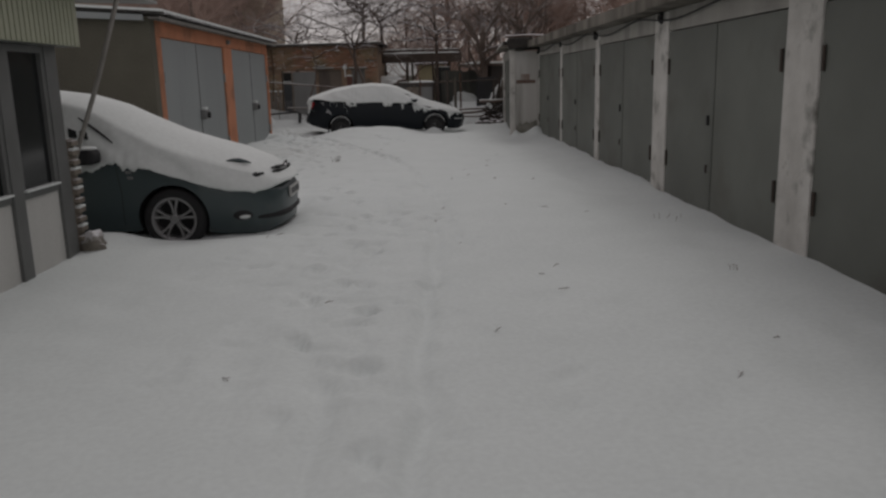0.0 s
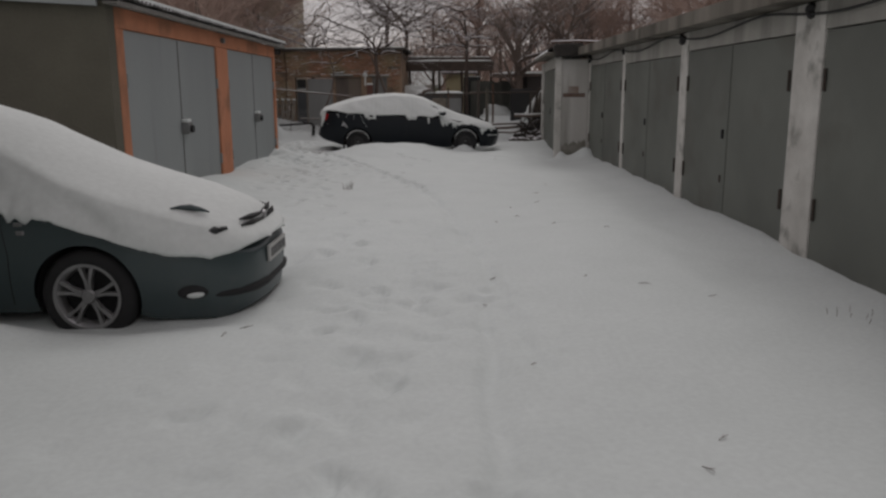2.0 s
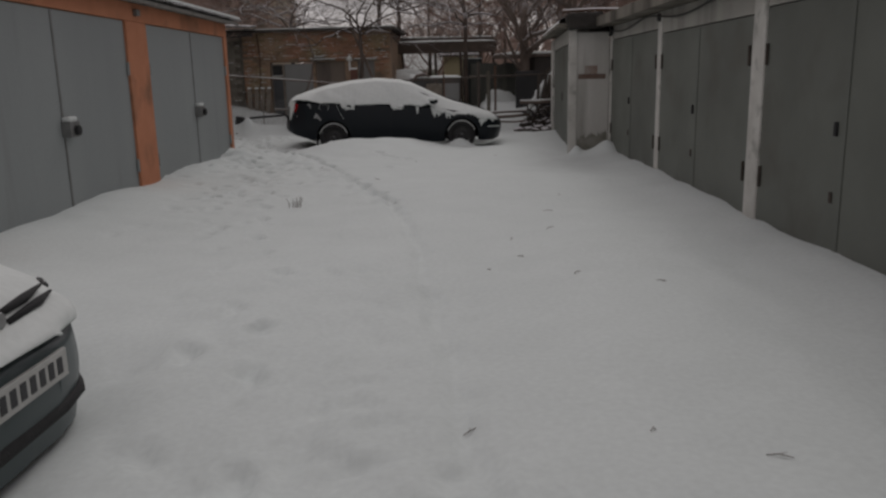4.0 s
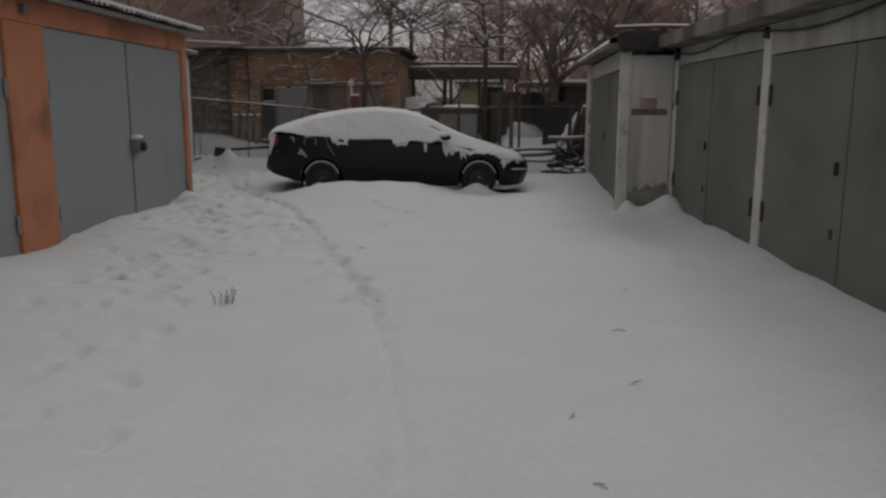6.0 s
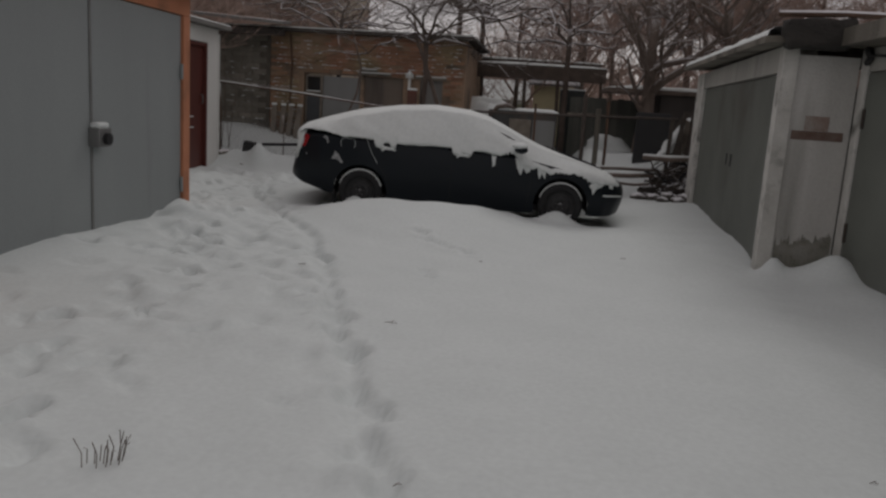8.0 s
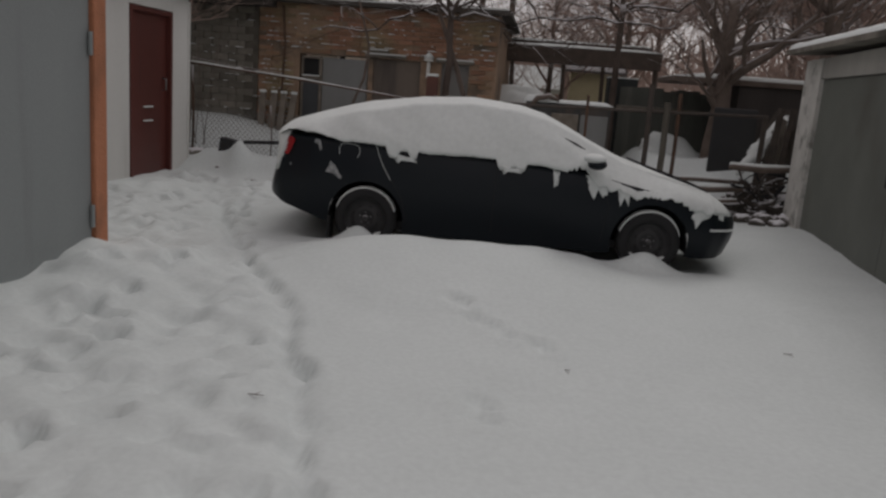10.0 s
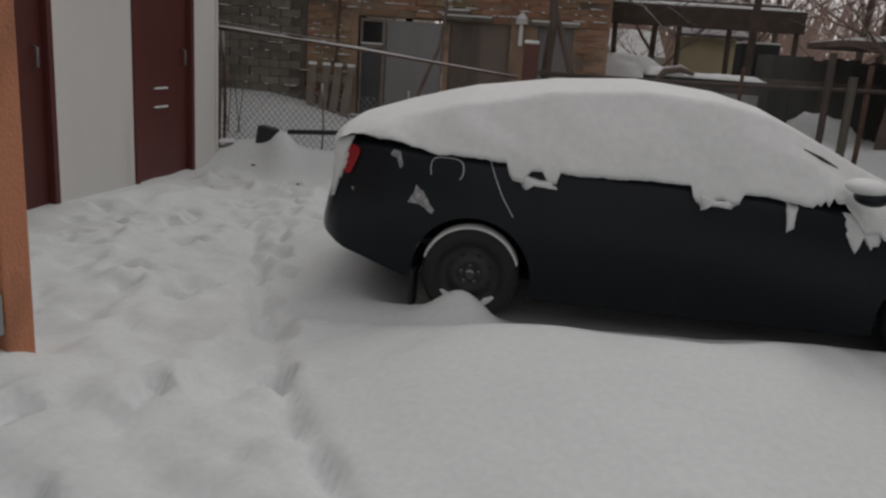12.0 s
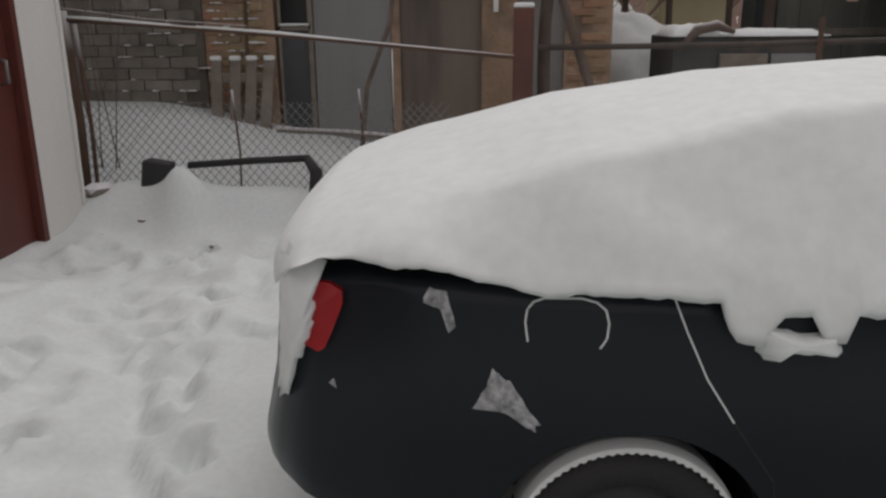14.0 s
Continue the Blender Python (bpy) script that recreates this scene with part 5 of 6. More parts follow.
def brick_house():
    g = thing("house", (-4, HY + 2, 0), "old low brick house with patched render and boarded openings", "house")
    openings = [(-4.90, -3.70, 1.80), (-3.62, -2.80, 1.84), (-2.45, -1.98, 1.84)]
    strips = [(-5.63, -4.90), (-3.70, -3.62), (-2.80, -2.45), (-1.98, -1.52)]
    for a, b in strips:
        bm = new_bm()
        box(bm, a, b, HY, HY + 0.4, -0.1, 1.84)
        part("wall", bm, MORTAR_RED, g, "brick wall under crumbling render")
    bm = new_bm()
    box(bm, -5.63, -1.52, HY, HY + 0.4, 1.842, 2.66)
    upper = part("wall_upper", bm, MORTAR_RED, g, "brick wall under crumbling render")
    bm = new_bm()
    box(bm, -9.5, -5.632, HY - 0.03, HY + 0.4, -0.1, 2.62)
    grey = part("wall_grey", bm, MORTAR, g, "grey block wall")
    bm = new_bm()
    box(bm, -1.9, -1.52, HY + 0.402, HY + 5, -0.1, 2.66)
    part("side_wall", bm, MORTAR_RED, g)
    # boarded doorway with a small light, sheet panel, shutter
    bm = new_bm()
    box(bm, -4.50, -3.72, HY + 0.04, HY + 0.09, 0.1, 1.80, 0.004)
    part("sheet_door", bm, SHEET, g, "blue-grey sheet door")
    bm = new_bm()
    box(bm, -4.86, -4.54, HY + 0.05, HY + 0.09, 0.1, 1.42, 0.004)
    part("side_panel", bm, mat("dark_panel", (0.07, 0.075, 0.08), None, 3, 0.7, 0.2), g, "dark panel under the small window")
    bm = new_bm()
    box(bm, -4.84, -4.56, HY + 0.06, HY + 0.07, 1.47, 1.77)
    win = part("window", bm, GLASS_DARK, g, "small dark window")
    for u0, u1, z0, z1 in ((-4.87, -4.53, 1.77, 1.81), (-4.87, -4.53, 1.42, 1.47), (-4.87, -4.84, 0.1, 1.77), (-4.56, -4.51, 0.1, 1.77)):
        bm = new_bm()
        box(bm, u0, u1, HY + 0.02, HY + 0.10, z0, z1, 0.005)
        part("window_frame", bm, WOOD, win, "weathered wooden frame")
    bm = new_bm()
    box(bm, -4.85, -4.55, HY + 0.0, HY + 0.06, 1.47, 1.49, 0.006)
    part("sill_snow", bm, SNOW_CAR, win, "snow on the window sill")
    bm = new_bm()
    box(bm, -3.62, -2.80, HY + 0.05, HY + 0.09, 0.1, 1.84, 0.004)
    part("board_panel", bm, mat("brown_panel", (0.20, 0.165, 0.135), (0.145, 0.12, 0.1), 2, 0.9, 0.3, stain=((0.08, 0.07, 0.065), 2.0, 0.5, 0.7), streak=True), g, "brown patched panel")
    bm = new_bm()
    box(bm, -2.45, -1.98, HY + 0.05, HY + 0.09, 0.1, 1.84, 0.004)
    part("shutter", bm, mat("pale_shutter", (0.24, 0.235, 0.22), (0.18, 0.175, 0.165), 2, 0.9, 0.3, streak=True), g, "pale grey shutter")
    for a, b, z in ((-3.75, -3.05, 1.86), (-2.55, -1.90, 1.85), (-3.7, -3.35, 1.93)):
        bm = new_bm()
        box(bm, a, b, HY - 0.07, HY + 0.02, z, z + 0.05, 0.01)
        lin = part("ledge", bm, CONCRETE, g, "projecting concrete ledge")
        bm = new_bm()
        box(bm, a + 0.02, b - 0.01, HY - 0.068, HY + 0.01, z + 0.048, z + 0.068, 0.008)
        part("ledge_snow", bm, SNOW_CAR, lin, smooth=True)
    bm = new_bm()
    slab(bm, [(-9.6, HY - 0.22, 2.63), (-1.35, HY - 0.22, 2.67), (-1.35, HY + 5.2, 2.76), (-9.6, HY + 5.2, 2.76)], (0, 0, 0.07))
    part("roof", bm, mat("roof_felt", (0.08, 0.07, 0.06), (0.05, 0.045, 0.04), 3, 0.9, 0.4), g, "dark felt roof edge")
    bm = new_bm()
    slab(bm, [(-9.5, HY - 0.16, 2.705), (-1.4, HY - 0.16, 2.745), (-1.4, HY + 5.1, 2.84), (-9.5, HY + 5.1, 2.84)], (0, 0, 0.025))
    part("snow_layer", bm, SNOW_CAR, g, "thin snow on the roof")
    bm = new_bm()
    tube(bm, [(-5.2, HY - 0.05, 2.6), (-5.15, HY - 0.06, 2.0), (-5.18, HY - 0.06, 1.2), (-5.12, HY - 0.05, 0.5)], 0.02, 6)
    part("downpipe", bm, RUST, g, "thin rusty pipe")
    return g, upper, grey


HOUSE, HOUSE_UPPER, HOUSE_GREY = brick_house()

g = thing("wall_lamp", (-2.66, HY - 0.08, 1.6), "old white wall lamp capped with snow", "lamp")
bm = new_bm()
box(bm, -2.685, -2.635, HY - 0.12, HY - 0.03, 1.58, 1.86, 0.012)
part("stem", bm, WHITEWALL, g)
bm = new_bm()
tube(bm, [(-2.66, HY - 0.08, 1.855), (-2.66, HY - 0.08, 1.90), (-2.66, HY - 0.08, 1.96)], [0.085, 0.075, 0.012], 12)
part("hood", bm, WHITEWALL, g, smooth=True)
bm = new_bm()
tube(bm, [(-2.66, HY - 0.08, 1.905), (-2.66, HY - 0.08, 1.955), (-2.66, HY - 0.08, 2.0)], [0.085, 0.06, 0.012], 12)
part("snow_cap", bm, SNOW_CAR, g, smooth=True)

# lean-to eaves left of the house
bm = new_bm()
slab(bm, [(-9.4, 26.9, 2.95), (-5.15, 26.9, 2.72), (-5.15, 27.6, 2.78), (-9.4, 27.6, 3.0)], (0, 0, 0.06))
solo("lean_to_roof", bm, ASBESTOS, "snow-dusted lean-to roof above the grey wall", "roof")

bm = new_bm()
slab(bm, [(-9.3, 27.05, 2.50), (-5.3, 27.05, 2.52), (-5.3, 27.7, 2.55), (-9.3, 27.7, 2.55)], (0, 0, 0.11))
solo("eave_board", bm, mat("tarred_board", (0.05, 0.043, 0.037), (0.035, 0.03, 0.026), 4, 0.9, 0.4, dust=0.7), "dark tarred eave board over the grey wall", "eave", smooth=False)

# ---- tall rendered house further back ----
def tall_house():
    g = thing("house", (-14, 48, 0), "tall beige rendered house behind the yard", "house")
    bm = new_bm()
    box(bm, -21.0, -8.7, 45, 52, -0.2, 9.2)
    part("wall", bm, BEIGE, g)
    bm = new_bm()
    slab(bm, [(-21.4, 44.6, 9.2), (-8.3, 44.6, 9.2), (-8.3, 52.4, 9.2), (-21.4, 52.4, 9.2)], (0, 0, 0.15))
    part("roof", bm, ASBESTOS, g)


tall_house()


# ---- fence, boards and clutter in front of the house ----
def yard_fence():
    g = thing("fence", (-4.4, 26.0, 0), "chain-link fence with a snowy rusty top pipe", "fence")
    for x, y, z0, z1, r in ((-6.06, 25.95, -0.1, 1.60, 0.034), (-5.99, 25.98, -0.1, 1.5, 0.018), (-4.75, 25.98, 0.0, 0.98, 0.009), (-3.72, 26.0, 0.0, 0.98, 0.009)):
        bm = new_bm()
        tube(bm, [(x, y, z0), (x + 0.02, y, (z0 + z1) / 2), (x - 0.01, y, z1)], r, 8)
        part("post", bm, RUST, g, "thin rusty post", smooth=True)
    bm = new_bm()
    tube(bm, [(-6.12, 25.95, 1.54), (-5.2, 25.96, 1.47), (-4.34, 26.0, 1.40), (-3.4, 26.0, 1.31), (-2.5, 26.05, 1.22)], 0.017, 8)
    pipe = part("top_pipe", bm, RUST, g, "snowy rusty pipe", smooth=True)
    for pts in ([(-6.1, 25.95, 1.555), (-5.8, 25.955, 1.535), (-5.2, 25.96, 1.485)], [(-5.0, 25.965, 1.468), (-4.34, 26.0, 1.415), (-3.7, 26.0, 1.352)]):
        bm = new_bm()
        tube(bm, pts, [0.012, 0.015, 0.008], 7)
        part("pipe_snow", bm, SNOW_CAR, pipe, "snow along the pipe", smooth=True)
    bm = new_bm()
    tube(bm, [(-6.1, 25.97, 1.62), (-5.4, 25.98, 1.53), (-4.6, 26.0, 1.47)], 0.006, 6)
    part("top_wire", bm, RUST, g, "thin rusty wire above the pipe")
    bm = new_bm()
    x = -6.08
    y = 25.97
    H = 0.86
    s = 0.075
    k = 0
    while x < -3.0:
        for sg in (1, -1):
            a = (x, y + 0.003 * sg, 0.0)
            run = H * 0.9
            xa, xb = x, x + sg * run
            lo, hi = 0.0, 1.0
            if xb > -3.0:
                hi = (-3.0 - xa) / (xb - xa)
            if xb < -6.08:
                hi = (-6.08 - xa) / (xb - xa)
            if hi > 0.05:
                tube(bm, [(xa, y + 0.003 * sg, 0.02), (xa + (xb - xa) * hi, y + 0.003 * sg, 0.02 + H * hi)], 0.0032, 3, cap=False)
        x += s
    for k in range(10):
        z = 0.07 * k + 0.06
        tube(bm, [(-6.08, y + 0.003, z), (-6.08 + (H - z) * 0.9, y + 0.003, H)], 0.0032, 3, cap=False)
        tube(bm, [(-3.0, y - 0.003, z), (-3.0 - (H - z) * 0.9, y - 0.003, H)], 0.0032, 3, cap=False)
    mesh = part("wire_mesh", bm, STEEL, g, "galvanised chain-link mesh")
    tagged(mesh, kind="stuff")
    return g


yard_fence()

bm = new_bm()
box(bm, -2.50, -2.33, 26.50, 26.66, -0.1, 1.60, 0.012)
post = thing("gate_post", (-2.42, 26.6, 0), "rusty brown square gate post with a snow cap", "post")
part("shaft", bm, mat("red_brown_paint", (0.14, 0.06, 0.045), (0.1, 0.05, 0.04), 5, 0.8, 0.4), post)
bm = new_bm()
box(bm, -2.50, -2.33, 26.50, 26.66, 1.598, 1.64, 0.018)
part("snow_cap", bm, SNOW_CAR, post, smooth=True)

DARK_IRON = mat("dark_iron", (0.06, 0.05, 0.044), (0.09, 0.072, 0.06), 7, 0.8, 0.3)
bm = new_bm()
tube(bm, [(-2.30, 26.45, 1.28), (-0.6, 26.45, 1.29), (0.9, 26.5, 1.33), (2.6, 26.6, 1.38)], 0.024, 8)
solo("fence_rail", bm, DARK_IRON, "long rusty rail between the gate posts", "rail", smooth=True)
for x, y, z1, r, m, lab in ((0.86, 26.45, 1.72, 0.04, DARK_IRON, "dark iron gate post"),
                            (1.12, 26.5, 1.48, 0.05, CONCRETE, "pale concrete fence post"), (1.30, 26.55, 1.62, 0.03, RUST, "thin iron fence post"), (-0.05, 26.42, 1.50, 0.022, RUST, "thin iron fence post")):
    bm = new_bm()
    tube(bm, [(x, y, -0.05), (x + 0.01, y, z1 * 0.5), (x, y, z1)], r, 8)
    solo("fence_post", bm, m, lab, "post", "fence posts")

# tall dark metal cabinet behind the fence
g = thing("metal_cabinet", (0.8, 30.4, 0), "tall dark metal cabinet behind the fence", "cabinet")
dark_metal = mat("dark_green_metal", (0.045, 0.052, 0.05), (0.032, 0.037, 0.036), 2, 0.7, 0.2)
bm = new_bm()
box(bm, 0.52, 1.08, 30.12, 30.7, 0.0, 1.88, 0.012)
part("body", bm, dark_metal, g)
bm = new_bm()
box(bm, 0.55, 1.05, 30.10, 30.118, 0.1, 1.82, 0.004)
part("door", bm, dark_metal, g)
bm = new_bm()
box(bm, 0.51, 1.09, 30.11, 30.71, 1.877, 1.905, 0.012)
part("snow_cap", bm, SNOW_CAR, g, smooth=True)

# pallet boards leaning on the wall
g = thing("pallet", (-5.2, 27.5, 0), "grey wooden pallet boards leaning on the wall with snowy tops", "pallet")
for k, x in enumerate((-5.50, -5.33, -5.19, -5.04)):
    bm = new_bm()
    slab(bm, [(x, 27.40, 0.2), (x + 0.115, 27.40, 0.2), (x + 0.115 + 0.03 * (k - 1), 27.62, 1.14), (x + 0.01 + 0.03 * (k - 1), 27.62, 1.15)], (0, 0.025, 0))
    b = part("board", bm, WOOD, g)
    bm = new_bm()
    box(bm, x + 0.0 + 0.03 * (k - 1), x + 0.115 + 0.03 * (k - 1), 27.60, 27.66, 1.135, 1.185, 0.02)
    part("snow_cap", bm, SNOW_CAR, b, smooth=True)
for z, y in ((0.42, 27.48), (0.92, 27.60)):
    bm = new_bm()
    box(bm, -5.55, -4.9, y, y + 0.03, z, z + 0.09, 0.004)
    part("batten", bm, WOOD, g)

bm = new_bm()
box(bm, -5.34, -5.13, 25.44, 25.60, snow_z(-5.23, 25.5) - 0.08, snow_z(-5.23, 25.5) + 0.15, 0.02, Matrix.Rotation(0.15, 4, "Y"))
solo("bucket", bm, mat("black_tub", (0.03, 0.03, 0.032), None, 4, 0.6, 0.2), "dark square bucket half buried in snow", "bucket")
bm = new_bm()
tube(bm, [(-5.0, 25.55, 0.44), (-4.5, 25.6, 0.47), (-4.05, 25.55, 0.50)], 0.028, 7)
tube(bm, [(-4.07, 25.56, 0.50), (-3.96, 25.4, 0.42), (-3.98, 25.36, 0.16)], [0.03, 0.05, 0.05], 7)
solo("bent_pipe", bm, DARK, "bent dark pipe with snow lying by the fence", "pipe", smooth=True)
bm = new_bm()
tube(bm, [(-4.5, 26.3, 0.62), (-3.9, 26.25, 0.60), (-3.2, 26.2, 0.55)], 0.026, 7)
solo("pole", bm, WOOD, "wooden pole lying on the snow bank", "pole")
rng = random.Random(12)
for x, y, s in ((-5.72, 25.5, 0.12), (-5.9, 25.6, 0.10), (-5.25, 25.2, 0.03), (-5.45, 24.95, 0.025), (-4.6, 24.9, 0.03)):
    bm = new_bm()
    bmesh.ops.create_icosphere(bm, subdivisions=2, radius=1.0, matrix=Matrix.Translation((x, y, snow_z(x, y) - 0.1 * s)) @ Matrix.Diagonal((s * 1.3, s, s * 0.6, 1)))
    for v in bm.verts:
        v.co += v.normal * 0.25 * s * wob(v.co.x * 12, v.co.y * 12, v.co.z * 12)
    solo("rubble", bm, CONCRETE, "lump of rubble showing through snow", "rubble", "rubble by the fence")

# ---- low sheds and clutter beyond ----
g = thing("shed", (-0.3, 28.1, 0), "low dark metal shed with ragged snow on its lid", "shed")
bm = new_bm()
box(bm, -0.98, 0.40, 27.5, 28.7, -0.1, 1.34, 0.012)
part("body", bm, mat("dark_shed_sheet", (0.085, 0.085, 0.083), (0.055, 0.055, 0.053), 2, 0.8, 0.3, stain=((0.12, 0.09, 0.07), 3.0, 0.55, 0.75), streak=True), g)
for x, m in ((-0.55, WOOD), (-0.08, SHEET)):
    bm = new_bm()
    box(bm, x, x + 0.44, 27.47, 27.498, 0.25, 1.18, 0.004)
    part("door", bm, m, g)
for x0, x1, y0, y1, thick, k in ((-1.02, -0.52, 27.46, 28.3, 0.10, 77), (-0.50, 0.43, 27.45, 28.6, 0.055, 78)):
    bm = new_bm()
    roof_snow(bm, x0, x1, y0, y1, 1.342, thick, k, 8, 8)
    part("snow_layer", bm, SNOW_CAR, g, "ragged snow on the lid", smooth=True)
bm = new_bm()
tube(bm, [(-0.95, 27.42, 1.20), (-0.80, 27.40, 1.40), (-0.62, 27.40, 1.44), (-0.45, 27.42, 1.38)], [0.02, 0.05, 0.05, 0.02], 8)
solo("bent_hose", bm, BARK, "thick dark hose bent over the shed edge", "hose", smooth=True)

g = thing("arbour", (0, 31, 0), "old dark vine arbour with snowy beams", "arbour")
OLD_BEAM = mat("dark_beam", (0.12, 0.092, 0.075), (0.075, 0.06, 0.05), 5.0, 0.92, 0.5, 60, dust=0.6)
for z, y in ((2.10, 31.0), (2.30, 32.6)):
    bm = new_bm()
    box(bm, -1.55, 1.6, y, y + 0.22, z, z + 0.34, 0.02)
    beam = part("beam", bm, OLD_BEAM, g)
    bm = new_bm()
    roof_snow(bm, -1.56, 1.61, y - 0.01, y + 0.23, z + 0.342, 0.045, z * 9, 22, 3)
    part("snow_cap", bm, SNOW_CAR, beam, smooth=True)
for x in (-1.4, -0.35, 0.45, 1.5):
    bm = new_bm()
    tube(bm, [(x, 31.1, -0.05), (x + 0.03, 31.12, 1.2), (x, 31.1, 2.1)], 0.045, 7)
    part("post", bm, OLD_BEAM, g)
rng = random.Random(77)
bm = new_bm()
for k in range(46):
    p = Vector((rng.uniform(-1.5, 1.6), 31.0 + rng.uniform(-0.15, 1.6), 2.4))
    grow(bm, p, Vector((rng.uniform(-1, 1), rng.uniform(-0.6, 0.3), rng.uniform(-0.5, 0.6))).normalized(), rng.uniform(0.5, 1.1), 0.012, 1, rng, 4, 0.5)
part("vine_tangle", bm, BARK, g, "bare vine stems dusted with snow")
for x, y, rx, ry, rz in ((-1.15, 29.9, 1.0, 0.6, 1.62), (-0.2, 30.2, 0.8, 0.4, 1.38), (1.6, 29.2, 0.7, 0.5, 0.95)):
    bm = new_bm()
    bmesh.ops.create_icosphere(bm, subdivisions=4, radius=1.0, matrix=Matrix.Translation((x, y, 0)) @ Matrix.Diagonal((rx, ry, rz, 1)))
    for v in bm.verts:
        v.co += v.normal * (0.2 * wob(v.co.x * 2.5, v.co.y * 2.5, v.co.z * 2.5) + 0.07 * wob(v.co.x * 7, v.co.y * 7, v.co.z * 7))
    solo("snow_mound", bm, SNOW_CAR, "rounded mound of snow over buried clutter", "snow mound", "snow mounds", smooth=True)
g = thing("hut", (0.4, 33.5, 0), "small pale yellow hut with a snowy roof", "hut")
bm = new_bm()
box(bm, -0.1, 0.95, 33.0, 34.4, -0.1, 2.02, 0.01)
part("wall", bm, YELLOW, g)
bm = new_bm()
slab(bm, [(-0.25, 32.8, 2.025), (1.1, 32.8, 2.025), (1.1, 34.6, 2.45), (-0.25, 34.6, 2.45)], (0, 0, 0.05))
part("roof", bm, ASBESTOS, g)
g = thing("shed", (-2.2, 35.5, 0), "far low shed under a thick snowy roof", "shed")
bm = new_bm()
box(bm, -4.2, -0.4, 35.0, 37.5, -0.1, 1.5, 0.01)
part("wall", bm, SIDING, g)
bm = new_bm()
slab(bm, [(-4.4, 34.8, 1.505), (-0.2, 34.8, 1.505), (-0.2, 37.7, 2.15), (-4.4, 37.7, 2.15)], (0, 0, 0.12))
part("snow_layer", bm, SNOW_CAR, g, "snow lying on the roof")

# grey board fence at the back
GREEN_BOARD = mat("grey_green_boards", (0.13, 0.135, 0.118), (0.09, 0.094, 0.082), 3.0, 0.9, 0.3, 60, stain=((0.2, 0.19, 0.165), 2.5, 0.55, 0.8), streak=True)
g = thing("board_fence", (3, 30, 0), "tall grey-green board fence in front of the trees", "fence")
rng = random.Random(5)
for k in range(34):
    x = 0.75 + k * 0.135
    h = 1.72 + rng.uniform(-0.03, 0.03)
    bm = new_bm()
    box(bm, x, x + 0.133, 30.0 + 0.01 * (k % 2), 30.03 + 0.01 * (k % 2), -0.1, h, 0.003)
    part("board", bm, GREEN_BOARD, g)
bm = new_bm()
box(bm, 0.7, 5.4, 29.97, 30.0, 1.3, 1.38, 0.004)
part("rail", bm, WOOD, g)
g = thing("shed", (3.2, 28.8, 0), "dark plank shed with a snowy flat roof", "shed")
bm = new_bm()
box(bm, 2.5, 5.5, 28.2, 29.8, -0.1, 1.85, 0.01)
part("body", bm, mat("dark_planks", (0.07, 0.06, 0.055), (0.045, 0.04, 0.036), 4, 0.9, 0.4, streak=True), g)
bm = new_bm()
box(bm, 1.4, 5.6, 28.1, 29.9, 1.852, 1.94, 0.01)
part("roof", bm, BARK, g)
bm = new_bm()
roof_snow(bm, 1.42, 5.55, 28.12, 29.88, 1.942, 0.07, 31, 8, 10)
part("snow_layer", bm, SNOW_CAR, g, smooth=True)
bm = new_bm()
box(bm, 1.86, 2.50, 26.75, 26.82, 0.40, 1.47, 0.03)
solo("sheet_panel", bm, mat("black_sheet", (0.028, 0.028, 0.03), (0.04, 0.04, 0.04), 2, 0.8, 0.2), "black sheet panel leaning at the tree", "panel")

# ---- scrap heap against the far garage ----


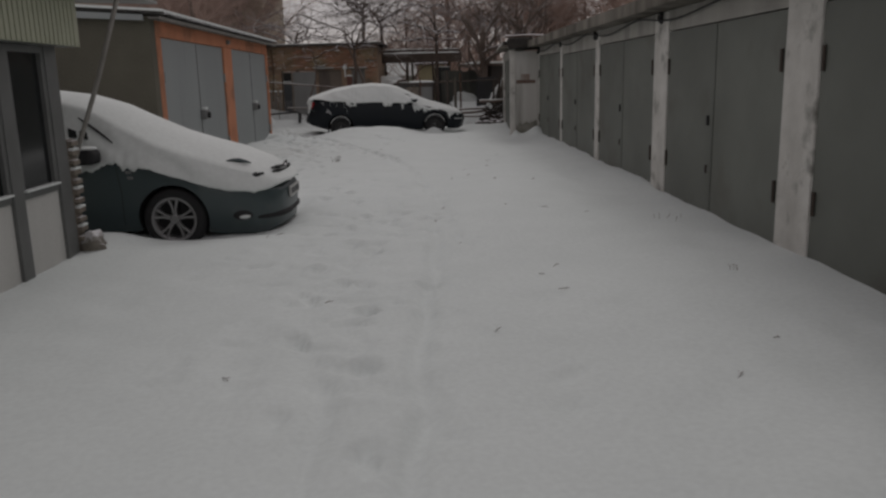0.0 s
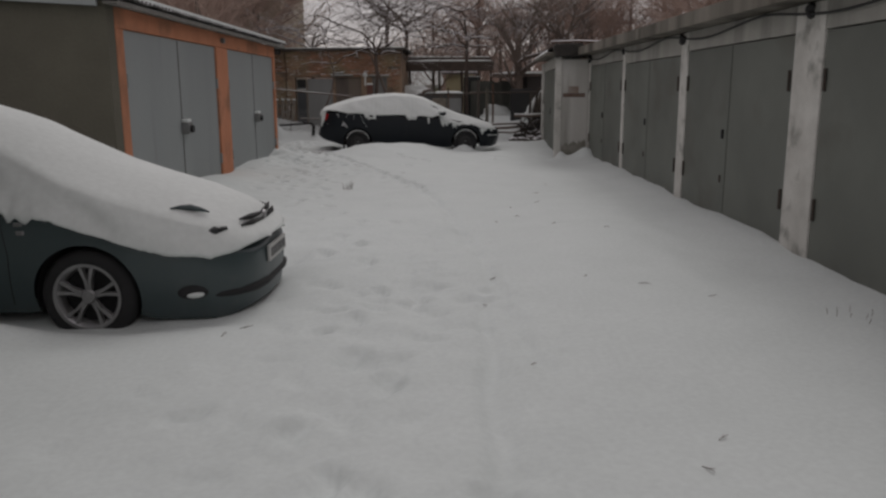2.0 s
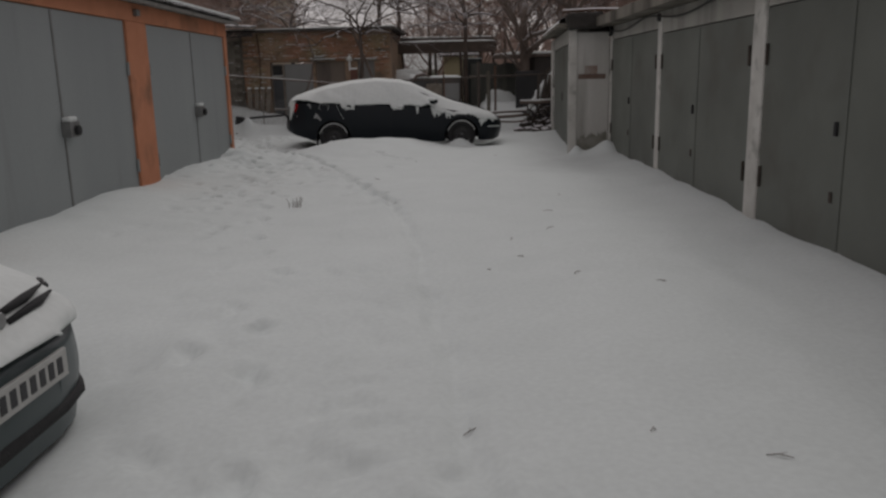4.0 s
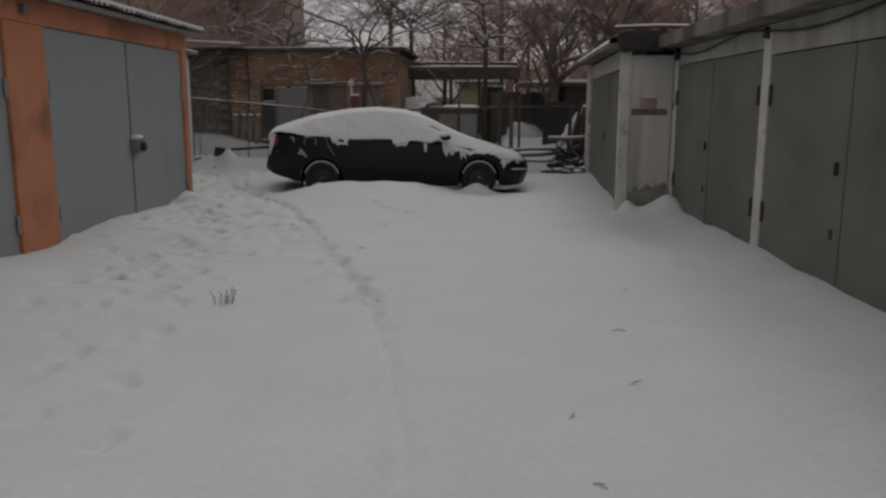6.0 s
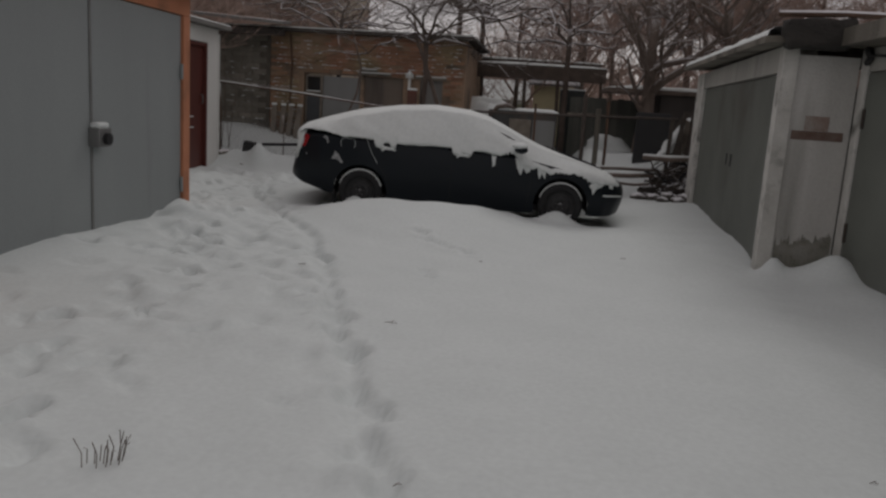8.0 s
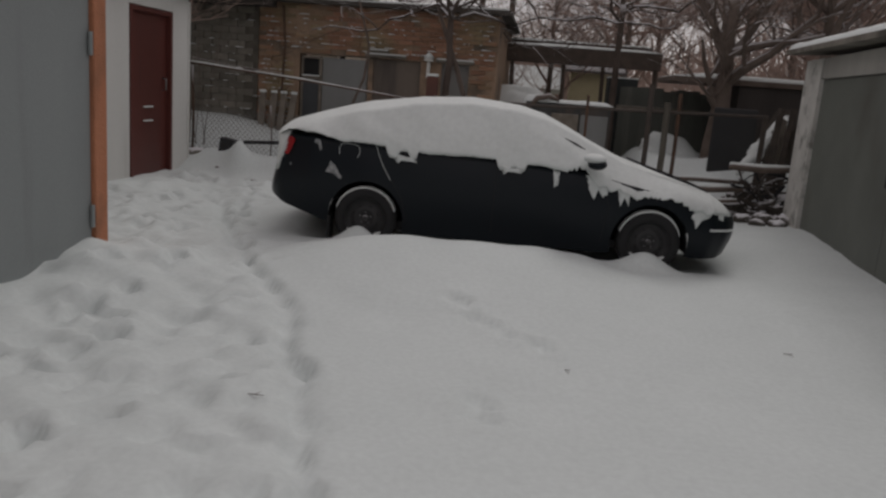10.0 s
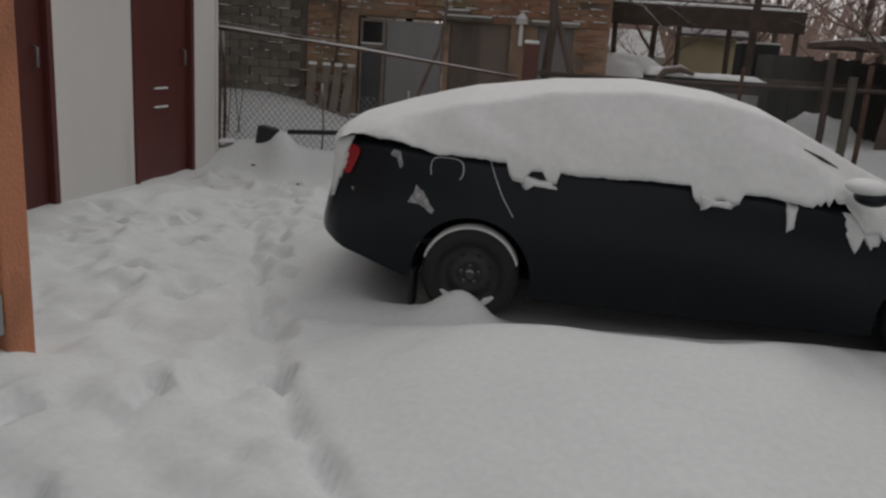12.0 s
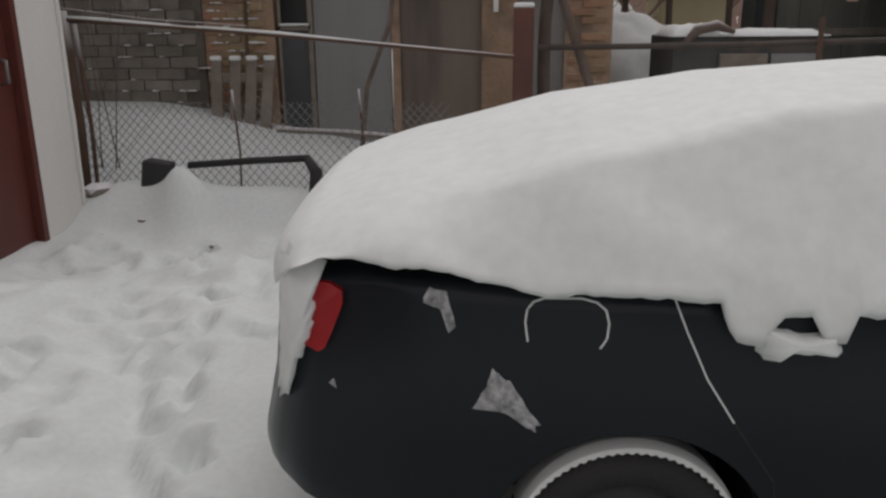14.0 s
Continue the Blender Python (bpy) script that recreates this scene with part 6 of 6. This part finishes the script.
def scrap_heap():
    rng = random.Random(21)
    old = mat("snowy_scrap_wood", (0.085, 0.07, 0.058), (0.05, 0.042, 0.036), 8, 0.92, 0.5, 60, dust=0.9)
    # a low bed of rubble under the sticks
    bm = new_bm()
    bmesh.ops.create_icosphere(bm, subdivisions=5, radius=1.0, matrix=Matrix.Translation((2.42, 25.85, 0.02)) @ Matrix.Diagonal((0.52, 0.45, 0.40, 1)))
    for v in bm.verts:
        c = v.co.copy()
        v.co += v.normal * (0.18 * wob(c.x * 4, c.y * 4, c.z * 4) + 0.10 * wob(c.x * 11, c.y * 11, c.z * 11) + 0.04 * wob(c.x * 27, c.y * 27, c.z * 27))
    solo("scrap_mound", bm, mat("tangled_scrap", (0.045, 0.04, 0.035), (0.10, 0.085, 0.072), 14, 0.9, 0.8, 40, dust=0.85), "dark tangled scrap mound under patchy snow by the garage", "scrap", "scrap heap")
    # crossed sticks in the face of the heap
    for k in range(34):
        c = Vector((rng.uniform(2.02, 2.80), rng.uniform(25.38, 25.55), rng.uniform(0.18, 0.60)))
        ln, tilt = rng.uniform(0.16, 0.42), rng.uniform(-1.2, 1.2)
        d = Vector((math.cos(tilt), rng.uniform(-0.3, 0.3), math.sin(tilt))) * ln / 2
        bm = new_bm()
        tube(bm, [c - d, c + Vector((0, 0, rng.uniform(-0.03, 0.03))), c + d], rng.choice((0.01, 0.014, 0.02)), 6)
        solo("scrap_stick", bm, rng.choice((old, old, SCRAP, DARK)), "dark snow-dusted stick in the heap by the garage", "scrap", "scrap heap")
    # logs lying along the heap and out over the snow
    for pts, r in (([(1.86, 25.35, 0.70), (2.3, 25.38, 0.69), (2.78, 25.45, 0.72)], 0.05), ([(1.15, 25.6, 0.33), (1.7, 25.5, 0.36), (2.1, 25.45, 0.40)], 0.05),
                   ([(1.0, 25.9, 0.42), (1.55, 25.85, 0.45), (2.2, 25.75, 0.46)], 0.035), ([(1.3, 25.3, 0.24), (1.75, 25.35, 0.22), (2.0, 25.3, 0.25)], 0.03)):
        bm = new_bm()
        tube(bm, pts, [r * 0.9, r, r * 0.85], 9)
        log = solo("log", bm, BARK, "dark old log with snow along its top", "log", "scrap heap", smooth=True)
        bm = new_bm()
        tube(bm, [(x, y, z + r * 0.75) for x, y, z in pts], [r * 0.5, r * 0.75, r * 0.4], 7)
        solo("snow_strip", bm, SNOW_CAR, "strip of snow lying on a log", "snow", "snow on the heap", smooth=True)
    # a bundle of boards leaning at the garage corner
    for k in range(9):
        x = 2.30 + 0.05 * k + rng.uniform(-0.02, 0.02)
        y = 25.75 + rng.uniform(0, 0.3)
        top = rng.uniform(1.05, 1.62)
        lean = rng.uniform(0.05, 0.28)
        bm = new_bm()
        slab(bm, [(x, y, 0.3), (x + rng.uniform(0.05, 0.10), y, 0.3), (x + lean + 0.07, y + 0.2, top), (x + lean, y + 0.2, top + rng.uniform(0, 0.05))], (0, 0.03, 0))
        solo("leaning_board", bm, rng.choice((old, old, WOOD, SCRAP)), "dark old board leaning at the garage corner", "board", "scrap heap")
    # a wide plank with snow on it sloping up behind
    bm = new_bm()
    slab(bm, [(2.20, 26.25, 0.62), (2.42, 26.2, 0.58), (2.90, 26.45, 1.46), (2.70, 26.5, 1.50)], (0, 0.01, 0.03))
    solo("sloping_plank", bm, old, "wide plank sloping up the heap", "plank", "scrap heap")
    bm = new_bm()
    bmesh.ops.create_icosphere(bm, subdivisions=4, radius=1.0, matrix=Matrix.Translation((2.50, 26.30, 0.98)) @ Matrix.Rotation(radians(-56), 4, "Y") @ Matrix.Diagonal((0.56, 0.14, 0.10, 1)))
    for v in bm.verts:
        v.co += v.normal * (0.06 * wob(v.co.x * 5, v.co.y * 5, v.co.z * 5) + 0.03 * wob(v.co.x * 13, v.co.y * 13, v.co.z * 13))
    solo("snow_strip", bm, SNOW_CAR, "snow lying on the sloping plank", "snow", "snow on the heap", smooth=True)
    # snow-capped lumps at the foot
    for x, y, s in ((2.05, 25.12, 0.11), (2.30, 25.05, 0.14), (2.52, 25.02, 0.12), (2.18, 24.88, 0.08), (2.42, 24.8, 0.09), (1.82, 25.2, 0.09), (2.62, 25.2, 0.15)):
        z = snow_z(x, y)
        bm = new_bm()
        bmesh.ops.create_icosphere(bm, subdivisions=3, radius=1.0, matrix=Matrix.Translation((x, y, z + 0.25 * s)) @ Matrix.Diagonal((s * 1.3, s, s * 0.8, 1)))
        for v in bm.verts:
            v.co += v.normal * 0.4 * s * wob(v.co.x * 9, v.co.y * 9, v.co.z * 9)
        solo("rubble", bm, mat("snowy_rubble", (0.11, 0.10, 0.085), (0.07, 0.062, 0.053), 8, 0.95, 0.6, 40, dust=0.95), "dark lump of rubble capped with snow", "rubble", "rubble by the heap")


scrap_heap()


# ---- bare trees ----
def tree(base, label, height, r, limbs, depth, kids, seed, bend=0.22, lean=(0, 0), fork=0.35, group="bare trees", twig=None):
    twig = twig or BARK
    rng = random.Random(seed)
    g = thing("tree", base, label, "tree", group)
    bm = new_bm()
    pts, radii = [], []
    for i in range(8):
        f = i / 7
        pts.append(Vector((lean[0] * f * height + 0.05 * wob(f * 3, seed), lean[1] * f * height + 0.05 * wob(seed, f * 3), height * f - 0.1)))
        radii.append(r * (1.15 - 0.75 * f))
    tube(bm, pts, radii, 8)
    part("trunk", bm, BARK, g, local=True, smooth=True)
    bm = new_bm()
    for k in range(limbs):
        f = rng.uniform(fork, 1.0)
        q = pts[min(7, int(f * 7))]
        a = 2 * math.pi * k / limbs + rng.uniform(-0.4, 0.4)
        grow(bm, q.copy(), Vector((math.cos(a), math.sin(a), rng.uniform(0.3, 1.2))).normalized(), height * rng.uniform(0.32, 0.5), r * rng.uniform(0.3, 0.5), depth, rng, kids, bend)
    part("crown", bm, twig, g, local=True)
    return g


# the gnarled fruit tree in front of the house
GNARLED = mat("gnarled_bark", (0.115, 0.088, 0.073), (0.075, 0.058, 0.048), 5.0, 0.95, 0.5, 60, dust=0.75)


def bough(bm, p, d, length, r, depth, rng):
    """A crooked bough that keeps turning and flattens out as it goes."""
    n = 9 if depth > 1 else 6
    pts, radii = [p], [r]
    for i in range(n):
        d = d + Vector((rng.uniform(-1, 1), rng.uniform(-1, 1), rng.uniform(-1, 1))) * 0.5
        d = Vector((d.x, d.y, d.z * 0.8)).normalized()
        p = p + d * length / n
        pts.append(p)
        radii.append(r * (1 - 0.72 * (i + 1) / n))
    tube(bm, pts, radii, 6 if r > 0.03 else (4 if r > 0.01 else 3), cap=False)
    if depth > 0:
        for k in range(5 if depth > 1 else 4):
            i = rng.randint(2, n)
            a = rng.uniform(0, 6.3)
            out = Vector((math.cos(a), 0.6 * math.sin(a), rng.uniform(-0.3, 0.9)))
            bough(bm, pts[i].copy(), (d * 0.5 + out).normalized(), length * rng.uniform(0.4, 0.65), radii[i] * 0.6, depth - 1, rng)


def gnarled_tree(base, label, height, r, limbs, seed, reach):
    rng = random.Random(seed)
    g = thing("tree", base, label, "tree", "bare trees")
    bm = new_bm()
    tube(bm, [(0.04 * wob(k * 0.9, seed), 0.04 * wob(seed, k * 0.9), height * k / 7 - 0.1) for k in range(8)], [r * (1.1 - 0.045 * k) for k in range(8)], 8)
    part("trunk", bm, GNARLED, g, local=True, smooth=True)
    bm = new_bm()
    for k in range(limbs):
        a = 2 * math.pi * k / limbs + rng.uniform(-0.3, 0.3)
        q = Vector((0, 0, height * rng.uniform(0.86, 0.98)))
        bough(bm, q, Vector((math.cos(a), 0.7 * math.sin(a), rng.uniform(0.3, 1.1))).normalized(), reach * rng.uniform(0.75, 1.15), r * rng.uniform(0.36, 0.52), 3, rng)
    part("crown", bm, GNARLED, g, "crooked boughs dusted with snow", local=True)
    return g


gnarled_tree((-2.22, 26.75, 0), "gnarled bare fruit tree with crooked snowy boughs before the house", 2.75, 0.06, 10, 5, 3.1)
gnarled_tree((-4.6, 29.6, 0), "bare fruit tree with crooked boughs over the house roof", 3.1, 0.06, 10, 15, 3.6)
gnarled_tree((0.6, 29.8, 0), "crooked bare tree standing over the arbour", 3.3, 0.07, 9, 24, 3.2)
gnarled_tree((-1.6, 33.0, 0), "crooked bare tree behind the house corner", 4.0, 0.08, 10, 41, 3.8)
gnarled_tree((-2.6, 37.0, 0), "tall bare tree with a dense crooked crown behind the house", 4.9, 0.10, 12, 52, 4.4)
gnarled_tree((4.4, 36.0, 0), "broad bare tree with a dense dark crown behind the garages", 4.3, 0.11, 14, 63, 3.6)
gnarled_tree((6.6, 39.5, 0), "broad bare tree with a dense dark crown behind the garages", 4.8, 0.11, 13, 77, 3.8)
gnarled_tree((1.4, 40.0, 0), "tall bare tree with a dense crooked crown behind the arbour", 4.6, 0.10, 12, 88, 4.0)
g = thing("tree", (-1.7, 26.9, 0), "leaning bare sapling trunk before the house", "tree", "bare trees")
bm = new_bm()
tube(bm, [(0.05, 0, -0.1), (-0.1, 0.02, 0.9), (-0.42, 0.05, 1.8), (-0.75, 0.1, 2.6), (-0.9, 0.2, 3.4)], [0.05, 0.046, 0.04, 0.03, 0.015], 7)
part("trunk", bm, BARK, g, local=True, smooth=True)
g = thing("tree", (-3.85, 27.2, 0), "thin crooked bare sapling before the sheet door", "tree", "bare trees")
bm = new_bm()
tube(bm, [(-0.12, 0, 0.0), (-0.02, 0, 0.9), (0.22, 0, 1.5), (0.28, 0, 2.0), (0.08, 0, 2.7), (-0.2, 0, 3.4)], [0.028, 0.026, 0.024, 0.022, 0.018, 0.01], 6)
part("trunk", bm, BARK, g, local=True, smooth=True)
g = thing("shrub", (-6.0, 26.2, 0), "bare climbing shrub at the corner of the white building", "shrub")
bm = new_bm()
rng = random.Random(9)
for k in range(4):
    grow(bm, Vector((rng.uniform(-0.15, 0.15), rng.uniform(-0.1, 0.1), 0.3)), Vector((rng.uniform(-0.12, 0.12), 0, 1)), rng.uniform(1.4, 2.3), 0.007, 1, rng, 3, 0.12)
part("branch_tangle", bm, BARK, g, local=True)

tree((2.15, 28.0, 0), "thick dark bare tree by the board fence", 3.4, 0.19, 10, 3, 4, 17, 0.26, (0.02, 0.0), 0.5)
tree((3.6, 27.4, 0), "bare tree with spreading limbs behind the garages", 3.6, 0.13, 9, 3, 4, 23, 0.26, (-0.03, 0.0), 0.5)
# crowns from here back take the twig colour lightened for haze
near_a = tree((-0.6, 33.5, 0), "slender bare tree beyond the arbour", 4.2, 0.075, 13, 3, 5, 31, 0.22, (0, 0), 0.3, twig=HAZY_TWIG)
near_b = tree((7.2, 24.5, 0), "bare tree standing behind the garage roofs", 4.4, 0.085, 13, 3, 5, 37, 0.22, (0, 0), 0.3, twig=HAZY_TWIG)
rng = random.Random(2)
for k, (x, y) in enumerate(((1.2, 34.5), (3.1, 33.0), (4.8, 30.5), (2.2, 36.3), (6.5, 31.5), (8.5, 28.0), (9.5, 19.0), (11.5, 24.0), (8.8, 14.5), (12.0, 12.0), (-8.5, 32.0), (-10.5, 30.5), (-7.6, 27.0), (-12.0, 24.5), (-10.6, 20.5), (5.6, 34.0))):
    src = (near_a, near_b)[k % 2]
    c = copy_thing(src, pose(x, y, 0, 0, 0, rng.uniform(0, 360)))
    c.scale = (1, 1, 1)
    s = rng.uniform(0.9, 1.35)
    c.scale = (s, s, s)

dense = tree((5.2, 31.8, 0), "dense brown bare tree crown over the sheds", 4.0, 0.11, 16, 3, 6, 43, 0.3, (0, 0), 0.3, twig=HAZY_TWIG)
for k, (x, y, s) in enumerate(((7.6, 29.5, 1.15), (9.8, 33.0, 1.3), (-8.4, 30.0, 1.1), (-10.4, 33.5, 1.4), (-9.4, 42.5, 1.9), (-11.8, 42.0, 2.0), (-14.5, 42.5, 2.0), (10.5, 16.5, 1.1))):
    c = copy_thing(dense, pose(x, y, 0, 0, 0, 70 * k + 20))
    c.scale = (s, s, s)

# the brown blur of far woods, with haze put into their pale colour
rng = random.Random(8)
bm = new_bm()
for k in range(9000):
    x, y = rng.uniform(-34, 34), rng.uniform(44, 66)
    top = rng.uniform(3, 6.8) * (1 + 0.25 * wob(x * 0.12, 4.0))
    if x < -7.5 and y < 54:
        y += 11
    if -0.25 < x / y < -0.05:
        top *= 0.3
    elif -0.05 <= x / y < 0.16:
        top *= 0.65
    z = rng.uniform(-0.2, top * 0.75)
    ln = rng.uniform(0.8, 2.6)
    lean_x = rng.uniform(-0.55, 0.55)
    p = Vector((x, y, z))
    tube(bm, [p, p + Vector((lean_x * ln * 0.5, 0, ln * 0.5)), p + Vector((lean_x * ln * 1.2, 0, ln))], [0.05, 0.035, 0.012], 3, cap=False)
solo("far_woods", bm, HAZY_TWIG, "distant leafless woods, brown paled to suggest haze", "woods", kind="stuff")
# a dense round shrub in the middle distance
bm = new_bm()
rng = random.Random(14)
for k in range(16):
    a = rng.uniform(0, 6.3)
    grow(bm, Vector((0.25 * math.cos(a), 0.25 * math.sin(a), 0)), Vector((0.55 * math.cos(a), 0.55 * math.sin(a), 1)).normalized(), rng.uniform(2.0, 3.2), 0.03, 2, rng, 6, 0.15)
g = thing("shrub", (0.0, 40.8, 1.4), "dense round leafless shrub in the distance", "shrub")
part("branch_tangle", bm, HAZY_TWIG, g, local=True)

# ---- twigs and weeds on the snow ----
rng = random.Random(6)
for x, y in ((-0.67, 4.65), (0.85, 5.21), (0.94, 4.77), (1.01, 5.5), (0.66, 11.3), (1.01, 10.74), (1.51, 10.42), (0.40, 10.93), (0.64, 11.97), (1.12, 13.38), (1.02, 12.39), (-0.47, 18.46),
             (-0.50, 14.09), (-1.0, 3.2), (0.3, 6.4), (0.9, 8.2), (1.3, 8.0), (1.7, 7.7), (0.1, 7.6), (-1.5, 6.9), (-1.42, 7.1), (0.2, 8.3), (1.4, 14.6), (-0.9, 16.2), (0.9, 19.2), (-1.9, 17.6), (1.5, 3.1), (1.9, 3.6), (0.4, 3.9)):
    a, ln = rng.uniform(-1.2, 1.2), rng.uniform(0.014, 0.05)
    bm = new_bm()
    z = snow_z(x, y) + 0.006
    kink = rng.uniform(-0.4, 0.4) * ln
    c, s = math.cos(a) * ln, math.sin(a) * ln
    tube(bm, [(x - c, y - s, z - 0.004), (x - kink * 0.3, y + kink, z + 0.005), (x + c, y + s, z + rng.uniform(-0.004, 0.012))], [0.0018, 0.003, 0.0015], 5)
    tube(bm, [(x - kink * 0.3, y + kink, z + 0.005), (x + c * 0.5 - s * 0.5, y + s * 0.5 + c * 0.5, z + 0.008)], [0.0022, 0.0012], 4)
    solo("twig", bm, BARK, "small dark twig fallen on the snow", "twig", "fallen twigs")
for x, y, s, cnt, tall in ((2.4, 7.16, 0.16, 7, 1.0), (-1.63, 14.04, 0.09, 16, 2.3), (2.2, 5.0, 0.06, 4, 1.0)):
    g = thing("weed", (x, y, snow_z(x, y)), "dry brown weed tips sticking out of the snow", "weed", "dry weeds")
    for k in range(cnt):
        a, d = rng.uniform(0, 6.3), rng.uniform(0.1, 1.0) * s
        bm = new_bm()
        tube(bm, [(d * math.cos(a), d * math.sin(a), -0.02), (d * math.cos(a) * 1.1 + 0.008, d * math.sin(a) * 1.1, 0.025 * tall), (d * math.cos(a) * 1.2 + rng.uniform(-0.02, 0.02), d * math.sin(a) * 1.2, rng.uniform(0.025, 0.055) * tall)], 0.002, 4)
        part("stem", bm, BARK, g, local=True)


# ---- bricks ----
def bricks(parent, x0, x1, z0, z1, y, bw, bh, material, seed, keep=1.0, holes=(), flecks=0):
    """Courses of single bricks, proud of the wall by uneven amounts."""
    rng = random.Random(seed)
    bm = new_bm()
    box(bm, -bw / 2 + 0.006, bw / 2 - 0.006, -0.022, 0.03, -bh / 2 + 0.005, bh / 2 - 0.005, 0.004)
    me = bpy.data.meshes.new("brick")
    bm.to_mesh(me)
    bm.free()
    me.materials.append(material)
    base = root_of(parent).location
    z, row = z0 + bh / 2, 0
    while z < z1:
        x = x0 + (bw / 2 if row % 2 == 0 else bw)
        while x < x1 - bw * 0.4:
            if rng.random() < keep * (0.55 + 0.9 * max(0, wob(x * 1.3, z * 1.6, seed) + 0.35)) and not any(a < x < b and c < z < d for a, b, c, d in holes):
                ob = new("brick", me)
                ob.parent = parent
                ob.location = Vector((x, y + rng.uniform(-0.008, 0.012), z)) - base
            x += bw
        z += bh
        row += 1
    if flecks:
        bm = new_bm()
        for _ in range(flecks):
            x, z = rng.uniform(x0 + 0.05, x1 - 0.1), z0 + bh * rng.randint(1, max(1, int((z1 - z0) / bh) - 1))
            w = rng.uniform(0.02, 0.08) if rng.random() < 0.8 else rng.uniform(0.10, 0.22)
            slab(bm, [(x, y - 0.04, z), (x + w, y - 0.04, z), (x + w * rng.uniform(0.6, 0.9), y - 0.035, z + rng.uniform(0.006, 0.016)), (x + w * rng.uniform(0.1, 0.3), y - 0.035, z + rng.uniform(0.006, 0.016))], (0, 0.035, 0))
        tagged(part("snow_fleck", bm, SNOW_CAR, parent, "snow caught on brick edges"), kind="stuff")


bricks(HOUSE_GREY, -7.35, -5.62, 0.25, 2.55, HY - 0.03, 0.30, 0.115, BRICK_GREY, 3, 1.6, flecks=55)
bricks(HOUSE_UPPER, -5.63, -1.52, 1.86, 2.63, HY, 0.255, 0.078, BRICK_RED, 5, 0.85, flecks=120)
bricks(HOUSE_UPPER, -5.63, -5.0, 0.6, 1.84, HY, 0.255, 0.078, BRICK_RED, 6, 0.9, flecks=45)
bricks(HOUSE_UPPER, -1.95, -1.52, 0.6, 1.84, HY, 0.255, 0.078, BRICK_RED, 7, 0.9)
